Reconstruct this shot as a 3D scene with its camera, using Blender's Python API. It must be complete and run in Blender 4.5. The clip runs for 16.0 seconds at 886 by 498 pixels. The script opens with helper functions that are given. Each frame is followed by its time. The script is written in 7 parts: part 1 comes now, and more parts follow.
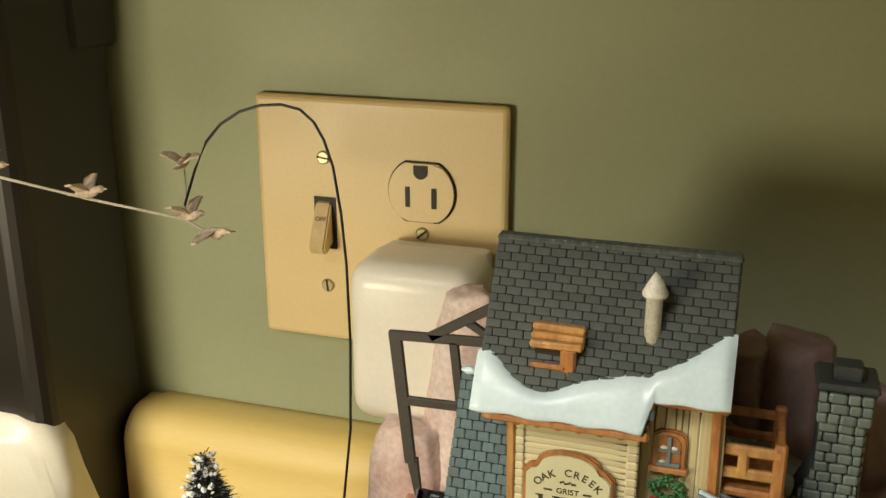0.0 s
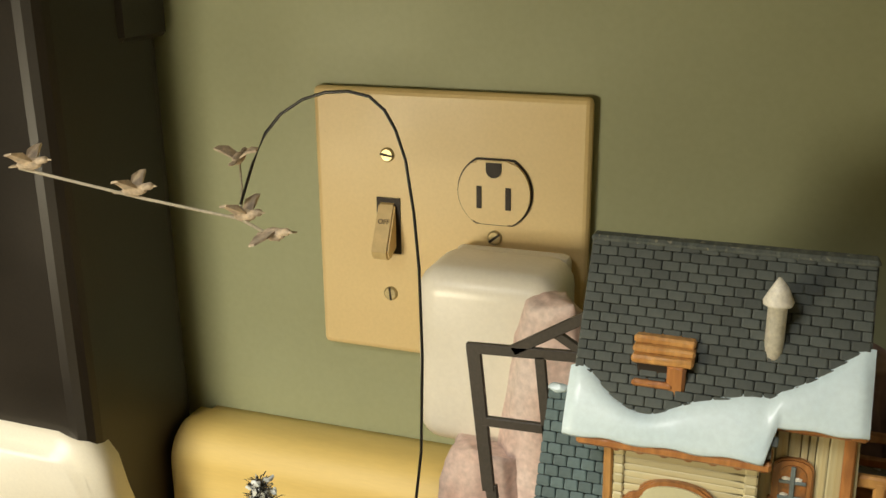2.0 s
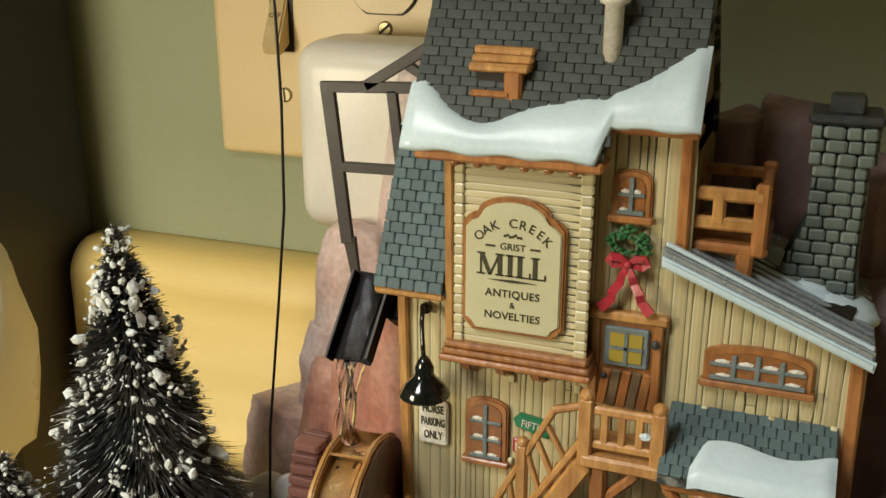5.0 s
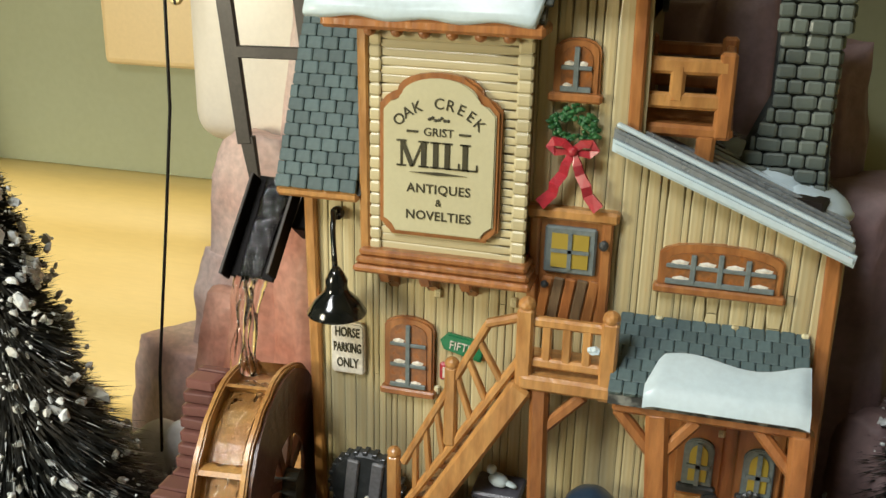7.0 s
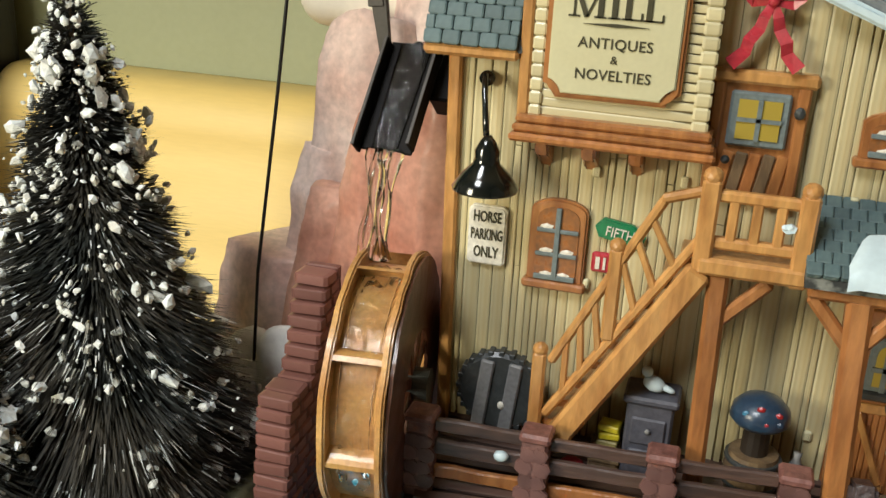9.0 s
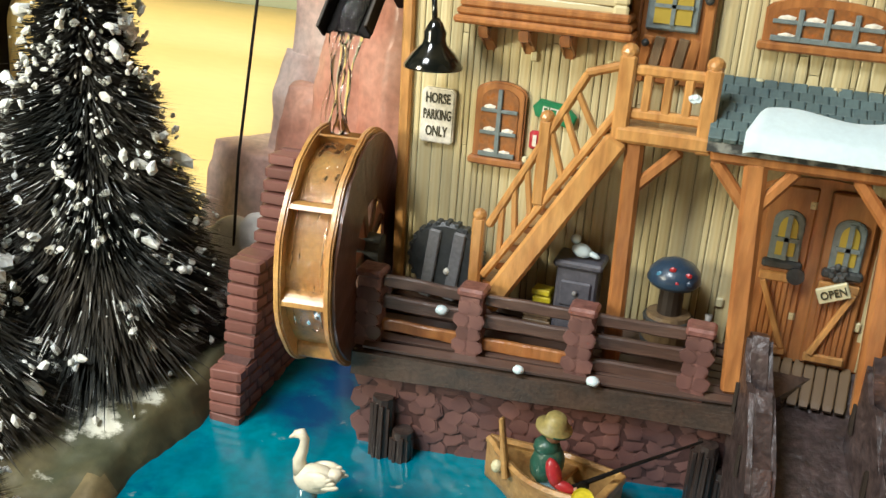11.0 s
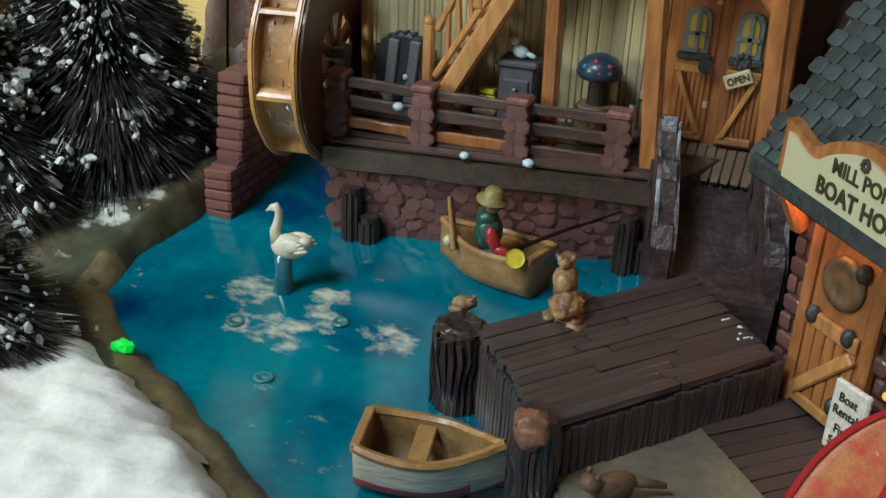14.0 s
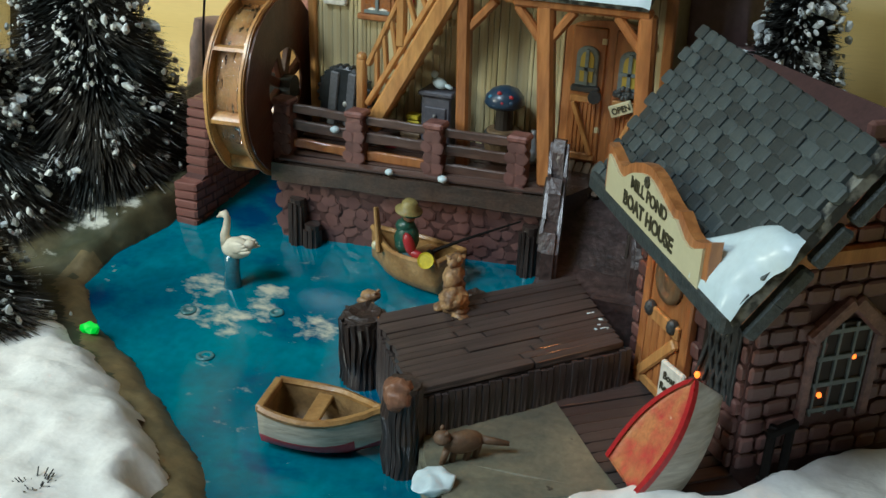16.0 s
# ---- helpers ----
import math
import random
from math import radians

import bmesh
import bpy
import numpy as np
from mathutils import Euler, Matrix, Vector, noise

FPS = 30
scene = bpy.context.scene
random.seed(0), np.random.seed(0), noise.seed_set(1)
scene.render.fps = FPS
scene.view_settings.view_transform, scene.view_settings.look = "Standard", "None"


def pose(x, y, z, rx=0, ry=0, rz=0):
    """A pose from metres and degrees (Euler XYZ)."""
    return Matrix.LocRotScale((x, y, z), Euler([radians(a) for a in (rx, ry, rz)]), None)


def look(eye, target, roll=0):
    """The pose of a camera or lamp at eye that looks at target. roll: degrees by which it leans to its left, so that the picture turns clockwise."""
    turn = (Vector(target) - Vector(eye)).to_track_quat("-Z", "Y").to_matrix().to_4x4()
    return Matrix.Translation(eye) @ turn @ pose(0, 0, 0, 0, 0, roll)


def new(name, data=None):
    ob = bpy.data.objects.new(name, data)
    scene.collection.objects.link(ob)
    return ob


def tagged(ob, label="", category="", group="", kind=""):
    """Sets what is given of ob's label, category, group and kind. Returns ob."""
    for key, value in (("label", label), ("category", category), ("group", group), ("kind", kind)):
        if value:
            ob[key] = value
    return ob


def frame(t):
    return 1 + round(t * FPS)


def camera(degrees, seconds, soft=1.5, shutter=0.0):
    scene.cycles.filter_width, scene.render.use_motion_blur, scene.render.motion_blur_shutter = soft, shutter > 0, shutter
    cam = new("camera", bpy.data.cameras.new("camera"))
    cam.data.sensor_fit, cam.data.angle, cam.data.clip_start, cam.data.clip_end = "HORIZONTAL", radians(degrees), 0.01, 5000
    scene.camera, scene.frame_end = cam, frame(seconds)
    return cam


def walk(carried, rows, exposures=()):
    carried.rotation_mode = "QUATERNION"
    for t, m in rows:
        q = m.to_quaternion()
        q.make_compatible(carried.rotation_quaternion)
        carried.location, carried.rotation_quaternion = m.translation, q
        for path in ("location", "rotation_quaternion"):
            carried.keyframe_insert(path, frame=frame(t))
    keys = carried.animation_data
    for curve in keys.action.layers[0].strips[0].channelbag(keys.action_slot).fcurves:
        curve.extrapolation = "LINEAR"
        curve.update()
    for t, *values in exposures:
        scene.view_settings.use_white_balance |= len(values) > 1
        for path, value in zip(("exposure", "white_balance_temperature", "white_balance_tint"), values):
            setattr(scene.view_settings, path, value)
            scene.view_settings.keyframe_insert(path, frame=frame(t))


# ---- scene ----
# world units are metres; the builders below take millimetres
EXPOSURES = [(0.0, 0.03, 6500, 8), (5.0, -0.10, 6300, 7), (7.5, 0.20, 6000, 8), (10.5, 0.46, 5950, 8), (11.5, 0.80, 5750, 5), (12.5, 0.32, 5250, 0), (14.5, -0.14, 5200, 0), (16.0, -0.12, 5200, 0)]

cam = camera(47.51, 16.0)
PATH = [
    (0, (0.14589, 0.16165, 0.34716), (0.03011, 0.52307, 0.22077), 0.05),
    (0.5, (0.12526, 0.17150, 0.34176), (0.00533, 0.53298, 0.21951), -0.07),
    (1, (0.11550, 0.18692, 0.33476), (-0.00799, 0.54771, 0.21400), -0.24),
    (1.5, (0.11687, 0.19088, 0.33750), (-0.01177, 0.54934, 0.21521), -0.64),
    (2, (0.12257, 0.18887, 0.33278), (-0.00858, 0.54673, 0.21138), -0.57),
    (2.5, (0.13127, 0.18254, 0.33237), (-0.00281, 0.54008, 0.21323), -0.59),
    (3, (0.14567, 0.17345, 0.33075), (0.00727, 0.52979, 0.21300), -0.65),
    (3.5, (0.15734, 0.16550, 0.32442), (0.01612, 0.52180, 0.20995), -0.85),
    (4, (0.16486, 0.16624, 0.31767), (0.02111, 0.52165, 0.20359), -1.15),
    (4.5, (0.17444, 0.17490, 0.28716), (0.03308, 0.52761, 0.16221), -1.20),
    (5, (0.17216, 0.19045, 0.26018), (0.03893, 0.54473, 0.13082), 0.11),
    (5.2, (0.17594, 0.19981, 0.25646), (0.04800, 0.55643, 0.12820), 0.46),
    (7.3, (0.15185, 0.22123, 0.21582), (0.05245, 0.58327, 0.07782), 1.21),
    (7.5, (0.14373, 0.22223, 0.20833), (0.04075, 0.58294, 0.06946), 1.04),
    (8, (0.12680, 0.22551, 0.19621), (0.02401, 0.58518, 0.05456), 1.81),
    (8.2, (0.12150, 0.22631, 0.19120), (0.02601, 0.58858, 0.05105), 2.38),
    (10.3, (0.12797, 0.21957, 0.18804), (0.02255, 0.57838, 0.04613), 4.02),
    (10.5, (0.13202, 0.21450, 0.18611), (0.02898, 0.57332, 0.04249), 4.29),
    (11, (0.15120, 0.19592, 0.16930), (0.04459, 0.55520, 0.02948), 4.29),
    (11.5, (0.16204, 0.19051, 0.15574), (0.05264, 0.54872, 0.01531), 4.13),
    (12, (0.17015, 0.18592, 0.14756), (0.05745, 0.53916, -0.00251), 3.91),
    (12.5, (0.16891, 0.17956, 0.14288), (0.05844, 0.52803, -0.01952), 3.79),
    (13, (0.16384, 0.17257, 0.14404), (0.05564, 0.51642, -0.02933), 3.54),
    (13.5, (0.17296, 0.16571, 0.14896), (0.06259, 0.50924, -0.02370), 3.06),
    (14, (0.19175, 0.15718, 0.15402), (0.07497, 0.49899, -0.01782), 2.46),
    (14.5, (0.20278, 0.13901, 0.16013), (0.08426, 0.48023, -0.01169), 2.33),
    (15, (0.19702, 0.12514, 0.17041), (0.06992, 0.46523, 0.00253), 1.92),
    (15.5, (0.21776, 0.12421, 0.17308), (0.08644, 0.46412, 0.00810), 2.04),
    (16, (0.24388, 0.12881, 0.17110), (0.10977, 0.46738, 0.00563), 2.14),
]
walk(cam, [(t, look(eye, target, roll)) for t, eye, target, roll in PATH], EXPOSURES)

# ---- light ----
world = bpy.data.worlds.new("room_world")
world.use_nodes = True
world.node_tree.nodes["Background"].inputs[0].default_value = (1.0, 0.93, 0.82, 1)
world.node_tree.nodes["Background"].inputs[1].default_value = 0.05
scene.world = world


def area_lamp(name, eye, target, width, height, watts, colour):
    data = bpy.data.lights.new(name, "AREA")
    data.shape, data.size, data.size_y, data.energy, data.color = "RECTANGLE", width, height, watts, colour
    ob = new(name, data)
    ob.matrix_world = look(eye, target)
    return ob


# warm lamp is an added unseen source, set low to throw the mill's shadow
area_lamp("unseen_warm_lamp", (-0.18, 0.14, 0.20), (-0.03, 0.48, 0.11), 0.11, 0.11, 1.12, (1.0, 0.87, 0.62))
area_lamp("room_lamp", (-0.34, -0.42, 1.16), (0.05, 0.40, 0.06), 0.42, 0.42, 13.0, (1.0, 0.97, 0.92))


def bulb_lamp(name, at, watts, colour, radius=0.002):
    data = bpy.data.lights.new(name, "POINT")
    data.energy, data.color, data.shadow_soft_size = watts, colour, radius
    new(name, data).location = at


# the tiny bulb under the boat house eave
bulb_lamp("eave_bulb", (0.2045, 0.3765, 0.0705), 0.020, (1.0, 0.33, 0.07))

# ---- helpers for building ----
MM = 0.001
BASE = {}
rng = random.Random(7)


def mat(name, colour, other=None, rough=0.6, metal=0.0, scale=120.0, mix=0.6, bump=0.2, fine=900.0, speck=None, coat=0.0, stretch=(1, 1, 1), vary=0.0, lo=0.35, hi=0.65, grain=0.16):
    """A procedural material: two colours mixed by coarse noise, fine grain in tone and relief, optional flecks, and a tone that differs from piece to piece."""
    m = bpy.data.materials.new(name)
    m.use_nodes = True
    nodes, links = m.node_tree.nodes, m.node_tree.links
    p = nodes["Principled BSDF"]
    other = other or tuple(c * 0.72 for c in colour)
    where = nodes.new("ShaderNodeTexCoord")
    maps = nodes.new("ShaderNodeMapping")
    maps.inputs["Scale"].default_value = stretch
    links.new(where.outputs["Object"], maps.inputs[0])
    big = nodes.new("ShaderNodeTexNoise")
    big.inputs["Scale"].default_value, big.inputs["Detail"].default_value = scale, 5
    links.new(maps.outputs[0], big.inputs["Vector"])
    ramp = nodes.new("ShaderNodeMapRange")
    ramp.inputs[1].default_value, ramp.inputs[2].default_value, ramp.inputs[4].default_value = lo, hi, mix
    links.new(big.outputs[0], ramp.inputs[0])
    blend = nodes.new("ShaderNodeMix")
    blend.data_type = "RGBA"
    blend.inputs[6].default_value, blend.inputs[7].default_value = (*colour, 1), (*other, 1)
    links.new(ramp.outputs[0], blend.inputs[0])
    out = blend.outputs[2]
    fuzz = nodes.new("ShaderNodeTexNoise")
    fuzz.inputs["Scale"].default_value, fuzz.inputs["Detail"].default_value = fine, 4
    links.new(maps.outputs[0], fuzz.inputs["Vector"])
    tone = nodes.new("ShaderNodeMapRange")
    tone.inputs[1].default_value, tone.inputs[2].default_value, tone.inputs[3].default_value, tone.inputs[4].default_value = 0.3, 0.7, 1 - grain, 1 + grain
    links.new(fuzz.outputs[0], tone.inputs[0])
    times = nodes.new("ShaderNodeVectorMath")
    times.operation = "MULTIPLY"
    links.new(out, times.inputs[0])
    links.new(tone.outputs[0], times.inputs[1])
    out = times.outputs[0]
    if vary:
        info = nodes.new("ShaderNodeObjectInfo")
        each = nodes.new("ShaderNodeMapRange")
        each.inputs[3].default_value, each.inputs[4].default_value = 1 - vary, 1 + vary
        links.new(info.outputs["Random"], each.inputs[0])
        again = nodes.new("ShaderNodeVectorMath")
        again.operation = "MULTIPLY"
        links.new(out, again.inputs[0])
        links.new(each.outputs[0], again.inputs[1])
        out = again.outputs[0]
    if speck:
        dots = nodes.new("ShaderNodeTexNoise")
        dots.inputs["Scale"].default_value, dots.inputs["Detail"].default_value = speck[1], 3
        links.new(where.outputs["Object"], dots.inputs["Vector"])
        cut = nodes.new("ShaderNodeMapRange")
        cut.inputs[1].default_value, cut.inputs[2].default_value = speck[2], speck[2] + 0.04
        links.new(dots.outputs[0], cut.inputs[0])
        over = nodes.new("ShaderNodeMix")
        over.data_type = "RGBA"
        over.inputs[7].default_value = (*speck[0], 1)
        links.new(cut.outputs[0], over.inputs[0])
        links.new(out, over.inputs[6])
        out = over.outputs[2]
    links.new(out, p.inputs["Base Color"])
    shine = nodes.new("ShaderNodeMapRange")
    shine.inputs[3].default_value, shine.inputs[4].default_value = max(0.02, rough - 0.12), min(1.0, rough + 0.12)
    links.new(big.outputs[0], shine.inputs[0])
    links.new(shine.outputs[0], p.inputs["Roughness"])
    p.inputs["Metallic"].default_value = metal
    p.inputs["Coat Weight"].default_value = coat
    p.inputs["Coat Roughness"].default_value = 0.15
    if bump:
        b = nodes.new("ShaderNodeBump")
        b.inputs["Strength"].default_value, b.inputs["Distance"].default_value = bump, 0.0004
        both = nodes.new("ShaderNodeMath")
        both.operation = "MULTIPLY_ADD"
        both.inputs[1].default_value = 0.9
        links.new(big.outputs[0], both.inputs[0])
        links.new(fuzz.outputs[0], both.inputs[2])
        links.new(both.outputs[0], b.inputs["Height"])
        links.new(b.outputs[0], p.inputs["Normal"])
    return m


def clear(name, colour, rough=0.02, ior=1.33):
    m = bpy.data.materials.new(name)
    m.use_nodes = True
    p = m.node_tree.nodes["Principled BSDF"]
    p.inputs["Base Color"].default_value = (*colour, 1)
    p.inputs["Roughness"].default_value, p.inputs["IOR"].default_value, p.inputs["Transmission Weight"].default_value = rough, ior, 1.0
    return m


def glow(name, colour, strength):
    m = bpy.data.materials.new(name)
    m.use_nodes = True
    p = m.node_tree.nodes["Principled BSDF"]
    p.inputs["Base Color"].default_value, p.inputs["Emission Color"].default_value = (*colour, 1), (*colour, 1)
    p.inputs["Emission Strength"].default_value = strength
    return m


def thing(name, base, label, category, group="", kind=""):
    """An empty at its base, in millimetres, that carries parts."""
    ob = new(name)
    ob.empty_display_size = 0.01
    ob.location = Vector(base) * MM
    BASE[ob] = Vector(base)
    return tagged(ob, label, category, group, kind)


def mesh_of(name, bm, material, base=(0, 0, 0), smooth=False):
    me = bpy.data.meshes.new(name)
    bmesh.ops.recalc_face_normals(bm, faces=bm.faces[:])
    for v in bm.verts:
        v.co = (v.co - Vector(base)) * MM
    bm.to_mesh(me)
    bm.free()
    for one in material if isinstance(material, list) else [material]:
        me.materials.append(one)
    if smooth:
        me.polygons.foreach_set("use_smooth", [True] * len(me.polygons))
    return me


def part(name, bm, material, parent, label="", smooth=False):
    """One mesh under a thing or a part; the bmesh is in world millimetres."""
    ob = new(name, mesh_of(name, bm, material, BASE[parent], smooth))
    ob.parent = parent
    BASE[ob] = BASE[parent]
    return tagged(ob, label)


def single(name, bm, material, base, label, category, group="", kind="", smooth=False):
    """A thing that is one mesh."""
    ob = new(name, mesh_of(name, bm, material, base, smooth))
    ob.location = Vector(base) * MM
    BASE[ob] = Vector(base)
    return tagged(ob, label, category, group, kind)


def piece(name, me, parent, at, size=(1, 1, 1), turn=None):
    """A small repeated piece on shared mesh data; at in world millimetres, size a factor."""
    ob = new(name, me)
    ob.parent = parent
    rot = turn or Matrix.Identity(3)
    ob.matrix_basis = Matrix.LocRotScale((Vector(at) - BASE[parent]) * MM, rot.to_quaternion(), Vector(size))
    BASE[ob] = BASE[parent]
    return ob


def box(bm, x0, x1, y0, y1, z0, z1, bevel=0.0, turn=None, seg=1):
    c = Vector(((x0 + x1) / 2, (y0 + y1) / 2, (z0 + z1) / 2))
    m = Matrix.Translation(c) @ (turn.to_4x4() if turn else Matrix.Identity(4)) @ Matrix.Diagonal((abs(x1 - x0), abs(y1 - y0), abs(z1 - z0), 1))
    vs = bmesh.ops.create_cube(bm, size=1, matrix=m)["verts"]
    if bevel:
        bmesh.ops.bevel(bm, geom=list({e for v in vs for e in v.link_edges}), offset=bevel, segments=seg, affect="EDGES", profile=0.5)
    return vs


def beam(bm, a, b, w, h, bevel=0.0, up=(0, 0, 1), taper=1.0):
    """A bar of cross-section w by h from a to b."""
    a, b = Vector(a), Vector(b)
    d = (b - a).normalized()
    side = d.cross(Vector(up)).normalized()
    top = side.cross(d)
    rings = []
    for p, k in ((a, 1.0), (b, taper)):
        rings.append([bm.verts.new(p + side * sx * w / 2 * k + top * sz * h / 2 * k) for sx, sz in ((-1, -1), (1, -1), (1, 1), (-1, 1))])
    fs = [bm.faces.new(rings[0][::-1]), bm.faces.new(rings[1])]
    for i in range(4):
        fs.append(bm.faces.new((rings[0][i], rings[0][(i + 1) % 4], rings[1][(i + 1) % 4], rings[1][i])))
    if bevel:
        bmesh.ops.bevel(bm, geom=list({e for f in fs for e in f.edges}), offset=bevel, segments=1, affect="EDGES")


def tube(bm, pts, radii, seg=8, caps=True):
    """A round bar along points."""
    pts = [Vector(p) for p in pts]
    if not hasattr(radii, "__len__"):
        radii = [radii] * len(pts)
    rings = []
    for i, p in enumerate(pts):
        d = (pts[min(i + 1, len(pts) - 1)] - pts[max(i - 1, 0)]).normalized()
        side = d.cross(Vector((0.31, 0.2, 0.93)) if abs(d.z) < 0.9 else Vector((1, 0.1, 0))).normalized()
        top = side.cross(d)
        rings.append([bm.verts.new(p + (side * math.cos(2 * math.pi * k / seg) + top * math.sin(2 * math.pi * k / seg)) * radii[i]) for k in range(seg)])
    for r, s in zip(rings, rings[1:]):
        for k in range(seg):
            bm.faces.new((r[k], r[(k + 1) % seg], s[(k + 1) % seg], s[k]))
    if caps:
        bm.faces.new(rings[0][::-1])
        bm.faces.new(rings[-1])


def lathe(bm, c, profile, seg=20, turn=None):
    """Turned solid: profile of (radius, height) from the foot up."""
    c = Vector(c)
    rings = []
    for r, z in profile:
        ring = []
        for k in range(seg):
            v = Vector((r * math.cos(2 * math.pi * k / seg), r * math.sin(2 * math.pi * k / seg), z))
            ring.append(bm.verts.new(c + (turn @ v if turn else v)))
        rings.append(ring)
    for r, s in zip(rings, rings[1:]):
        for k in range(seg):
            bm.faces.new((r[k], r[(k + 1) % seg], s[(k + 1) % seg], s[k]))
    bm.faces.new(rings[0][::-1])
    bm.faces.new(rings[-1])


def ball(bm, c, radii, turn=None, div=2, jitter=0.0):
    m = Matrix.Translation(c) @ (turn.to_4x4() if turn else Matrix.Identity(4)) @ Matrix.Diagonal((*radii, 1))
    vs = bmesh.ops.create_icosphere(bm, subdivisions=div, radius=1, matrix=m)["verts"]
    if jitter:
        for v in vs:
            v.co += Vector((rng.uniform(-1, 1), rng.uniform(-1, 1), rng.uniform(-1, 1))) * jitter
    return vs


def prism(bm, outline, axis, a, b, bevel=0.0):
    """An outline of 2D points pushed from a to b along an axis; the other two axes in the order x, y, z."""
    def place(p, d):
        return Vector((d, *p)) if axis == "x" else Vector((p[0], d, p[1])) if axis == "y" else Vector((*p, d))
    r, s = [bm.verts.new(place(p, a)) for p in outline], [bm.verts.new(place(p, b)) for p in outline]
    fs = [bm.faces.new(r), bm.faces.new(s[::-1])]
    n = len(outline)
    for i in range(n):
        fs.append(bm.faces.new((r[i], s[i], s[(i + 1) % n], r[(i + 1) % n])))
    if bevel:
        bmesh.ops.bevel(bm, geom=list(fs[0].edges) + list(fs[1].edges), offset=bevel, segments=2, affect="EDGES")


def ragged(bm, amount, size, axis_scale=(1, 1, 1)):
    for v in bm.verts:
        n = noise.noise_vector(v.co / size)
        v.co += Vector((n.x * axis_scale[0], n.y * axis_scale[1], n.z * axis_scale[2])) * amount


def hull_rock(bm, points, cuts=3, amount=1.2, size=9.0):
    """A boulder: the hull of points, subdivided and roughened."""
    vs = [bm.verts.new(p) for p in points]
    made = bmesh.ops.convex_hull(bm, input=vs)
    keep = {v for g in made["geom"] if isinstance(g, bmesh.types.BMFace) for v in g.verts}
    bmesh.ops.delete(bm, geom=[v for v in vs if v not in keep], context="VERTS")
    bmesh.ops.triangulate(bm, faces=[f for f in bm.faces if keep & set(f.verts)])
    bmesh.ops.subdivide_edges(bm, edges=[e for e in bm.edges if e.verts[0] in keep or e.verts[1] in keep], cuts=cuts, use_grid_fill=True)


def lettering(name, text, at, size, material, parent, right=(1, 0, 0), up=(0, 0, 1), spread=1.0, squeeze=1.0, bold=0.0):
    """Raised letters centred at a place, in millimetres."""
    cu = bpy.data.curves.new(name, "FONT")
    cu.body, cu.size, cu.align_x, cu.align_y, cu.extrude, cu.resolution_u, cu.space_character, cu.offset = text, size, "CENTER", "CENTER", 0.12, 3, spread, bold
    tmp = new(name, cu)
    bpy.context.view_layer.update()
    me = bpy.data.meshes.new_from_object(tmp.evaluated_get(bpy.context.evaluated_depsgraph_get()))
    bpy.data.objects.remove(tmp)
    bpy.data.curves.remove(cu)
    r, u = Vector(right).normalized(), Vector(up).normalized()
    n = r.cross(u)
    for v in me.vertices:
        v.co = (Vector(at) + r * v.co.x * squeeze + u * v.co.y + n * v.co.z - BASE[parent]) * MM
    me.materials.append(material)
    ob = new(name, me)
    ob.parent = parent
    BASE[ob] = BASE[parent]
    return ob


def unit_block(name, material, bevel=0.18, sizes=(1, 1, 1)):
    """Shared mesh of a worn block one millimetre across, to be scaled by its size."""
    bm = bmesh.new()
    box(bm, -sizes[0] / 2, sizes[0] / 2, -sizes[1] / 2, sizes[1] / 2, -sizes[2] / 2, sizes[2] / 2, bevel)
    return mesh_of(name, bm, material)


def rot(x=0, y=0, z=0):
    return Euler((radians(x), radians(y), radians(z))).to_matrix()


def basis(u, v):
    """Rotation whose x goes along u and whose z is square to u and v."""
    u = Vector(u).normalized()
    w = u.cross(Vector(v)).normalized()
    return Matrix((u, w.cross(u), w)).transposed()


# ---- materials ----
M_WALL = mat("green_wall_paint", (0.36, 0.385, 0.235), (0.33, 0.35, 0.21), 0.55, scale=14, mix=0.5, bump=0.12, fine=380, speck=((0.16, 0.14, 0.08), 130, 0.80), grain=0.025)
M_PLAIN = mat("room_plaster", (0.50, 0.45, 0.34), None, 0.8, scale=4, fine=60)
M_FLOOR = mat("room_floor", (0.25, 0.17, 0.10), None, 0.5, scale=6, fine=60)
M_YELLOW = mat("yellow_laminate", (0.80, 0.60, 0.21), (0.73, 0.53, 0.17), 0.5, scale=20, mix=0.7, bump=0.03, fine=500, stretch=(0.3, 1, 3), grain=0.025)
M_PLATE = mat("cream_plastic", (0.80, 0.62, 0.32), (0.77, 0.59, 0.29), 0.38, scale=25, bump=0.04, fine=700, speck=((0.35, 0.24, 0.1), 160, 0.80), grain=0.025)
M_CREAM = mat("aged_ivory_plastic", (0.70, 0.53, 0.26), None, 0.4, bump=0.04, grain=0.025)
M_CHARGER = mat("white_plastic", (0.84, 0.80, 0.70), (0.80, 0.74, 0.60), 0.35, scale=18, bump=0.03, fine=600, grain=0.025)
M_BLACK = mat("black_enamel", (0.012, 0.009, 0.006), (0.02, 0.015, 0.01), 0.42, scale=20, bump=0.05, speck=((0.10, 0.08, 0.05), 90, 0.78))
M_SLOT = mat("dark_slot", (0.02, 0.012, 0.006), None, 0.6, bump=0)
M_ENAMEL = mat("white_enamel", (0.82, 0.78, 0.66), (0.76, 0.70, 0.54), 0.3, scale=12, mix=0.5, bump=0.02, grain=0.025)
M_SCREW = mat("brass_screw", (0.60, 0.50, 0.28), None, 0.35, 0.7, bump=0.05)
M_WIRE = mat("black_wire", (0.01, 0.01, 0.01), None, 0.35, 0.3, bump=0)
M_SILVER = mat("bare_wire", (0.50, 0.45, 0.35), None, 0.5, 0.3, bump=0)
M_BIRD = mat("feathered_resin", (0.62, 0.50, 0.36), (0.16, 0.13, 0.12), 0.6, scale=260, bump=0.3)
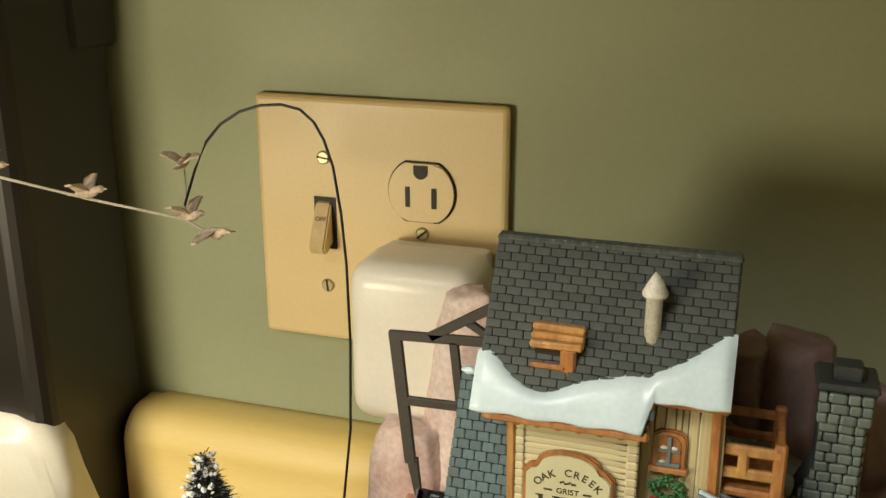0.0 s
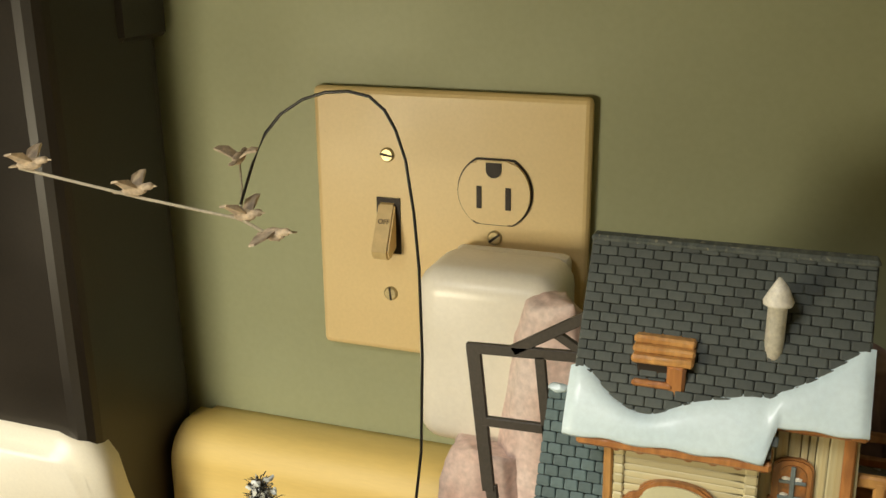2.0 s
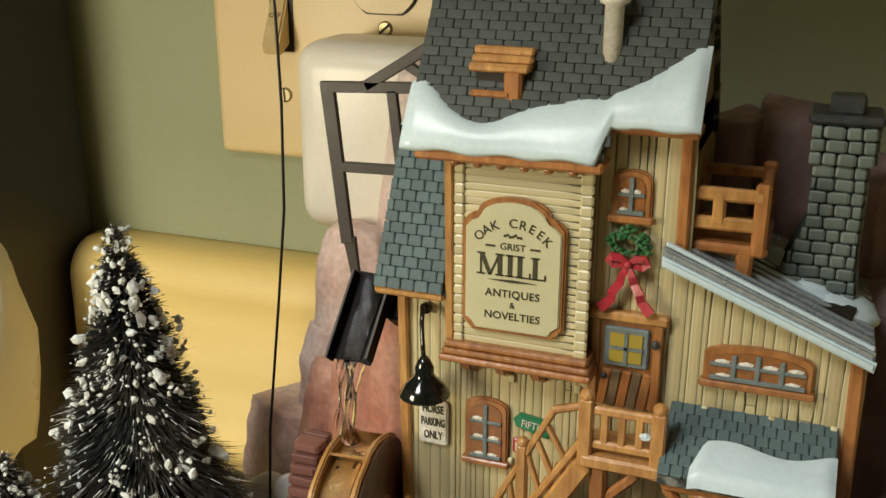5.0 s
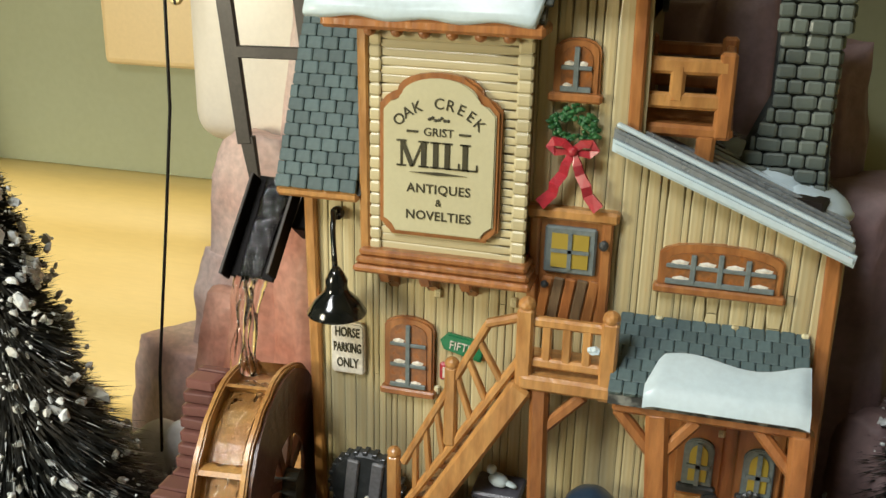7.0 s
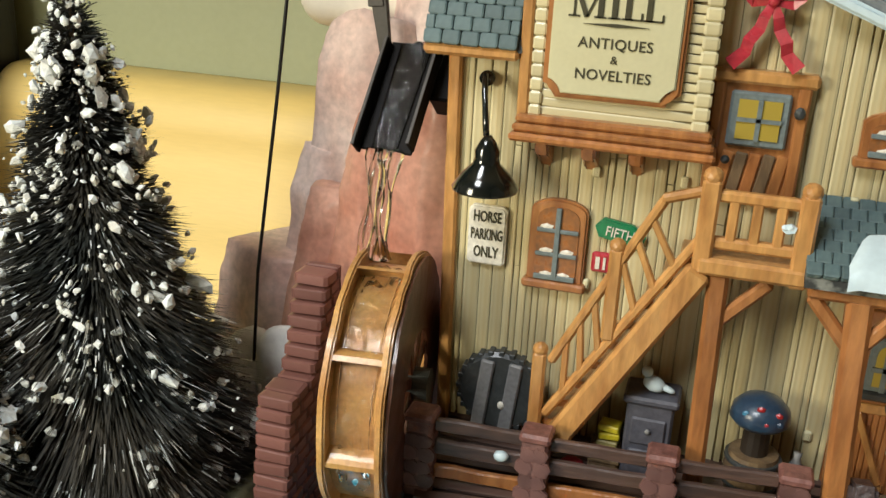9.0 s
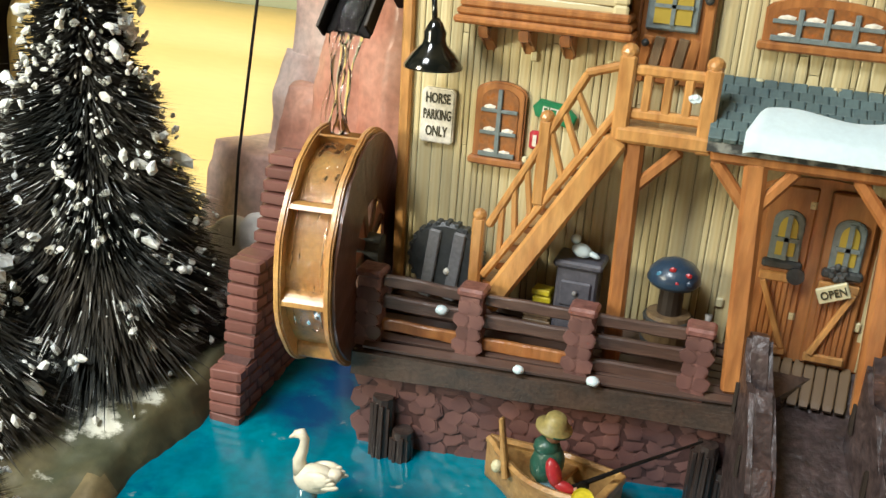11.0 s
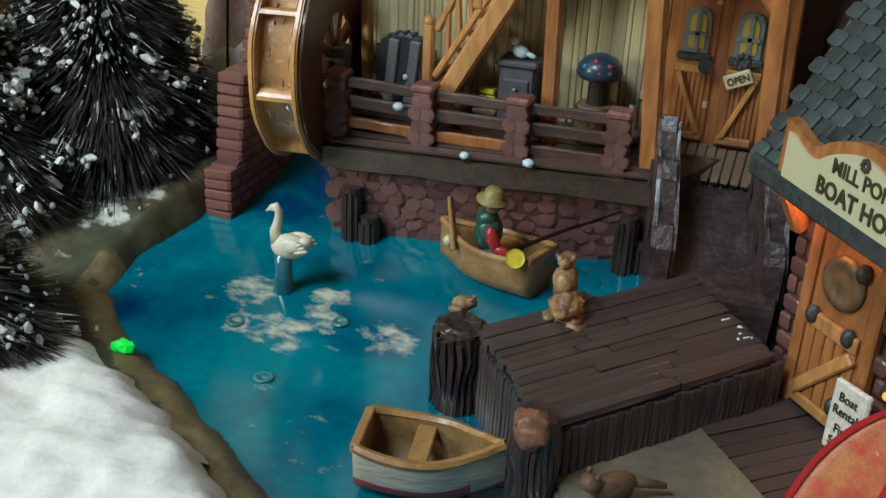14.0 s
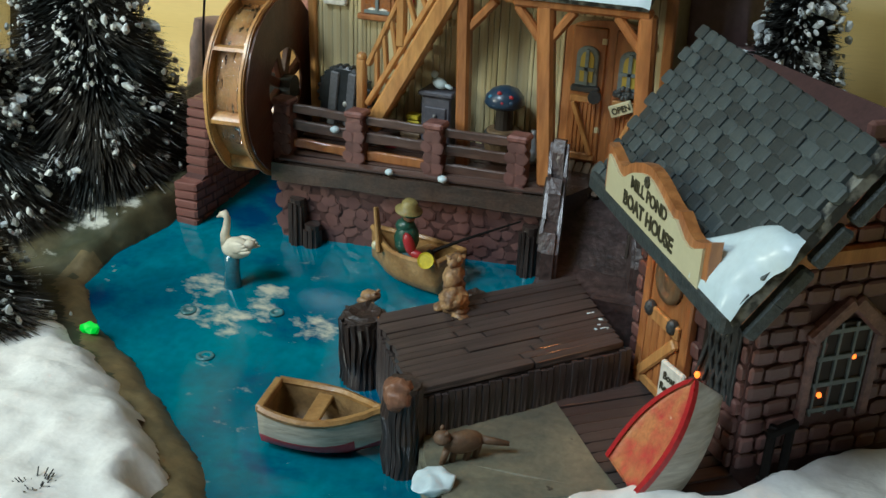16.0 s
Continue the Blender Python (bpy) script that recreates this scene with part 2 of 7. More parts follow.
M_SLATE = mat("slate_shingle", (0.060, 0.072, 0.066), (0.115, 0.125, 0.108), 0.68, lo=0.42, hi=0.66, scale=420, mix=0.8, bump=0.8, fine=1300, stretch=(1, 0.25, 0.25), vary=0.2, speck=((0.25, 0.235, 0.185), 620, 0.635))
M_SLATE_GAP = mat("slate_joint", (0.030, 0.032, 0.028), (0.20, 0.205, 0.175), 0.8, scale=260, mix=1.0, lo=0.46, hi=0.60, bump=0.3)
M_TEAL = mat("teal_shingle", (0.070, 0.115, 0.122), (0.125, 0.175, 0.172), 0.6, scale=450, mix=0.8, bump=0.5, fine=1500, coat=0.1, vary=0.18, speck=((0.26, 0.31, 0.29), 620, 0.635))
M_BH_SLATE = mat("blue_grey_shingle", (0.038, 0.049, 0.051), (0.068, 0.087, 0.086), 0.55, scale=500, mix=0.8, bump=0.9, fine=1200, coat=0.15, vary=0.38)
M_SNOW = mat("painted_snow", (0.66, 0.79, 0.83), (0.56, 0.70, 0.76), 0.4, scale=60, bump=0.12, fine=600, coat=0.2, grain=0.04)
M_FLUFF = mat("snow_sheet", (0.84, 0.83, 0.79), (0.74, 0.76, 0.74), 0.85, scale=60, bump=0.5, fine=450, grain=0.05)
M_BOARD = mat("cream_board", (0.70, 0.665, 0.42), (0.42, 0.33, 0.155), 0.45, lo=0.43, hi=0.68, scale=520, mix=0.9, bump=1.0, fine=900, stretch=(1, 1, 0.06), coat=0.25, vary=0.14, grain=0.22)
M_BOARD_GAP = mat("board_groove", (0.30, 0.235, 0.11), None, 0.6, bump=0.2)
M_ORANGE = mat("amber_wood", (0.42, 0.180, 0.055), (0.27, 0.098, 0.028), 0.34, lo=0.38, hi=0.68, scale=330, mix=0.9, bump=0.5, fine=700, stretch=(1, 1, 0.2), coat=0.4, vary=0.12)
M_OCHRE = mat("ochre_wood", (0.54, 0.285, 0.09), (0.37, 0.165, 0.045), 0.34, lo=0.38, hi=0.70, scale=300, mix=0.9, bump=0.5, fine=700, stretch=(1, 1, 0.25), coat=0.4, vary=0.1)
M_SIGN = mat("sign_cream", (0.60, 0.57, 0.36), (0.54, 0.50, 0.30), 0.4, scale=90, bump=0.08, coat=0.3, grain=0.025)
M_LOG = mat("pale_log", (0.68, 0.64, 0.42), (0.48, 0.41, 0.22), 0.45, scale=300, mix=0.9, bump=0.5, stretch=(0.15, 1, 1), coat=0.3, vary=0.12)
M_INK = mat("dark_ink", (0.05, 0.045, 0.02), None, 0.5, bump=0)
M_STONE = mat("grey_stone", (0.21, 0.245, 0.215), (0.10, 0.13, 0.115), 0.5, scale=330, mix=0.9, bump=0.6, coat=0.2, vary=0.14)
M_STONE_GAP = mat("stone_joint", (0.035, 0.045, 0.045), None, 0.7, bump=0.3)
M_MAUVE = mat("mauve_stone", (0.215, 0.108, 0.088), (0.095, 0.045, 0.042), 0.45, scale=350, mix=0.9, bump=0.6, coat=0.3, vary=0.22)
M_MAUVE_GAP = mat("mauve_joint", (0.085, 0.040, 0.035), None, 0.6, bump=0.3)
M_BRICK = mat("red_brick", (0.235, 0.105, 0.085), (0.13, 0.052, 0.042), 0.5, scale=350, mix=0.9, bump=0.6, coat=0.15, vary=0.2)
M_ROCK = mat("pink_rock", (0.74, 0.62, 0.56), (0.55, 0.34, 0.28), 0.6, scale=34, mix=0.8, bump=0.5, fine=400)
M_RED_ROCK = mat("red_rock", (0.55, 0.31, 0.23), (0.36, 0.13, 0.08), 0.5, scale=34, mix=0.9, bump=0.5, fine=400, coat=0.15)
# the pale rock again, darkened in colour for the shade behind the mill
M_SHADED_ROCK = mat("shaded_mauve_rock", (0.30, 0.215, 0.21), (0.17, 0.105, 0.105), 0.6, scale=50, mix=0.9, bump=0.5, fine=400)
M_METAL = mat("tin_roof", (0.45, 0.50, 0.52), (0.30, 0.34, 0.36), 0.25, 0.5, scale=200, bump=0.2, coat=0.4)
M_IRON = mat("black_metal", (0.006, 0.005, 0.004), (0.010, 0.008, 0.007), 0.5, 0.0, scale=160, bump=0.1)
M_IRON.node_tree.nodes["Principled BSDF"].inputs["Specular IOR Level"].default_value = 0.12
M_FRAME = mat("dark_bracket", (0.05, 0.042, 0.034), None, 0.45, bump=0.1)
M_LAMP = mat("gloss_black", (0.006, 0.008, 0.007), None, 0.1, bump=0, coat=0.8)
M_WHEEL = mat("tan_wheel", (0.60, 0.355, 0.115), (0.42, 0.20, 0.055), 0.36, scale=90, mix=0.9, bump=0.25, coat=0.4)
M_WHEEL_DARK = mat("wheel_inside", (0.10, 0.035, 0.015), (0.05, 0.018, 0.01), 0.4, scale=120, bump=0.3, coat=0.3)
M_STREAM = clear("falling_water", (1, 1, 1), 0.03, 1.30)
M_GLASS_Y = glow("lit_window", (0.34, 0.25, 0.03), 0.08)
# orange light from indoors is painted into the pane colour, without emission
M_GLASS_D = mat("painted_lit_pane", (0.34, 0.125, 0.032), (0.10, 0.06, 0.035), 0.3, scale=500, bump=0.1, coat=0.5)
M_EMBER = glow("orange_bulb", (1.0, 0.16, 0.012), 3.0)
M_LEAD = mat("window_lead", (0.17, 0.21, 0.21), None, 0.5, bump=0.3, coat=0.15)
M_GREEN = mat("wreath_green", (0.02, 0.11, 0.03), (0.05, 0.18, 0.05), 0.4, scale=900, bump=0.6)
M_RED = mat("ribbon_red", (0.44, 0.03, 0.045), (0.30, 0.02, 0.03), 0.3, bump=0.1, coat=0.4)
M_STREET = mat("green_sign", (0.02, 0.20, 0.08), None, 0.35, bump=0.05, coat=0.3)
M_WHITE = mat("white_paint", (0.78, 0.75, 0.66), (0.66, 0.62, 0.5), 0.45, scale=300, bump=0.2)
M_BIN = mat("slate_blue_paint", (0.085, 0.085, 0.105), (0.05, 0.05, 0.065), 0.45, scale=300, bump=0.3, coat=0.2)
M_CHARCOAL = mat("charcoal_paint", (0.03, 0.035, 0.035), (0.06, 0.065, 0.065), 0.45, scale=400, bump=0.4, coat=0.2)
M_GREY = mat("grey_strap", (0.22, 0.22, 0.22), None, 0.45, bump=0.3)
M_BARREL = mat("barrel_wood", (0.18, 0.12, 0.06), (0.08, 0.05, 0.03), 0.5, scale=300, bump=0.5, stretch=(1, 1, 0.2))
M_BLUE_TOP = mat("dark_blue_glaze", (0.02, 0.04, 0.075), (0.03, 0.06, 0.10), 0.35, scale=300, bump=0.2, coat=0.3)
M_RAIL = mat("weathered_rail", (0.105, 0.06, 0.045), (0.06, 0.04, 0.035), 0.4, scale=260, mix=0.9, bump=0.6, coat=0.35, stretch=(0.15, 1, 1), vary=0.15)
M_SLAB = mat("wet_slab", (0.055, 0.045, 0.038), (0.09, 0.06, 0.045), 0.22, scale=120, mix=0.9, bump=0.6, coat=0.8)
M_DOCK = mat("dark_dock_plank", (0.090, 0.070, 0.064), (0.028, 0.021, 0.020), 0.4, scale=210, mix=1.0, lo=0.40, hi=0.62, bump=1.0, fine=620, coat=0.3, grain=0.5, vary=0.14, speck=((0.19, 0.155, 0.14), 420, 0.61))
M_PLUM = mat("plum_timber", (0.072, 0.050, 0.047), (0.034, 0.023, 0.022), 0.38, scale=190, mix=0.95, bump=1.0, fine=520, coat=0.3, grain=0.4)
M_DOCK_GAP = mat("dock_joint", (0.018, 0.013, 0.012), None, 0.6, bump=0.2)
M_STUMP = mat("stump_bark", (0.05, 0.034, 0.028), (0.025, 0.018, 0.016), 0.4, scale=300, mix=0.9, bump=0.9, stretch=(1, 1, 0.15), coat=0.35)
M_STUMP_TOP = mat("cut_wood", (0.24, 0.115, 0.06), (0.12, 0.06, 0.04), 0.5, scale=300, bump=0.5)
M_WATER = mat("pond_blue", (0.004, 0.19, 0.26), (0.0, 0.115, 0.19), 0.17, scale=38, mix=0.9, bump=0.05, fine=300, coat=0.6)


def add_stains_or_shade(m, spots, z=0.008, colour=(0.64, 0.62, 0.48), lo=0.64, hi=0.84, size=130):
    """Mottled stains round some centres: foam or painted dark blue shade on the water, thin snow on the bank."""
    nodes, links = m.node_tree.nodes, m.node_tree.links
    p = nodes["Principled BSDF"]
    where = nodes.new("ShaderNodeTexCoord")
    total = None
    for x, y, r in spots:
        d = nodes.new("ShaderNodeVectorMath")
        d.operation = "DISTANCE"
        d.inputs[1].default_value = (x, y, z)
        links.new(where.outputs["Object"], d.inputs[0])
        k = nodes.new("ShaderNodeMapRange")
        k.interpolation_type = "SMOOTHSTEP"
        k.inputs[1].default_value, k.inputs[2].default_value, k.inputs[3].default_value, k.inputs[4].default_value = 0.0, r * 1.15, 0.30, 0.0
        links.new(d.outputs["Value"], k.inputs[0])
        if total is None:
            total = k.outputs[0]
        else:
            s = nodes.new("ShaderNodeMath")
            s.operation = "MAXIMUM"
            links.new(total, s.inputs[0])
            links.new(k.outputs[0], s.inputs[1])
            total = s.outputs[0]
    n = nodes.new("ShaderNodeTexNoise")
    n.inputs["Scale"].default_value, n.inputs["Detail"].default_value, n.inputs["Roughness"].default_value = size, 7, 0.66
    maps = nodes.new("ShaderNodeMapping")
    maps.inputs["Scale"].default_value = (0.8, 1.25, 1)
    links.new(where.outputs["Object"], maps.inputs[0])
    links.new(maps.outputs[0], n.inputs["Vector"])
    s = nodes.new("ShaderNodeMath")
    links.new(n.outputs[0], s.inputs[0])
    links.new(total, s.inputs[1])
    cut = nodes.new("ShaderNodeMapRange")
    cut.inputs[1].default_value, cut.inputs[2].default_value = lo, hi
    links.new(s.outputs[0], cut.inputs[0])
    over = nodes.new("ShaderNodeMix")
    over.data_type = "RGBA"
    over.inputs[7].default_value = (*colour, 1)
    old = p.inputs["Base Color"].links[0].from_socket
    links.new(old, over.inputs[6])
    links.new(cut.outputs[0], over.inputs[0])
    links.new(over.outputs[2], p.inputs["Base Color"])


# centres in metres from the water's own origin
# dark blue: the wheel's shade painted into the water, then two dark shore spots
add_stains_or_shade(M_WATER, [(-0.0477, 0.0756, 0.022), (-0.0448, 0.0875, 0.024), (-0.0699, 0.0093, 0.010), (-0.0719, 0.0049, 0.010)], 0.012, (0.002, 0.045, 0.135), 0.55, 0.78, 45)
add_stains_or_shade(M_WATER, [(-0.0374, 0.0277, 0.012), (-0.0418, 0.0266, 0.008), (-0.0151, 0.0306, 0.010), (-0.0149, 0.0232, 0.011), (-0.0118, 0.0339, 0.007), (-0.0347, 0.0124, 0.009), (-0.0239, 0.0128, 0.010), (-0.0165, 0.0167, 0.009), (-0.0101, 0.0195, 0.008), (-0.0169, 0.0081, 0.007), (0.0106, 0.0185, 0.011), (0.0134, 0.0169, 0.008), (0.0083, 0.0218, 0.006), (-0.0155, -0.0062, 0.006)], 0.0105)
M_FOAM = mat("foam_paint", (0.10, 0.24, 0.25), (0.02, 0.16, 0.21), 0.25, scale=300, bump=0.3, coat=0.5)
M_BANK = mat("mossy_bank", (0.115, 0.095, 0.045), (0.045, 0.052, 0.028), 0.55, scale=40, mix=0.95, bump=0.6, fine=300, coat=0.1)
add_stains_or_shade(M_BANK, [(-0.020, 0.062, 0.034), (-0.008, 0.046, 0.022), (-0.030, 0.044, 0.024)], 0.028, (0.55, 0.56, 0.49), 0.66, 0.74, 70)
M_SAND = mat("sandy_shore", (0.23, 0.17, 0.075), (0.12, 0.10, 0.05), 0.5, scale=60, mix=0.9, bump=0.5, fine=400, coat=0.12)
M_FLAT = mat("grey_flagstone", (0.20, 0.19, 0.13), (0.12, 0.125, 0.095), 0.5, scale=70, mix=0.9, bump=0.5, fine=500, speck=((0.05, 0.04, 0.03), 240, 0.70))
M_BOAT = mat("boat_wood", (0.42, 0.25, 0.085), (0.27, 0.14, 0.04), 0.42, scale=150, mix=0.9, bump=0.4, coat=0.25)
M_BOAT_IN = mat("boat_inside", (0.30, 0.19, 0.075), (0.16, 0.095, 0.035), 0.5, scale=160, mix=0.9, bump=0.4)
M_BOAT_WHITE = mat("boat_white", (0.56, 0.54, 0.46), (0.36, 0.32, 0.24), 0.4, scale=200, mix=0.9, bump=0.4, stretch=(0.3, 0.3, 2))
M_BOAT_RED = mat("boat_red", (0.40, 0.018, 0.022), (0.30, 0.02, 0.02), 0.32, scale=160, bump=0.2, coat=0.35)
M_CANOE_IN = mat("worn_red_lining", (0.50, 0.20, 0.075), (0.46, 0.04, 0.04), 0.4, lo=0.40, hi=0.60, scale=110, mix=1.0, bump=0.4, speck=((0.62, 0.42, 0.30), 330, 0.70))
M_SWAN = mat("swan_white", (0.74, 0.70, 0.56), (0.58, 0.52, 0.38), 0.45, scale=250, bump=0.4, grain=0.05)
M_FUR = mat("tan_fur", (0.40, 0.25, 0.11), (0.15, 0.085, 0.045), 0.5, lo=0.42, hi=0.6, scale=260, mix=0.9, bump=0.6, coat=0.15)
M_CAT = mat("brown_fur", (0.15, 0.090, 0.048), (0.08, 0.048, 0.028), 0.55, scale=300, bump=0.6)
M_COAT = mat("green_coat", (0.02, 0.085, 0.055), None, 0.4, scale=400, bump=0.4, coat=0.3)
M_SLEEVE = mat("red_sleeve", (0.36, 0.02, 0.025), None, 0.4, bump=0.2, coat=0.3)
M_JEANS = mat("blue_trousers", (0.06, 0.11, 0.13), None, 0.4, scale=400, bump=0.3, coat=0.3)
M_HAT = mat("khaki_hat", (0.30, 0.25, 0.085), None, 0.5, scale=300, bump=0.3)
M_SKIN = mat("painted_clay", (0.36, 0.18, 0.10), None, 0.5, bump=0.1)
M_PAIL = mat("yellow_pail", (0.60, 0.50, 0.02), None, 0.35, bump=0.05)
M_BRISTLE = mat("black_bristle", (0.018, 0.024, 0.024), (0.060, 0.052, 0.040), 0.6, scale=45, mix=0.9, bump=0)
M_FROST = mat("white_fleck", (0.70, 0.76, 0.78), (0.60, 0.56, 0.46), 0.7, scale=200, bump=0.3)
M_NEON = glow("green_bead", (0.08, 0.85, 0.03), 0.25)

# ---- the room ----
def slab(name, x0, x1, y0, y1, z0, z1, material, label, category):
    bm = bmesh.new()
    box(bm, x0, x1, y0, y1, z0, z1)
    return single(name, bm, material, ((x0 + x1) / 2, (y0 + y1) / 2, z0), label, category, kind="structure")


slab("wall_north", -1400, 1600, 565, 640, -900, 1500, M_WALL, "olive green painted kitchen wall behind the counter", "wall")
slab("wall_south", -1400, 1600, -1700, -1640, -900, 1500, M_PLAIN, "plain plaster wall across the kitchen", "wall")
slab("wall_west", -1460, -1400, -1640, 565, -900, 1500, M_PLAIN, "plain plaster side wall of the kitchen", "wall")
slab("wall_east", 1600, 1660, -1640, 565, -900, 1500, M_PLAIN, "plain plaster side wall of the kitchen", "wall")
slab("floor", -1400, 1600, -1640, 565, -960, -900, M_FLOOR, "brown kitchen floor below the counter", "floor")
slab("ceiling", -1400, 1600, -1640, 565, 1500, 1560, M_PLAIN, "plain plaster kitchen ceiling", "ceiling")

# unseen box, added only to block the room lamp from the upper wall
slab("soffit", -1400, 1600, 250, 565, 460, 1500, M_PLAIN, "added unseen box that keeps room light off the upper wall", "soffit")

counter = thing("counter", (300, 250, -52), "yellow laminate kitchen counter with a rounded backsplash", "counter", kind="structure")
bm = bmesh.new()
box(bm, -139, 1200, -60, 540, -52, -12, 4, seg=3)
part("worktop", bm, M_YELLOW, counter)
bm = bmesh.new()
outline = [(564.5, -12.5), (564.5, 114.5), (560, 115)]
outline += [(549 - 16 * math.sin(a), 99 + 16 * math.cos(a)) for a in [radians(d) for d in range(0, 91, 9)]]
outline += [(533 - 0.3 * i, 94 - 13 * i) for i in range(1, 7)]
outline += [(531 - 16 * (1 - math.cos(a)), 4 - 16 * math.sin(a)) for a in [radians(d) for d in range(20, 91, 14)]]
prism(bm, outline, "x", -138, 1200, 6.0)
part("backsplash", bm, M_YELLOW, counter, smooth=True)

stove = thing("stove", (-300, 520, -52), "black and white enamel stove beside the counter", "stove")
bm = bmesh.new()
box(bm, -520, -140.5, 484, 560, -52, 560, 9, seg=4)
part("control_panel", bm, M_BLACK, stove, "black glossy control panel")
bm = bmesh.new()
box(bm, -520, -138.5, 530, 562, 290, 560, 2)
part("trim", bm, M_BLACK, stove)
bm = bmesh.new()
prism(bm, [(-520, -52), (-150, -52), (-149, 0), (-144, 20), (-137, 45), (-132.5, 68), (-131, 88), (-132, 108), (-136, 124), (-143, 133), (-155, 137), (-520, 141)], "y", 474, 502, 6.0)
part("enamel_body", bm, M_ENAMEL, stove, "white enamel body with a bulging side", smooth=True)
bm = bmesh.new()
tube(bm, [(-400, 482, 300), (-172, 482, 300)], 1.6)
part("chrome_strip", bm, M_SILVER, stove)

# ---- switch and outlet plate ----
plate = thing("wall_plate", (-11.5, 565, 158), "cream plastic wall plate with a switch and an outlet", "wall plate")
bm = bmesh.new()
box(bm, -70, 47, 559.5, 564.8, 158, 272, 2.6, seg=3)
part("cover", bm, M_PLATE, plate, smooth=False)
for z, a in ((245, 8), (185, 84)):
    bm = bmesh.new()
    lathe(bm, (-37, 559.6, z), [(3.1, 0), (3.1, 0.5), (2.4, 1.2)], 20, rot(90))
    screw = part("screw", bm, M_SCREW, plate, "painted metal screw")
    bm = bmesh.new()
    box(bm, -39.8, -34.2, 558.2, 558.7, z - 0.45, z + 0.45, turn=rot(0, a, 0))
    part("slot", bm, M_SLOT, screw)
bm = bmesh.new()
lathe(bm, (9, 559.6, 214), [(3.1, 0), (3.1, 0.5), (2.4, 1.2)], 20, rot(90))
screw = part("screw", bm, M_SCREW, plate, "painted metal screw")
bm = bmesh.new()
box(bm, 6.2, 11.8, 558.2, 558.7, 213.5, 214.5, turn=rot(0, -40, 0))
part("slot", bm, M_SLOT, screw)
bm = bmesh.new()
box(bm, -42.2, -31.8, 558.9, 559.6, 203, 227)
part("switch_opening", bm, M_SLOT, plate)
bm = bmesh.new()
prism(bm, [(559, 225), (557.5, 224.5), (548.5, 206.5), (549.5, 203.2), (552.5, 202.5), (559, 206)], "x", -41, -33.4, 0.8)
toggle = part("toggle", bm, M_CREAM, plate, "ivory toggle switched off")
lettering("lettering", "OFF", (-37.2, 554.0, 218.0), 3.0, M_BARREL, toggle, up=(0, 0.45, 0.9))
for cz in (233, 195):
    bm = bmesh.new()
    ring = [(9 + 15.6 * math.cos(a), cz + max(-13.6, min(13.6, 15.6 * math.sin(a)))) for a in [2 * math.pi * k / 48 for k in range(48)]]
    prism(bm, ring, "y", 558.9, 559.7)
    part("outlet_gap", bm, M_SLOT, plate)
    bm = bmesh.new()
    prism(bm, [(9 + (p - 9) * 0.95, cz + (q - cz) * 0.95) for p, q in ring], "y", 557.4, 559.2, 0.9)
    outlet = part("outlet", bm, M_PLATE, plate, "cream outlet with three dark slots")
    for x, w in ((3, 2.0), (15, 2.2)):
        bm = bmesh.new()
        box(bm, x - w / 2, x + w / 2, 557.0, 557.3, cz - 6.5, cz + 2.5)
        part("slot", bm, M_SLOT, outlet)
    bm = bmesh.new()
    prism(bm, [(9 + 3.2 * math.cos(a), cz + 9.3 + 3.2 * math.sin(a)) for a in [math.pi + math.pi * k / 10 for k in range(11)]] + [(12.2, cz + 12.2), (5.8, cz + 12.2)], "y", 557.0, 557.3)
    part("slot", bm, M_SLOT, outlet)

charger = thing("plug_adapter", (20, 557, 143), "boxy white plastic plug adapter in the wall outlet", "adapter")
bm = bmesh.new()
box(bm, -9, 46, 513, 551, 143, 214, 10, seg=5)
part("shell", bm, M_CHARGER, charger, smooth=True)
bm = bmesh.new()
box(bm, -5, 42, 549, 557, 147, 212, 3, seg=2)
part("back_shell", bm, M_CHARGER, charger)

# ---- mill ----
mill = thing("mill_house", (110, 470, 30), "ceramic model of a snowy grist mill with a cream board front", "model house", "model houses")
FRONT = 453


def body(bm):
    prism(bm, [(62, 40), (193, 40), (190, 152), (143, 172), (143, 208), (120, 208), (77, 197), (77, 160), (62, 158)], "y", FRONT, 515)


bm = bmesh.new()
body(bm)
front_wall = part("wall", bm, M_BOARD_GAP, mill)
bm = bmesh.new()
prism(bm, [(FRONT + 1, 196), (500, 196), (470, 242)], "x", 71, 143)
part("gable", bm, M_BOARD_GAP, mill)
board = unit_block("board", M_BOARD, 0.13)
x = 61.5
while x < 192:
    w = rng.choice((1.6, 2.0, 2.6, 3.2, 4.0))
    top = 156 if x < 76 else 196 if x < 118 else 206 if x < 142 else 171 - (x - 143) * 20 / 48
    low = 56
    # boards beside the double door stop above the lintel
    if 158 < x + w / 2 < 183:
        low = 106
    splits = [low, top] if rng.random() < 0.45 else [low, low + (top - low) * rng.uniform(0.3, 0.7), top]
    for a, b in zip(splits, splits[1:]):
        piece("board", board, front_wall, (x + w / 2, FRONT - 0.3 + rng.uniform(-0.18, 0.15), (a + b) / 2), (w - 0.16, 1.2, b - a - 0.2))
    x += w
bm = bmesh.new()
beam(bm, (62.5, FRONT - 1, 50), (61, FRONT - 1, 157), 3.2, 3.2, 0.6, (0, 1, 0))
part("corner_post", bm, M_OCHRE, mill)
bm = bmesh.new()
beam(bm, (192, FRONT - 1, 50), (189.5, FRONT - 1, 152), 3.6, 3.4, 0.6, (0, 1, 0))
part("corner_post", bm, M_ORANGE, mill)
bm = bmesh.new()
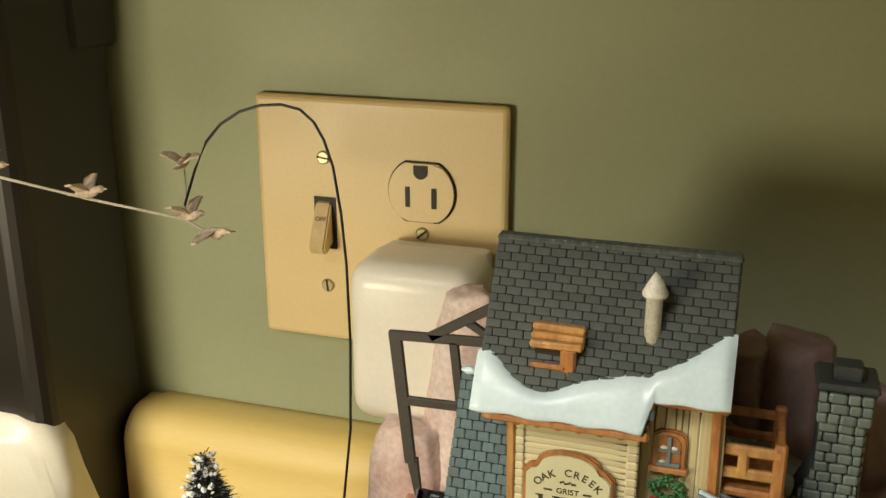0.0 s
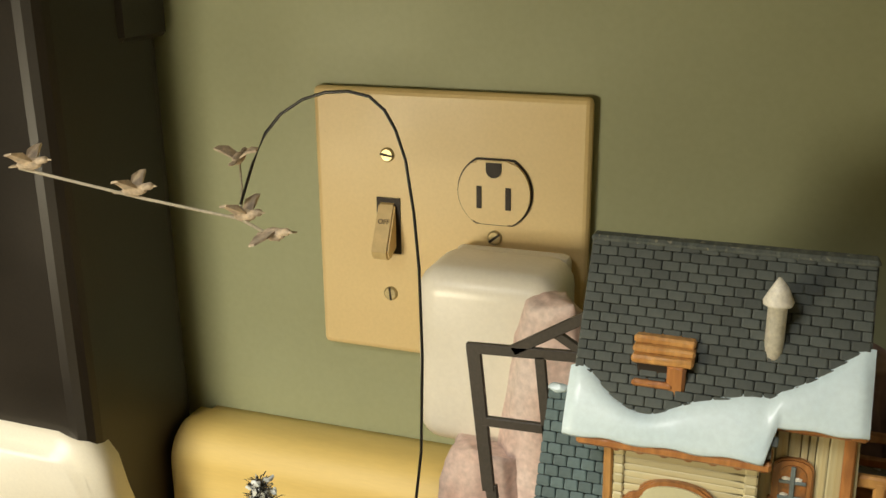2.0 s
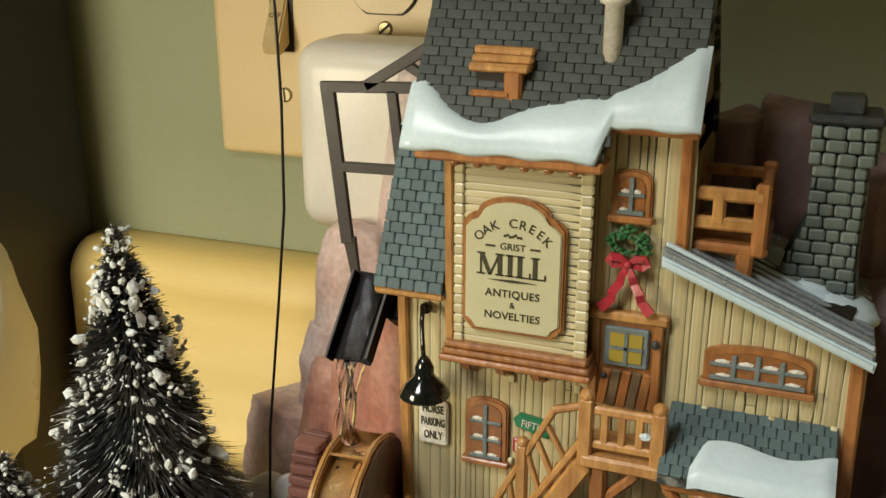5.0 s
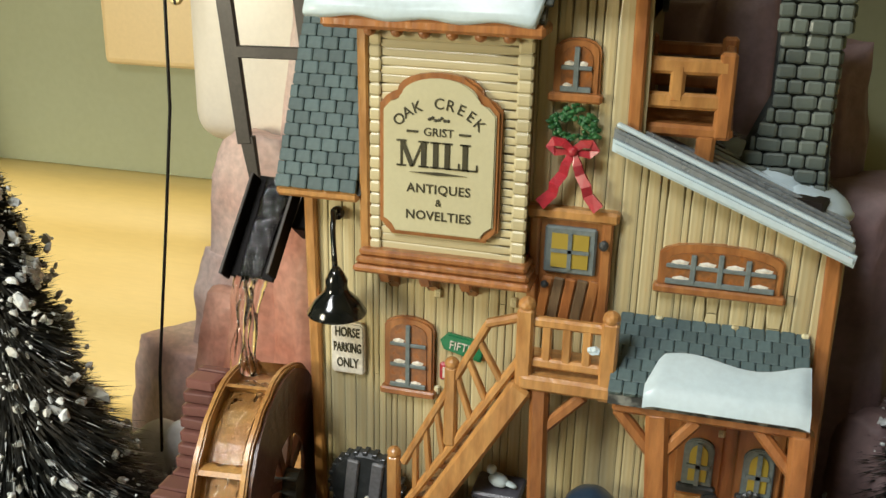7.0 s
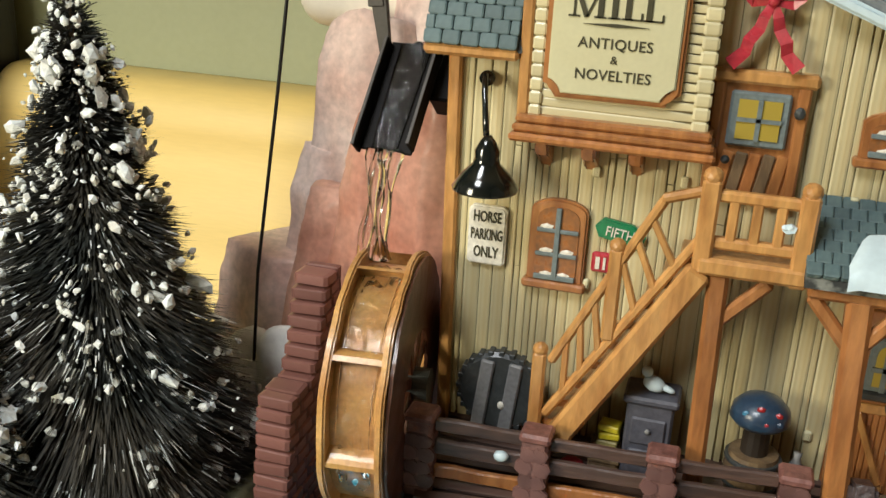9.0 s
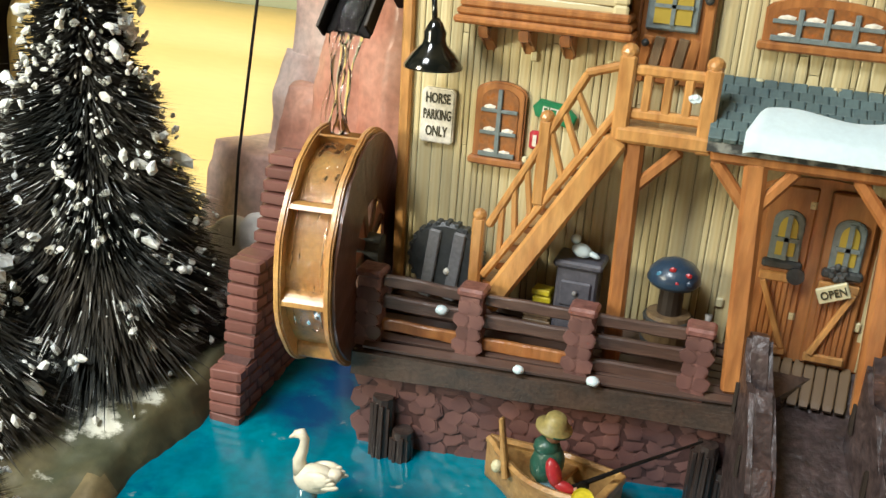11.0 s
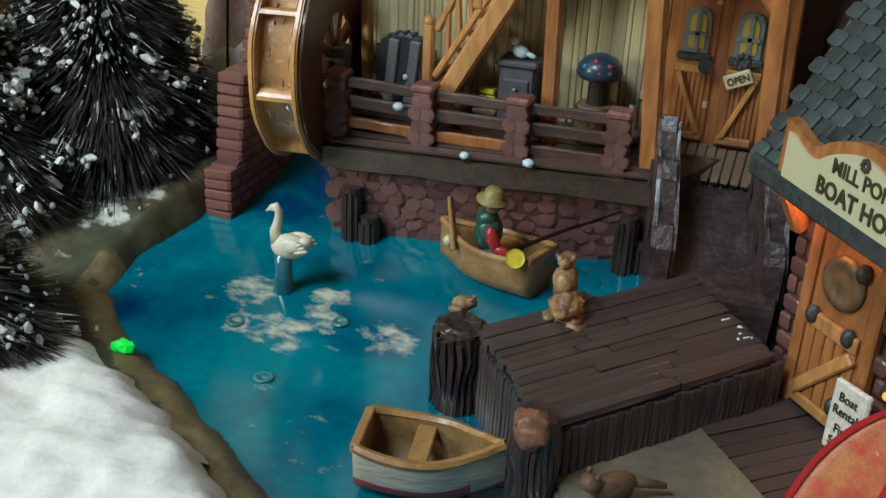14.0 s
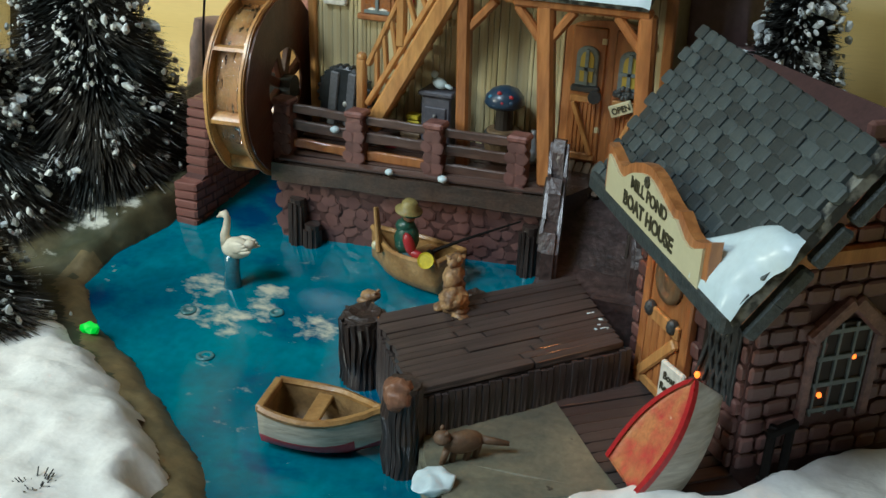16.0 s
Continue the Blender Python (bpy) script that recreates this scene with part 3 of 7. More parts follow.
beam(bm, (142.3, FRONT - 1, 168), (141.8, FRONT - 1, 206), 3.2, 3.0, 0.6, (0, 1, 0))
part("corner_post", bm, M_ORANGE, mill)
for sx in (186, 96, 116, 152, 170):
    for sz in (70, 100, 128):
        if noise.noise(Vector((sx, sz, 1))) > -0.2:
            bm = bmesh.new()
            box(bm, sx - 1, sx + 1, FRONT - 1.9, FRONT - 0.5, sz - 2.6, sz, 0.4)
            ball(bm, (sx, FRONT - 1.7, sz - 1.3), (0.4, 0.4, 0.4), div=1)
            part("nail_plate", bm, M_BOARD, mill)

# bay with the sign
bm = bmesh.new()
box(bm, 78, 118.5, 445.5, FRONT, 138, 197)
bay = part("sign_bay", bm, M_BOARD_GAP, mill)
log = unit_block("siding_log", M_LOG, 0.16)
for i in range(27):
    z = 141 + i * 2.08
    piece("siding_log", log, bay, (98.2, 444.9, z), (37, 1.0, 2.12), rot(0, rng.uniform(-0.5, 0.5), 0))
for i in range(19):
    z = 141 + i * 3.0
    piece("siding_log", log, bay, (117.6, 444.6, z), (3.6, 2.0, 2.95))
    piece("siding_log", log, bay, (81.6, 444.6, z), (2.8, 1.8, 2.95))
bm = bmesh.new()
beam(bm, (79, 444.6, 139), (78.4, 444.6, 197), 2.6, 2.2, 0.5, (0, 1, 0))
part("corner_post", bm, M_OCHRE, bay)
for i in range(3):
    bm = bmesh.new()
    box(bm, 78 - 0.6 * i, 120.5 + 0.6 * i, 441.4 - 0.8 * i, 454, 138.6 - 2.1 * i, 140.6 - 2.1 * i, 0.6)
    ragged(bm, 0.3, 5)
    part("ledge", bm, M_ORANGE, bay)
for bx in (84, 94.5, 105):
    bm = bmesh.new()
    prism(bm, [(FRONT, 134), (443, 134), (444.5, 131), (449, 130), (FRONT, 126)], "x", bx - 1.6, bx + 1.6, 0.5)
    part("bracket", bm, M_ORANGE, bay)
bm = bmesh.new()
box(bm, 76.5, 120, 442, 452, 195.5, 198.5, 0.7)
part("cornice", bm, M_ORANGE, bay)
for i in range(6):
    bm = bmesh.new()
    ball(bm, (81 + i * 6.6, 442, 194), (1.5, 1.4, 1.3))
    part("rafter_end", bm, M_ORANGE, bay)


def sign_outline(cx, cz, w, h, grow):
    """A plaque with notched shoulders and a bowed top."""
    half, top, low = w / 2 + grow, cz + h / 2 + grow, cz - h / 2 - grow
    pts = [(cx - half + 3, low), (cx + half - 3, low), (cx + half - 2.2, low + 2.2), (cx + half, low + 3)]
    pts += [(cx + half, top - 8), (cx + half - 1.8, top - 6), (cx + half - 4, top - 5.4)]
    pts += [(cx + (half - 4.4) * math.cos(a), top - 4.6 + 4.6 * math.sin(a)) for a in [math.pi * k / 12 for k in range(13)]]
    pts += [(cx - half + 4, top - 5.4), (cx - half + 1.8, top - 6), (cx - half, top - 8), (cx - half, low + 3), (cx - half + 2.2, low + 2.2)]
    return pts


bm = bmesh.new()
prism(bm, sign_outline(98, 165, 27, 37.5, 1.4), "y", 442.6, 445.3, 0.6)
plaque = part("sign", bm, M_ORANGE, bay, "carved plaque with dark lettering")
bm = bmesh.new()
prism(bm, sign_outline(98, 165, 27, 37.5, 0.2), "y", 442.0, 444.5, 0.3)
part("sign_face", bm, M_SIGN, plaque)
word = "OAK CREEK"
for i, ch in enumerate(word):
    a = radians((i - 4) * 12.5)
    if ch != " ":
        lettering("letter", ch, (98 + 12.6 * math.sin(a) , 441.9, 166.2 + 11.8 * math.cos(a)), 3.7, M_INK, plaque, (math.cos(a * 0.85), 0, -math.sin(a * 0.85)), (math.sin(a * 0.85), 0, math.cos(a * 0.85)))
lettering("lettering", "GRIST", (98, 441.9, 171.2), 2.8, M_INK, plaque)


def serif_word(parent, cx, cz, h, y):
    """The large word on the plaque, drawn with thick and thin strokes and slab serifs."""
    bm = bmesh.new()
    thin, fat, s = h * 0.07, h * 0.19, h * 0.06
    lo, hi = cz - h / 2, cz + h / 2

    def stroke(x, w, serif=1.6):
        box(bm, x - w / 2, x + w / 2, y - 0.25, y, lo, hi)
        for z in (lo, hi - s):
            box(bm, x - w * 0.5 * serif - 0.3, x + w * 0.5 * serif + 0.3, y - 0.25, y, z, z + s)

    x = cx - h * 1.42
    stroke(x, thin, 4.0)
    stroke(x + h * 0.86, fat)
    beam(bm, (x + h * 0.02, y - 0.13, hi - 0.1), (x + h * 0.42, y - 0.13, lo + 0.1), 0.25, fat * 0.85, 0, (1, 0, 0.6))
    beam(bm, (x + h * 0.42, y - 0.13, lo + 0.1), (x + h * 0.82, y - 0.13, hi - 0.1), 0.25, thin, 0, (1, 0, 0.6))
    stroke(x + h * 1.32, fat)
    for k in (1.76, 2.44):
        stroke(x + h * k, fat)
        box(bm, x + h * k, x + h * (k + 0.46), y - 0.25, y, lo, lo + s)
        box(bm, x + h * (k + 0.42), x + h * (k + 0.48), y - 0.25, y, lo, lo + h * 0.26)
    return part("lettering", bm, M_INK, parent)


serif_word(plaque, 98, 165.8, 6.4, 441.95)
lettering("lettering", "ANTIQUES", (98.2, 441.9, 157.3), 3.2, M_INK, plaque, spread=1.05, bold=0.02)
lettering("lettering", "&", (98.2, 441.9, 154.0), 2.5, M_INK, plaque, bold=0.0)
lettering("lettering", "NOVELTIES", (98.2, 441.9, 150.6), 3.2, M_INK, plaque, spread=1.03, bold=0.02)
bm = bmesh.new()
for x0, x1, z in ((90.2, 93, 171.2), (103, 105.8, 171.2)):
    box(bm, x0, x1, 441.7, 442, z - 0.25, z + 0.25)
prism(bm, [(91, 161.3), (98, 160.9), (105, 161.3), (98, 161.7)], "y", 441.7, 442)
for k in range(7):
    ball(bm, (98 + (k - 3) * 0.75, 441.9, 174.4 + 0.35 * math.sin(k * 2)), (0.55, 0.15, 0.45), div=1)
part("ornament", bm, M_INK, plaque)


# roofs
def shingled(parent, me, corner, across, upward, cols, rows, lift=0.5, keep=None, thick=1.5):
    """Courses of shingles over a slope: corner at the lower left, across and upward in millimetres."""
    a, u = Vector(across), Vector(upward)
    wide, tall = a.length / cols, u.length / rows
    turn = basis(a, u)
    n = turn.col[2] if turn.col[2].z > 0 else -turn.col[2]
    for r in range(rows):
        shift = 0.5 if r % 2 else 0.0
        for c in range(cols + (1 if shift else 0)):
            lo, hi = max(0, c - shift), min(cols, c + 1 - shift)
            if hi - lo < 0.2:
                continue
            at = Vector(corner) + a * ((lo + hi) / 2 / cols) + u * ((r + 0.5) / rows) + n * (lift + rng.uniform(-0.12, 0.12))
            if keep and not keep(at):
                continue
            tilt = Matrix.Rotation(radians(rng.uniform(-1.5, 1.5)), 3, n)
            lean = Matrix.Rotation(radians(7), 3, a.normalized())
            piece("shingle", me, parent, at, (wide * (hi - lo) * 0.94, tall * 0.95, thick), lean @ tilt @ turn)


shingle = unit_block("shingle", M_SLATE, 0.09)
teal = unit_block("shingle", M_TEAL, 0.10)
bm = bmesh.new()
for x0, x1, lift in ((67, 122, 3.0), (122, 144.5, 12.5)):
    y0 = 438 + lift * 31 / 51
    prism(bm, [(y0, 195.5 + lift), (469, 246.5), (503, 197), (501, 195), (469, 242), (y0 + 2, 193.5 + lift)], "x", x0, x1)
roof = part("roof", bm, M_SLATE_GAP, mill)
shingled(roof, shingle, (67.2, 441.4, 201.4), (77, 0, 0), (0, 27.6, 45.2), 15, 19, 0.4, keep=lambda p: p.x < 122 or p.z > 211)
bm = bmesh.new()
box(bm, 66.6, 144.8, 467, 472, 245.2, 247.4, 0.8)
ragged(bm, 0.5, 4)
part("ridge", bm, M_SLATE, roof)


def roof_height(y):
    return 195.5 + (y - 438) * 51 / 31


# snow along the eave: a thick wavy band lying on the shingles
bm = bmesh.new()
grid = {}
NX, NY = 60, 12
for i in range(NX + 1):
    fx = i / NX
    x = 66 + fx * 79.5
    # height of the band's upper rim above the eave
    reach = 14 + 4 * math.exp(-((fx - 0.04) / 0.08) ** 2) - 6.0 * math.exp(-((fx - 0.27) / 0.15) ** 2) + 2.0 * math.exp(-((fx - 0.66) / 0.12) ** 2) + 14 * max(0, min(1, (fx - 0.70) / 0.26)) ** 1.2
    foot = 0.0 if fx < 0.69 else 9.5 * min(1, (fx - 0.69) / 0.02)
    for j in range(NY + 1):
        fy = j / NY
        z = 199.0 + foot * 0.9 + fy * (reach - 2.0 - foot * 0.75)
        y = 438 + (z - 195.5) * 31 / 51
        thick = 2.3 * math.sin(math.pi * min(1, max(0.02, 0.2 + fy * 0.79))) ** 0.5
        edge = min(fx, 1 - fx)
        thick *= min(1, 0.35 + edge * 25)
        grid[i, j] = bm.verts.new((x, y - thick * 0.86 - 0.6, z + thick * 0.5 + 0.3 * noise.noise(Vector((x, y, 3)) / 7)))
low = {}
for i in range(NX + 1):
    fx = i / NX
    drop = 3.4 + 0.5 * math.sin(i * 0.5) if fx < 0.69 else 3.0 + 0.4 * math.sin(i * 0.6)
    p = grid[i, 0].co
    low[i] = [bm.verts.new((p.x, p.y - 0.8, p.z - drop * 0.45)), bm.verts.new((p.x, p.y + 0.5, p.z - drop * 0.8)), bm.verts.new((p.x, p.y + 3.2, p.z - drop * 0.82))]
for i in range(NX):
    for j in range(NY):
        bm.faces.new((grid[i, j], grid[i + 1, j], grid[i + 1, j + 1], grid[i, j + 1]))
    bm.faces.new((low[i][0], low[i + 1][0], grid[i + 1, 0], grid[i, 0]))
    bm.faces.new((low[i][1], low[i + 1][1], low[i + 1][0], low[i][0]))
    bm.faces.new((low[i][2], low[i + 1][2], low[i + 1][1], low[i][1]))
part("snow", bm, M_SNOW, roof, "pale painted snow along the eave", smooth=True)
bm = bmesh.new()
box(bm, 70, 122.5, 438.5, 449, 194.6, 197.6, 0.8)
part("eave_board", bm, M_ORANGE, roof)
bm = bmesh.new()
box(bm, 121.5, 145.5, 444.5, 454, 204.4, 207.4, 0.8)
part("eave_board", bm, M_ORANGE, roof)

# roof vent and little dormer
bm = bmesh.new()
lathe(bm, (120, 455, 224), [(2.6, -6), (2.5, 12), (3.9, 12.6), (4.1, 13.6), (2.2, 17.5), (0.4, 20)], 18)
ragged(bm, 0.25, 3)
part("roof_vent", bm, M_WHITE, roof, "pale round roof vent with a pointed cap", smooth=True)
dormer = bmesh.new()
for k in range(3):
    box(dormer, 83, 100, 446 + k * 2.6, 452 + k * 2.6, 218 + k * 1.9, 220.4 + k * 1.9, 0.7)
ragged(dormer, 0.35, 4)
dormer = part("dormer", dormer, M_OCHRE, roof, "small wooden dormer over a dark opening")
bm = bmesh.new()
box(bm, 84.5, 93, 448.5, 456, 212.5, 218, 0.3)
part("opening", bm, M_SLOT, dormer)
bm = bmesh.new()
box(bm, 93, 98, 446, 453, 209, 218.5, 0.8)
box(bm, 83.5, 95, 445.6, 448.5, 211.2, 213.2, 0.7)
part("frame", bm, M_ORANGE, dormer)

# lean-to roof at the wheel end
bm = bmesh.new()
prism(bm, [(443, 153.5), (466, 197), (470, 197), (470, 152)], "x", 56.5, 78)
lean = part("side_roof", bm, M_SLATE_GAP, mill)
shingled(lean, teal, (55.6, 442.5, 154), (21.5, 0, 0), (0, 23.5, 43.5), 5, 15, 0.3)
bm = bmesh.new()
box(bm, 55.5, 77.5, 442.5, 450, 151.6, 154.2, 0.8)
part("eave_board", bm, M_OCHRE, lean)
bm = bmesh.new()
ball(bm, (58.5, 465.6, 198), (3.6, 1.8, 1.5), jitter=0.2)
part("snow", bm, M_SNOW, lean)

# wing roof of ribbed tin
bm = bmesh.new()
prism(bm, [(138, 171), (193, 149.5), (193, 152.5), (138, 174.5)], "y", 447, 505, 0.6)
tin = part("wing_roof", bm, M_METAL, mill, "ribbed grey tin roof with thin snow")
for k in range(9):
    bm = bmesh.new()
    y = 449 + k * 4.6
    beam(bm, (138.5, y, 175.2), (192.8, y, 153), 1.8, 1.2, 0.4)
    part("rib", bm, M_SNOW if k in (0, 4, 7) else M_METAL, tin)
bm = bmesh.new()
prism(bm, [(138, 169.5), (193, 147.6), (193.5, 150.4), (138, 172.4)], "y", 445.4, 447.6, 0.7)
part("snow_edge", bm, M_SNOW, tin)
bm = bmesh.new()
prism(bm, [(177, 462), (186, 459), (188, 464), (181, 468)], "z", 153, 158.2)
part("hole", bm, M_SLOT, tin)
for p, r in (((186, 472, 155), (9, 10, 4)), ((176, 474, 160), (8, 7, 3.4)), ((168, 480, 163), (8, 6, 3)), ((156, 484, 168), (9, 5, 2.4))):
    bm = bmesh.new()
    ball(bm, p, r, rot(0, 21, 0), div=3, jitter=0.15)
    ragged(bm, 0.8, 4)
    part("snow", bm, M_SNOW, tin, smooth=True)

# balcony
balcony = bmesh.new()
box(balcony, 140, 164, 454, 484, 172, 175, 0.8)
balcony = part("balcony", balcony, M_ORANGE, mill, "small wooden balcony above the tin roof")
for x, y in ((141.5, 455.5), (161.5, 455.5), (161.5, 482), (142, 482)):
    bm = bmesh.new()
    box(bm, x - 2, x + 2, y - 1.8, y + 1.8, 172, 192, 0.8)
    part("post", bm, M_ORANGE, balcony)
for z in (188.5, 180.5):
    bm = bmesh.new()
    box(bm, 141, 162, 453.8, 456.4, z - 1.8, z + 1.8, 0.7)
    ragged(bm, 0.4, 5)
    part("rail", bm, M_OCHRE, balcony)
    bm = bmesh.new()
    box(bm, 160.6, 163, 455, 482, z - 1.6, z + 1.6, 0.6)
    part("rail", bm, M_ORANGE, balcony)
    bm = bmesh.new()
    box(bm, 142, 162, 480.8, 483, z - 1.6, z + 1.6, 0.6)
    part("rail", bm, M_ORANGE, balcony)
bm = bmesh.new()
box(bm, 149, 152.4, 453.6, 456.6, 180, 189, 0.7)
part("baluster", bm, M_OCHRE, balcony)
bm = bmesh.new()
beam(bm, (158, 455, 156), (158.4, 456, 173), 4.4, 4.4, 0.9, (0, 1, 0))
part("support", bm, M_ORANGE, balcony)
bm = bmesh.new()
box(bm, 141, 158, 458, 486, 160, 172)
part("wall", bm, M_BOARD, balcony)

# chimney of stones
bm = bmesh.new()
prism(bm, [(164.5, 158), (188, 153), (186, 178), (186, 207), (172, 207), (172.5, 178)], "y", 470, 484)
chimney = part("chimney", bm, M_STONE_GAP, mill)
stone = unit_block("stone", M_STONE, 0.15)
for r in range(14):
    z = 158 + r * 3.55
    x0, x1 = (172.3 - max(0, 178 - z) * 0.42, 186.2 + max(0, 170 - z) * 0.1)
    if z > 196:
        x0, x1 = x0 - 1.2, x1 + 1.4
    x = x0 - (2.2 if r % 2 else 0)
    while x < x1 - 0.8:
        w = rng.uniform(3.6, 6.2)
        a, b = max(x, x0), min(x + w, x1)
        if b - a > 0.9:
            piece("stone", stone, chimney, ((a + b) / 2, 469.6 - (1.2 if z > 196 else 0), z), (b - a - 0.4, 2.0, 3.15), rot(0, rng.uniform(-4, 4), 0))
        x += w
    for k in range(3):
        piece("stone", stone, chimney, (x1 - 0.4, 472.5 + k * 4.6, z), (2.4, 4.1, 3.05), rot(rng.uniform(-4, 4), 0, 0))
bm = bmesh.new()
box(bm, 170, 189, 467.6, 486, 206, 208.6, 0.9)
box(bm, 175, 184, 472, 481, 208, 213, 0.8)
part("chimney_cap", bm, M_CHARCOAL, chimney)


# windows and doors
def arched(x0, x1, z0, z1, grow, bow, n=8):
    cx, half = (x0 + x1) / 2, (x1 - x0) / 2 + grow
    pts = [(cx - half, z0 - grow), (cx + half, z0 - grow)]
    pts += [(cx + half * math.cos(math.pi * k / n), z1 - bow + grow + bow * math.sin(math.pi * k / n)) for k in range(n + 1)]
    return pts


def window(x0, x1, z0, z1, cols, rows, bow, frame_mat, pane_mat, y=FRONT - 1, trim=1.8):
    bm = bmesh.new()
    prism(bm, arched(x0, x1, z0, z1, trim, bow), "y", y - 1.6, y + 0.6, 0.5)
    ragged(bm, 0.2, 3)
    w = part("window", bm, frame_mat, mill)
    bm = bmesh.new()
    prism(bm, arched(x0, x1, z0, z1, 0, bow), "y", y - 1.9, y - 0.6)
    part("pane", bm, pane_mat, w)
    for i in range(1, cols):
        bm = bmesh.new()
        x = x0 + (x1 - x0) * i / cols
        box(bm, x - 0.65, x + 0.65, y - 2.6, y - 1.8, z0, z1 - (bow * 0.3 if i in (1, cols - 1) and cols > 2 else 0.2), 0.2)
        part("muntin", bm, M_LEAD, w)
    for j in range(rows):
        bm = bmesh.new()
        z = z0 + (z1 - z0) * j / rows
        box(bm, x0, x1, y - 2.5, y - 1.8, z - 0.45, z + (0.9 if j == 0 else 0.6), 0.2)
        part("muntin", bm, M_LEAD, w)
        bm = bmesh.new()
        for i in range(cols):
            xa = x0 + (x1 - x0) * (i + 0.5) / cols
            if rng.random() < 0.75:
                ball(bm, (xa + rng.uniform(-0.5, 0.5), y - 1.9, z + 0.9), ((x1 - x0) / cols * 0.38, 0.5, 0.8), div=1)
        if bm.verts:
            part("sill_snow", bm, M_WHITE, w)
        else:
            bm.free()
    bm = bmesh.new()
    box(bm, x0 - trim - 0.9, x1 + trim + 0.9, y - 3, y + 0.4, z0 - trim - 1.0, z0 - 0.7, 0.5)
    part("sill", bm, frame_mat, w)
    return w


window(124.6, 131.8, 182, 192.2, 2, 2, 3.2, M_ORANGE, M_GLASS_D)
window(152.5, 177.5, 138, 146.2, 4, 2, 3.0, M_ORANGE, M_GLASS_D)
window(83.5, 93.5, 99.5, 117.5, 2, 3, 3.0, M_ORANGE, M_GLASS_D)

# upper door
bm = bmesh.new()
box(bm, 119.5, 139.5, 450.6, FRONT, 124, 152, 0.5)
door = part("upper_door", bm, M_ORANGE, mill, "brown plank door with a small lit window")
bm = bmesh.new()
box(bm, 118.3, 140.8, 448.8, FRONT, 150.6, 153.6, 0.7)
part("lintel", bm, M_OCHRE, door)
for x in (120.6, 138.2):
    bm = bmesh.new()
    box(bm, x - 1.3, x + 1.3, 449.4, FRONT, 124, 151, 0.5)
    part("jamb", bm, M_ORANGE, door)
for k in range(5):
    bm = bmesh.new()
    box(bm, 122.3 + k * 2.9, 124.9 + k * 2.9, 449.9, 451, 124, 135.5, 0.3, turn=rot(0, 8, 0))
    part("plank", bm, M_BARREL if k % 2 else M_ORANGE, door)
bm = bmesh.new()
box(bm, 123.2, 135.8, 449.2, 451, 137, 149, 0.5)
win = part("window", bm, M_LEAD, door)
bm = bmesh.new()
box(bm, 125, 134, 448.8, 449.6, 138.8, 147.4)
part("pane", bm, M_GLASS_Y, win)
bm = bmesh.new()
box(bm, 129, 130, 448.4, 449.2, 138.6, 147.6)
box(bm, 124.8, 134.2, 448.4, 449.2, 142.6, 143.5)
part("muntin", bm, M_LEAD, win)
bm = bmesh.new()
ball(bm, (123.8, 449, 133.8), (1.0, 1.0, 1.0))
ball(bm, (137.6, 448.6, 145.5), (1.2, 1, 1.4))
part("knob", bm, M_CHARCOAL, door)

# wreath and bow
bm = bmesh.new()
for k in range(110):
    a = rng.uniform(0, 2 * math.pi)
    r = 4.0 + rng.gauss(0, 0.9)
    ball(bm, (128.5 + r * math.cos(a) * 1.15, 449.6 + rng.uniform(-1.2, 0.4), 174 + r * math.sin(a) * 0.85), (rng.uniform(0.6, 1.0), 0.7, rng.uniform(0.5, 0.8)), div=1, jitter=0.12)
wreath = part("wreath", bm, M_GREEN, mill, "green wreath with a red bow")


def ribbon(bm, path, widths):
    """A folded band: a flat strip with thickness along a path, widths in the plane of the wall."""
    rows = []
    for k, p in enumerate(path):
        p = Vector(p)
        d = Vector(path[min(k + 1, len(path) - 1)]) - Vector(path[max(k - 1, 0)])
        s = Vector((-d.z, 0, d.x)).normalized() * widths[k] / 2
        rows.append([bm.verts.new(p + q) for q in (s + Vector((0, -0.5, 0)), -s + Vector((0, -0.2, 0)), -s + Vector((0, 0.5, 0)), s + Vector((0, 0.5, 0)))])
    for p, q in zip(rows, rows[1:]):
        for k in range(4):
            bm.faces.new((p[k], p[(k + 1) % 4], q[(k + 1) % 4], q[k]))
    bm.faces.new(rows[0])
    bm.faces.new(rows[-1][::-1])


bm = bmesh.new()
for s in (-1, 1):
    x = 128.8
    ribbon(bm, [(x, 448.2, 168.4), (x + s * 2.2, 447.4, 170.2), (x + s * 4.4, 447.2, 170.4), (x + s * 5.4, 447.6, 169.0), (x + s * 4.0, 448.2, 167.6), (x, 448.4, 168.0)], [1.2, 2.0, 2.2, 2.0, 1.8, 1.2])
    ribbon(bm, [(x, 448.2, 168), (x + s * 1.4, 447.4, 165), (x + s * 2.0, 448.4, 162.5), (x + s * 3.8, 447.4, 160), (x + s * 4.2, 448.4, 157.6), (x + s * 7.0, 447.4, 154.8)], [1.4, 2.2, 2.4, 2.6, 2.6, 3.0])
ball(bm, (128.8, 447.4, 168.2), (1.2, 0.9, 1.2))
part("bow", bm, M_RED, wreath)

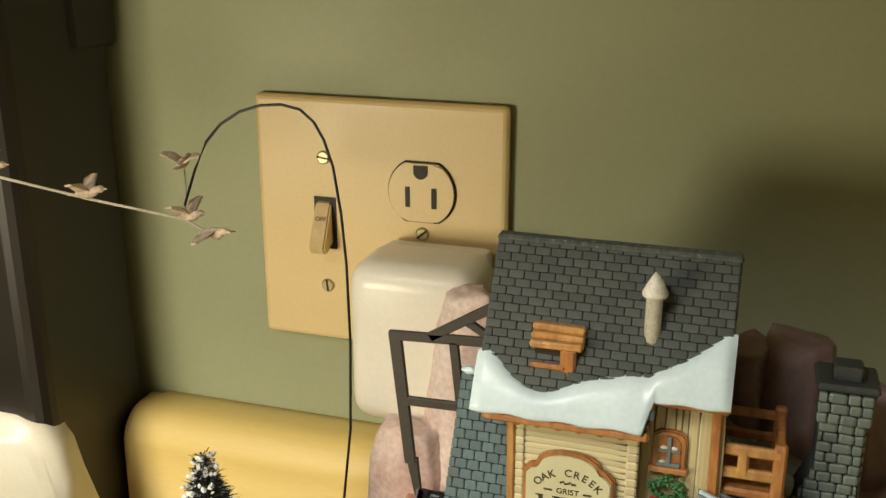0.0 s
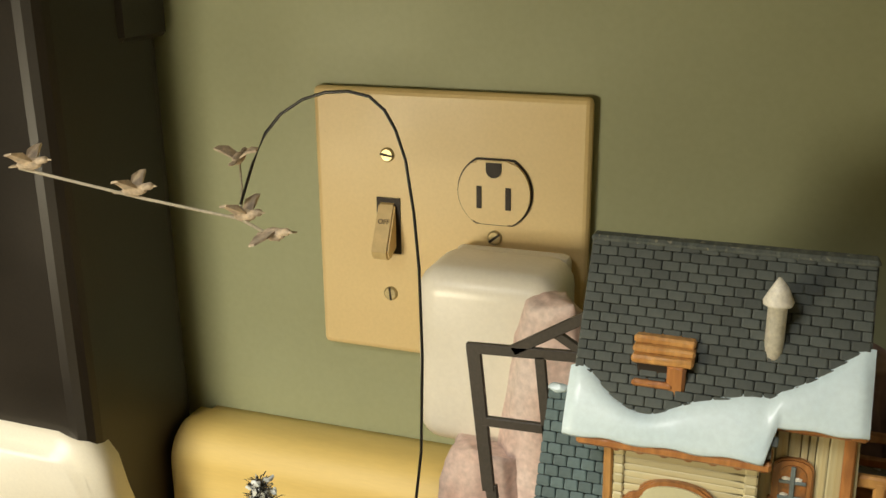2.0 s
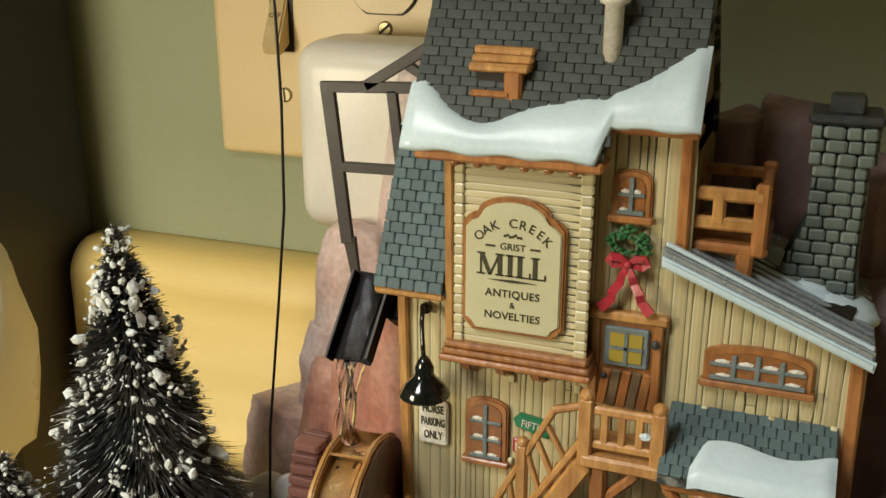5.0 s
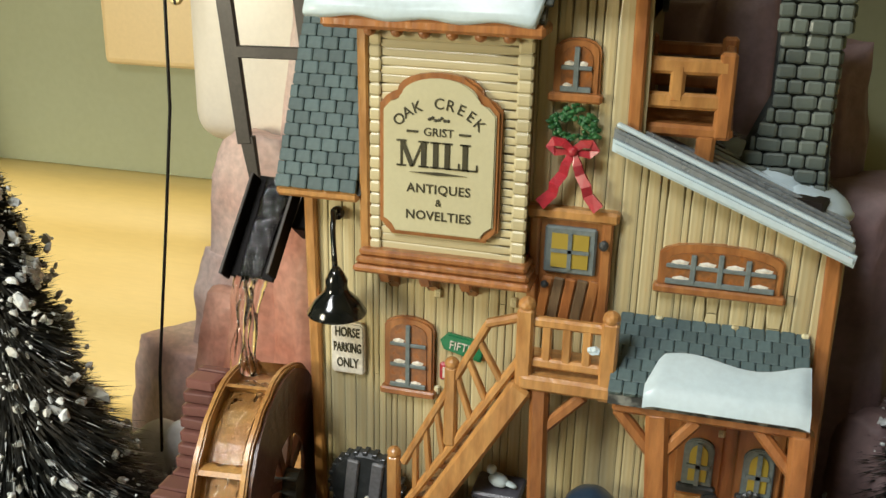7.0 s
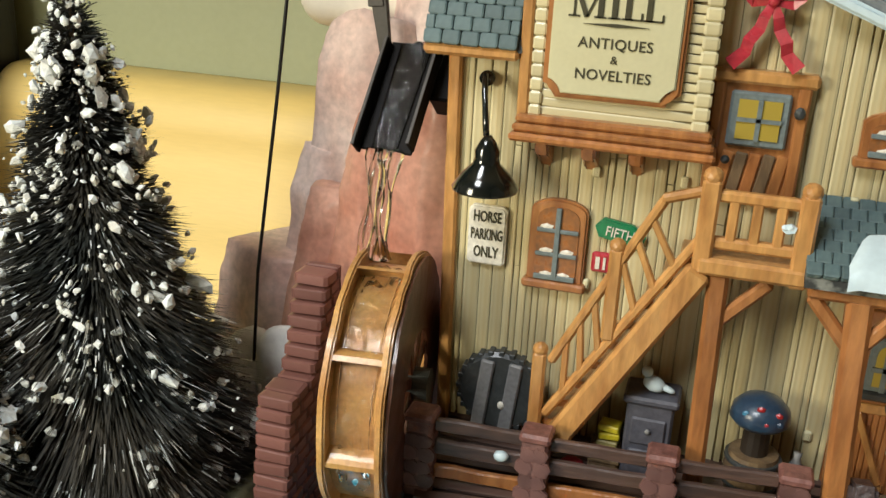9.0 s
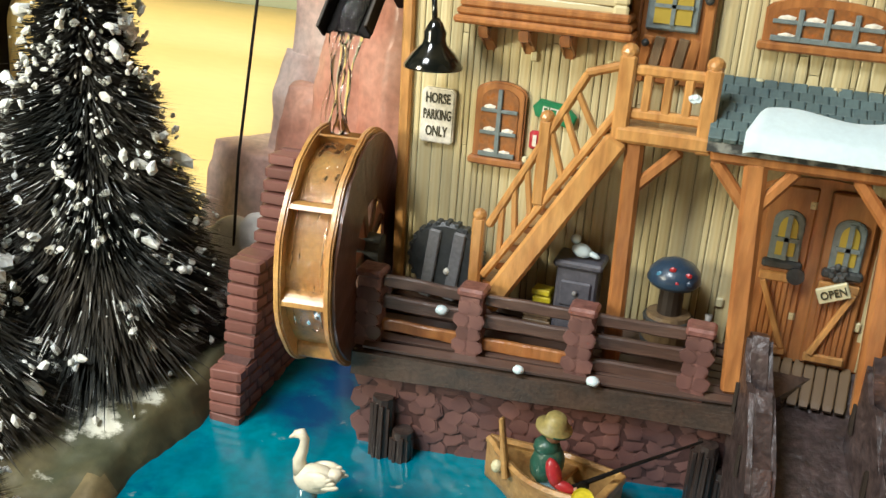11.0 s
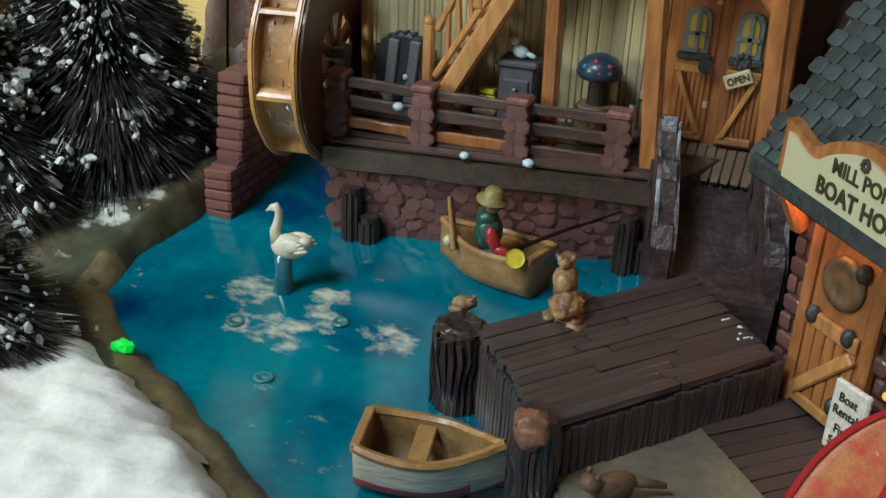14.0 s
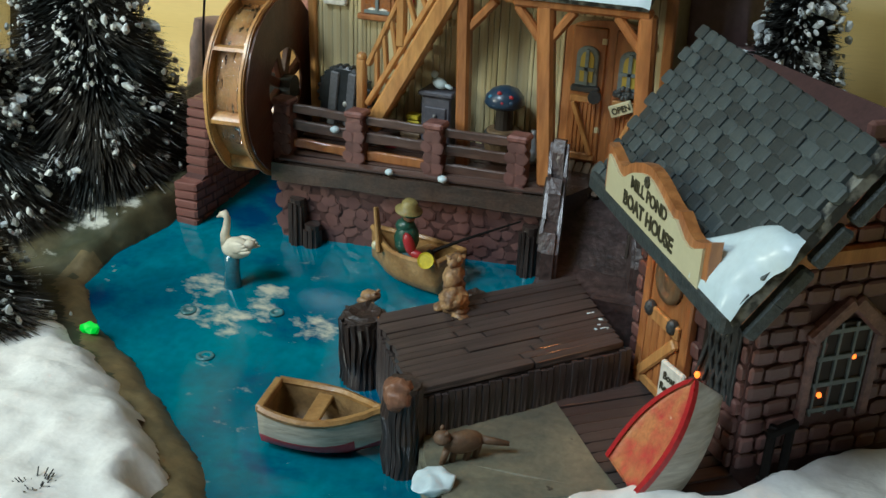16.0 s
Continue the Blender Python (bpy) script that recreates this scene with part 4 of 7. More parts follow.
# gooseneck lamp and notices
bm = bmesh.new()
tube(bm, [(69, 452, 146), (69.3, 447, 147), (70, 444.5, 144), (71, 442.5, 138), (72, 440.8, 134)], 0.75, 8)
lathe(bm, (69, 451, 146), [(1.8, 0), (1.8, 1.2)], 12, rot(90))
lamp = part("wall_lamp", bm, M_LAMP, mill, "glossy black gooseneck lamp", smooth=True)
bm = bmesh.new()
lathe(bm, (72.4, 440.4, 122.6), [(7.6, 0), (7.7, 0.5), (5.6, 3.6), (3.2, 6.0), (2.8, 7.4), (2.9, 9), (1.8, 11.2), (0.8, 12.6)], 28)
part("shade", bm, M_LAMP, lamp, smooth=True)
bm = bmesh.new()
ball(bm, (72.4, 440.4, 122.6), (1.8, 1.8, 1.4))
part("bulb", bm, glow("warm_bulb", (1.0, 0.75, 0.35), 3.0), lamp)
bm = bmesh.new()
prism(bm, [(67.3, 100.4), (75.3, 100.4), (76, 101.2), (76, 114.4), (75, 115.4), (67.6, 115.4), (66.6, 114.4), (66.6, 101.2)], "y", 450.2, 452, 0.4)
notice = part("notice", bm, M_WHITE, mill, "small white notice with black words")
for text, z in (("HORSE", 112.6), ("PARKING", 108.1), ("ONLY", 103.6)):
    lettering("lettering", text, (71.3, 450.1, z), 3.8, M_INK, notice, squeeze=0.50 if text == "PARKING" else 0.6, bold=0.07)
bm = bmesh.new()
prism(bm, [(98, 111.5), (108, 109), (109, 112.5), (106, 115.2), (99, 116.2), (97, 114)], "y", 450.4, 452, 0.4)
street = part("green_sign", bm, M_STREET, mill, "green street sign with white letters")
lettering("lettering", "FIFTH", (103, 450.2, 112.8), 3.4, M_WHITE, street, (1, 0, -0.12), (0.12, 0, 1), squeeze=0.8)
bm = bmesh.new()
box(bm, 97, 102, 450.4, 452, 102.5, 107.5, 0.5)
red = part("red_sign", bm, M_RED, mill, "small red sign")
bm = bmesh.new()
box(bm, 98, 99, 450.1, 450.5, 103.5, 106.5)
box(bm, 99.8, 100.4, 450.1, 450.5, 103.5, 106.5)
part("bars", bm, M_WHITE, red)

# stair and landing
S0, S1 = Vector((93, 437, 62)), Vector((123, 437, 113))
bm = bmesh.new()
beam(bm, S0, S1 + Vector((-1, 0, -1)), 6, 5.2, 0.9, (0, 1, 0))
stairs = part("stair", bm, M_OCHRE, mill, "amber wooden outside stair with balusters")
for k in range(9):
    bm = bmesh.new()
    p = S0.lerp(S1, (k + 0.5) / 9) + Vector((-1, 6, 2.5))
    box(bm, p.x - 3, p.x + 3, p.y - 5, p.y + 8, p.z - 1, p.z + 1, 0.3)
    part("step", bm, M_OCHRE, stairs)
bm = bmesh.new()
beam(bm, (91, 437, 70), (121.5, 437, 119.5), 2.2, 2.4, 0.6, (0, 1, 0))
part("lower_rail", bm, M_OCHRE, stairs)
bm = bmesh.new()
beam(bm, (91.5, 437, 84), (113, 437, 127), 2.2, 2.6, 0.7, (0, 1, 0))
part("handrail", bm, M_OCHRE, stairs)
bm = bmesh.new()
beam(bm, (112, 437, 126.6), (122, 437, 130), 2.2, 2.6, 0.7, (0, 1, 0))
part("handrail", bm, M_OCHRE, stairs)
for f in (0.13, 0.25, 0.37, 0.60, 0.72, 0.84):
    bm = bmesh.new()
    a = Vector((91, 437, 70)).lerp(Vector((121.5, 437, 119.5)), f)
    b = Vector((91.5, 437, 84)).lerp(Vector((114, 437, 128)), f + 0.02)
    beam(bm, a, b, 1.5, 2.0, 0.3, (0, 1, 0))
    part("baluster", bm, M_OCHRE, stairs)


def newel(x, z0, z1, y=437, knob=1.9, w=3.2):
    bm = bmesh.new()
    box(bm, x - w / 2, x + w / 2, y - w / 2, y + w / 2, z0, z1 - knob * 1.2, 0.6)
    ball(bm, (x, y, z1 - knob * 0.9), (knob, knob, knob * 0.95))
    return part("newel", bm, M_OCHRE, stairs)


newel(89, 54, 88.5)
newel(104, 92, 116.5)
newel(122, 112, 135, knob=2.2, w=4)
newel(142, 111, 134, knob=2.2, w=4)
bm = bmesh.new()
box(bm, 121, 144, 434.5, 452, 111.5, 115.5, 0.8)
landing = part("landing", bm, M_OCHRE, mill)
for z in (129, 118.5):
    bm = bmesh.new()
    box(bm, 123, 141, 436, 438.4, z - 1.3, z + 1.3, 0.6)
    part("rail", bm, M_OCHRE, landing)
for x in (127.2, 132, 136.8):
    bm = bmesh.new()
    box(bm, x - 1.1, x + 1.1, 436.2, 438.2, 118, 129, 0.4)
    part("baluster", bm, M_OCHRE, landing)
bm = bmesh.new()
ball(bm, (138.5, 435.6, 124), (1.6, 0.9, 1.2), jitter=0.2)
part("snow", bm, M_SNOW, landing)
bm = bmesh.new()
beam(bm, (127.4, 438, 52), (126, 438, 112), 4.6, 4.4, 0.9, (0, 1, 0))
prop = part("porch_post", bm, M_ORANGE, mill)
bm = bmesh.new()
beam(bm, (127, 438, 100), (137, 438, 111), 3, 2.6, 0.7, (0, 1, 0))
part("brace", bm, M_ORANGE, prop)

# porch roof, posts and braces
bm = bmesh.new()
prism(bm, [(431, 113.4), (432, 116.4), (453, 127), (453, 120)], "x", 143, 187)
porch = part("porch_roof", bm, M_SLATE_GAP, mill)
shingled(porch, teal, (142.8, 431, 116.2), (44.4, 0, 0), (0, 21.8, 10.8), 13, 7, 0.2)
bm = bmesh.new()
NX, NY = 30, 8
g = {}
for i in range(NX + 1):
    for j in range(NY + 1):
        fx, fy = i / NX, j / NY
        x = 151 + fx * 36.5
        reach = (10.5 + 1.6 * math.sin(fx * 7) + 2 * fx) * min(1, 0.35 + 8 * fx)
        y = 429.4 + fy * reach
        t = 1.5 * max(0.0, math.sin(math.pi * (0.1 + 0.85 * fy))) ** 0.5 * min(1, 0.2 + min(fx, 1 - fx) * 14)
        g[i, j] = bm.verts.new((x, y, 117.6 + (y - 431) * 0.495 + t - (2.6 if j == 0 else 0)))
for i in range(NX):
    for j in range(NY):
        bm.faces.new((g[i, j], g[i + 1, j], g[i + 1, j + 1], g[i, j + 1]))
part("snow", bm, M_SNOW, porch, smooth=True)
bm = bmesh.new()
box(bm, 144, 188, 432, 436.5, 110.6, 113.6, 0.8)
part("porch_beam", bm, M_ORANGE, porch)
for x, lean_x in ((154.5, 158.5), (186.5, 189.5)):
    bm = bmesh.new()
    beam(bm, (lean_x, 435.5, 52), (x, 434.4, 112), 5.4, 5, 1.0, (0, 1, 0))
    post = part("porch_post", bm, M_ORANGE, mill)
    for s in (-1, 1):
        bm = bmesh.new()
        if x > 180 and s > 0:
            bm.free()
            continue
        beam(bm, (x + 0.6, 434.4, 99), (x + s * 9.5, 434.4, 111), 3.0, 2.8, 0.7, (0, 1, 0))
        part("brace", bm, M_ORANGE, post)


# double door below the porch
def leaf(x0, x1, z0, z1, y, name, label, flip=False):
    bm = bmesh.new()
    box(bm, x0, x1, y, y + 2.4, z0, z1, 0.4)
    d = part(name, bm, M_ORANGE, mill, label)
    n = 6
    for k in range(n):
        bm = bmesh.new()
        w = (x1 - x0 - 3) / n
        box(bm, x0 + 1.5 + k * w, x0 + 1.5 + (k + 0.9) * w, y - 0.5, y + 0.4, z0 + 2, z0 + 21, 0.25)
        part("plank", bm, M_ORANGE, d)
    for z in (z0 + 2, z0 + 22):
        bm = bmesh.new()
        box(bm, x0 + 0.8, x1 - 0.8, y - 1.1, y + 0.4, z - 1.2, z + 1.2, 0.4)
        part("rail", bm, M_OCHRE, d)
    bm = bmesh.new()
    beam(bm, (x0 + 2 if flip else x1 - 2, y - 0.9, z0 + 3), (x1 - 2 if flip else x0 + 2, y - 0.9, z0 + 21), 1.6, 1.8, 0.3, (0, 1, 0))
    part("brace", bm, M_OCHRE, d)
    bm = bmesh.new()
    prism(bm, arched(x0 + 2.9, x1 - 2.9, z0 + 27.5, z1 - 7, 0.9, 3), "y", y - 1.2, y + 0.2, 0.3)
    wn = part("window", bm, M_LEAD, d)
    bm = bmesh.new()
    prism(bm, arched(x0 + 2.9, x1 - 2.9, z0 + 27.5, z1 - 7, -0.6, 3), "y", y - 1.5, y - 0.2)
    part("pane", bm, M_GLASS_Y, wn)
    cx, cz = (x0 + x1) / 2, (z0 + 27.5 + z1 - 7) / 2
    bm = bmesh.new()
    box(bm, cx - 0.6, cx + 0.6, y - 2, y - 1.3, z0 + 27, z1 - 7)
    box(bm, x0 + 2.9, x1 - 2.9, y - 2, y - 1.3, cz - 1.4, cz - 0.3)
    part("muntin", bm, M_LEAD, wn)
    bm = bmesh.new()
    box(bm, x0 + 0.9, x1 - 0.9, y - 2.2, y, z0 + 24.6, z0 + 26.8, 0.5)
    part("sill", bm, M_CHARCOAL, wn)
    return d


left_leaf = leaf(159.5, 171, 57, 103, 451.2, "porch_door", "amber plank door with a lit window and dark ring")
bm = bmesh.new()
lathe(bm, (169, 449.8, 80.5), [(2.2, 0), (2.2, 1.6), (0.6, 1.8)], 16, rot(90))
part("door_ring", bm, M_CHARCOAL, left_leaf)
right_leaf = leaf(174, 185.5, 57, 103, 450.4, "porch_door", "amber plank door standing ajar with an open sign", True)
bm = bmesh.new()
for k in range(14):
    a = k * 0.9
    ball(bm, (178.8 + 1.6 * math.cos(a), 448.4, 83.2 + 1.6 * math.sin(a)), (1.1, 0.8, 1.1), div=1)
part("wreath", bm, M_CHARCOAL, right_leaf)
bm = bmesh.new()
box(bm, 174.6, 182.4, 447.2, 448.4, 76.0, 80.2, 0.3, turn=rot(0, -24, 0))
tag = part("open_sign", bm, M_SIGN, right_leaf)
lettering("lettering", "OPEN", (178.6, 447.0, 78.1), 2.9, M_INK, tag, (0.913, 0, 0.407), (-0.407, 0, 0.913), squeeze=0.85, bold=0.06)
bm = bmesh.new()
box(bm, 171, 174, 452.4, 453.4, 57, 103)
part("door_gap", bm, glow("door_light", (0.75, 0.22, 0.02), 0.4), mill)
bm = bmesh.new()
prism(bm, arched(158, 187, 57, 104, 1.5, 5), "y", 452.2, 454.2, 0.5)
part("door_frame", bm, M_ORANGE, mill)

# things standing on the porch
bm = bmesh.new()
lathe(bm, (78.5, 447, 70), [(10, 0), (10.6, 0.8), (10.6, 3), (9.6, 3.8)], 24, rot(90))
disc = part("millstone", bm, M_CHARCOAL, mill, "dark millstone with grey straps")
for k in range(24):
    a = 2 * math.pi * k / 24
    bm = bmesh.new()
    box(bm, 78.5 + 10.3 * math.cos(a) - 0.7, 78.5 + 10.3 * math.cos(a) + 0.7, 443.4, 446.8, 70 + 10.3 * math.sin(a) - 0.7, 70 + 10.3 * math.sin(a) + 0.7, 0.2)
    part("tooth", bm, M_CHARCOAL, disc)
for x in (74.5, 81.5):
    bm = bmesh.new()
    box(bm, x - 1.7, x + 1.7, 442.2, 444.6, 58.5, 78.5, 0.4, turn=rot(0, 6, 0))
    part("strap", bm, M_GREY, disc)
bm = bmesh.new()
ball(bm, (79.5, 442.4, 67), (0.9, 0.7, 1.1))
part("snow", bm, M_WHITE, disc)
bm = bmesh.new()
box(bm, 110, 121, 441, 450, 52, 75, 0.6)
for k in range(2):
    box(bm, 111.4, 119.6, 440.4, 441.4, 56 + k * 8.5, 63 + k * 8.5, 0.4)
cabinet = part("bin", bm, M_BIN, mill, "slate blue bin with a pale bird on top")
bm = bmesh.new()
box(bm, 109, 122, 440, 451, 75, 77, 0.6)
part("lid", bm, M_BIN, cabinet)
for k in range(2):
    bm = bmesh.new()
    ball(bm, (115.5, 440.0, 60 + k * 8.5), (0.7, 0.6, 0.7))
    part("knob", bm, M_GREY, cabinet)
bm = bmesh.new()
ball(bm, (115.5, 444, 79.3), (2.8, 1.8, 2.0), rot(0, 15, 0))
ball(bm, (113.6, 444, 82.2), (1.4, 1.2, 1.4))
ball(bm, (118.5, 444, 78.6), (2.2, 1.0, 0.8), rot(0, 20, 0))
part("bird", bm, M_SNOW, cabinet, smooth=True)
bm = bmesh.new()
box(bm, 102.5, 109.5, 441, 448, 52, 61, 0.5)
for k in range(4):
    box(bm, 102.2, 109.8, 440.6, 448.4, 53 + k * 2.2, 54.2 + k * 2.2, 0.2)
part("crate", bm, M_BARREL, mill)
for k in range(3):
    bm = bmesh.new()
    box(bm, 104, 109, 441.5, 446, 61.3 + k * 2.1, 63 + k * 2.1, 0.3, turn=rot(0, 0, rng.uniform(-8, 8)))
    part("ledger", bm, M_PAIL if k else M_HAT, mill)
bm = bmesh.new()
ball(bm, (98.5, 442, 54.5), (3.2, 2.5, 2.2))
part("red_sack", bm, M_RED, mill)
bm = bmesh.new()
lathe(bm, (140, 443, 56), [(5.4, 0), (6.3, 4), (6.4, 7), (5.6, 11), (5.2, 11)], 18)
cask = part("cask", bm, M_BARREL, mill, "wooden cask under a dark blue mushroom-shaped top")
for z in (54, 60):
    bm = bmesh.new()
    lathe(bm, (140, 443, z + 5), [(6.5, 0), (6.6, 0.5), (6.5, 1)], 18)
    part("hoop", bm, M_CHARCOAL, cask)
bm = bmesh.new()
lathe(bm, (140, 443, 66), [(3.2, 0), (3, 8)], 14)
part("stem", bm, M_SLOT, cask)
bm = bmesh.new()
lathe(bm, (140, 442.6, 75), [(5.8, 0), (6.9, 1.3), (6.4, 3.8), (4.6, 5.8), (1.9, 6.9), (0.4, 7.1)], 24)
cap = part("top", bm, M_BLUE_TOP, cask, smooth=True)
for x, z, m in ((138.6, 72, mat("sky_dot", (0.06, 0.22, 0.36), None, 0.4)), (145.6, 72.5, M_BOAT_RED), (143, 70.6, M_RED), (141.6, 73.6, M_BOAT_RED), (146, 70.6, M_BLUE_TOP)):
    bm = bmesh.new()
    ball(bm, (x - 2, 435.9 + (z - 70) * 0.45 + abs(x - 142) * 0.28, z + 7), (1.0, 0.5, 0.8), div=1)
    part("dot", bm, m, cap)
bm = bmesh.new()
lathe(bm, (150, 446, 56), [(3.4, 0), (3.2, 3), (1.2, 4), (1.9, 7), (0.8, 9.5), (1.0, 11)], 14)
part("oil_lamp", bm, M_GREY, mill, smooth=True)

# ---- rocks behind the mill ----
def boulder(name, lumps, material, label, base):
    t = None
    for pts, amount, size in lumps:
        bm = bmesh.new()
        hull_rock(bm, pts, cuts=7)
        ragged(bm, amount, size)
        ragged(bm, amount * 0.5, size * 0.4)
        ragged(bm, amount * 0.25, size * 0.15)
        if t is None:
            t = thing(name, base, label, "rock")
        part("boulder", bm, material, t, smooth=True)
    return t


def tower(x0, x1, y0, y1, z0, z1, lean=(0, 0), top=0.55, n=7, seed=1):
    r = random.Random(seed)
    pts = []
    for k in range(n):
        a = 2 * math.pi * (k + r.uniform(-0.2, 0.2)) / n
        for f, z in ((1.0, z0), (0.95, z0 + (z1 - z0) * 0.45), (top + 0.15, z0 + (z1 - z0) * 0.85), (top, z1 - r.uniform(0, 0.06) * (z1 - z0))):
            u = (z - z0) / (z1 - z0)
            pts.append(((x0 + x1) / 2 + lean[0] * u + f * (x1 - x0) / 2 * math.cos(a), (y0 + y1) / 2 + lean[1] * u + f * (y1 - y0) / 2 * math.sin(a), z))
    return pts


boulder("rock_face", [
    (tower(-36, 22, 484, 524, -10, 78, (3, 0), 0.72, 7, 3), 1.4, 13),
    (tower(-12, 38, 488, 526, -10, 113, (3, 0), 0.66, 7, 21), 1.4, 13),
    (tower(-6, 42, 490, 528, -10, 154, (4, 0), 0.66, 7, 5), 1.5, 14),
    (tower(14, 66, 496, 532, 0, 212, (6, 0), 0.46, 8, 8), 1.4, 14),
    (tower(36, 74, 500, 530, 0, 200, (2, 0), 0.62, 7, 9), 1.4, 14),
], M_ROCK, "pale pink sculpted rock face beside the mill wheel", (25, 505, -10))
boulder("red_rock", [
    (tower(-6, 34, 476, 500, -10, 104, (6, 0), 0.55, 7, 10), 1.1, 12),
    (tower(8, 46, 470, 498, -10, 134, (8, 0), 0.5, 7, 11), 1.2, 12),
    (tower(30, 70, 466, 496, -10, 140, (2, 0), 0.6, 7, 12), 1.2, 12),
], M_RED_ROCK, "wet reddish rock behind the water wheel", (40, 482, -10))
boulder("dark_rock", [
    (tower(134, 162, 505, 535, 0, 199, (0, 0), 0.74, 11, 15), 1.0, 16),
    (tower(148, 182, 503, 538, 0, 206, (2, 0), 0.70, 12, 16), 1.0, 16),
    (tower(174, 204, 500, 534, 0, 190, (0, 0), 0.66, 11, 17), 1.1, 16),
    (tower(184, 218, 478, 526, -10, 156, (-2, 0), 0.70, 9, 18), 1.4, 15),
    (tower(194, 232, 466, 520, -10, 96, (-3, 0), 0.62, 9, 19), 1.4, 15),
], M_SHADED_ROCK, "mauve rock rising behind the mill, its shade painted in", (185, 515, -10))

# ---- flume and its bracket ----
bracket = thing("flume_bracket", (36, 465, 140), "dark flat metal bracket holding up the flume", "bracket")


def strut(a, b, w, w2=None):
    bm = bmesh.new()
    beam(bm, a, b, w, 2.0, 0.25, (0, 1, 0), (w2 or w) / w)
    part("strut", bm, M_FRAME, bracket)


# flat bars in one upright plane
strut((31.2, 465, 208.5), (36.5, 465, 158), 4.6, 4.2)
strut((37, 465.4, 160), (40.5, 465, 138), 4.2, 2.2)
strut((29, 465, 207.6), (68, 465, 209.5), 3.4)
strut((52.6, 465, 208), (56, 465, 178), 3.2)
strut((34, 465, 183), (56, 465, 183.6), 3.2)
strut((44, 465, 208.6), (69, 465, 224), 3.4)
strut((57, 465.4, 216), (68, 465.4, 209.5), 2.8)

flume = thing("flume", (50, 456, 126), "black metal flume spilling water onto the wheel", "flume")
F0, F1 = Vector((48.5, 462, 150)), Vector((47, 443.5, 127.5))
fd = (F1 - F0).normalized()
fs = Vector((1, 0, 0.12)).normalized()
fn = fs.cross(fd).normalized()
fn = fn if fn.z > 0 else -fn
for off, w, h, nm in ((0, 13.5, 0.9, "trough_floor"), (-6.7, 0.9, 4.4, "trough_side"), (6.7, 0.9, 4.4, "trough_side")):
    bm = bmesh.new()
    up = fn * (1.9 if off else 0)
    beam(bm, F0 + fs * off + up, F1 + fs * off + up, w if not off else 0.9, h, 0.15, fn)
    part(nm, bm, M_IRON, flume)
bm = bmesh.new()
beam(bm, (58, 470, 150), (56.5, 458, 136), 6, 8, 0.6)
part("rear_bracket", bm, M_IRON, flume)
for off in (-6.8, 6.8):
    bm = bmesh.new()
    beam(bm, F0 + fs * off + fn * 4.3, F1 + fs * off + fn * 4.3, 0.7, 0.4, 0, fn)
    part("lip", bm, M_FRAME, flume)

# clear water running down the trough
def water_sheet(bm, at, nu, nv, thick, wave):
    """A closed, rippled sheet: at(u, v) gives a point and its outward direction."""
    g = {}
    for i in range(nu + 1):
        for j in range(nv + 1):
            p, n = at(i / nu, j / nv)
            edge = min(i, nu - i) / nu * 5
            swell = thick * min(1, 0.25 + edge) + wave * noise.noise(p / 2.6) + wave * 0.6 * noise.noise(p / 1.1)
            g[i, j, 0], g[i, j, 1] = bm.verts.new(p + n * 0.1), bm.verts.new(p + n * max(0.2, swell))
    for i in range(nu):
        for j in range(nv):
            for k in (0, 1):
                bm.faces.new((g[i, j, k], g[i + 1, j, k], g[i + 1, j + 1, k], g[i, j + 1, k]))
    for i in range(nu):
        for j in (0, nv):
            bm.faces.new((g[i, j, 0], g[i + 1, j, 0], g[i + 1, j, 1], g[i, j, 1]))
    for j in range(nv):
        for i in (0, nu):
            bm.faces.new((g[i, j, 0], g[i, j + 1, 0], g[i, j + 1, 1], g[i, j, 1]))


bm = bmesh.new()
water_sheet(bm, lambda u, v: (F0.lerp(F1, v) + fs * ((u - 0.5) * (8.5 - 2 * v)) + fn * 0.5, fn), 14, 34, 0.9, 1.3)
part("trough_water", bm, M_STREAM, flume, "clear rippling water", smooth=True)

# twisted strands falling from the lip
stream = bmesh.new()
for k in range(5):
    ph, off = k * 1.7, (k - 2) * 1.5
    pts, rad = [], []
    for i in range(19):
        f = i / 18
        pts.append((F1.x + off * (1 - 0.45 * math.sin(math.pi * f)) + 0.45 * math.sin(ph + f * 5), F1.y - 0.4 - 5.0 * math.sqrt(f) + 0.5 * math.sin(ph * 2 + f * 6), F1.z + 0.4 - 25.5 * f))
        rad.append(1.5 + 0.4 * math.sin(ph * 3 + f * 11))
    tube(stream, pts, rad, 8)
single("falling_water", stream, M_STREAM, (47, 442, 98), "clear strands of water falling onto the wheel", "water", smooth=True)

# ---- water wheel ----
WC, WR = Vector((51.6, 434, 73)), 32.5
WTURN = rot(0, 0, 6)
wheel = thing("water_wheel", (53, 434, 40.5), "glossy tan water wheel with buckets and dark spokes", "water wheel")


def hoop(bm, x0, x1, r0, r1, seg=72):
    rings = []
    for x, r in ((x0, r1), (x1, r1), (x1, r0), (x0, r0)):
        rings.append([bm.verts.new((x, WC.y + r * math.cos(2 * math.pi * k / seg), WC.z + r * math.sin(2 * math.pi * k / seg))) for k in range(seg)])
    for i in range(4):
        a, b = rings[i], rings[(i + 1) % 4]
        for k in range(seg):
            bm.faces.new((a[k], a[(k + 1) % seg], b[(k + 1) % seg], b[k]))


def wheel_part(name, bm, material, label="", smooth=False):
    """Parts are made square to the x axis and then turned with the wheel."""
    for v in bm.verts:
        v.co = WC + WTURN @ (v.co - WC)
    return part(name, bm, material, wheel, label, smooth)


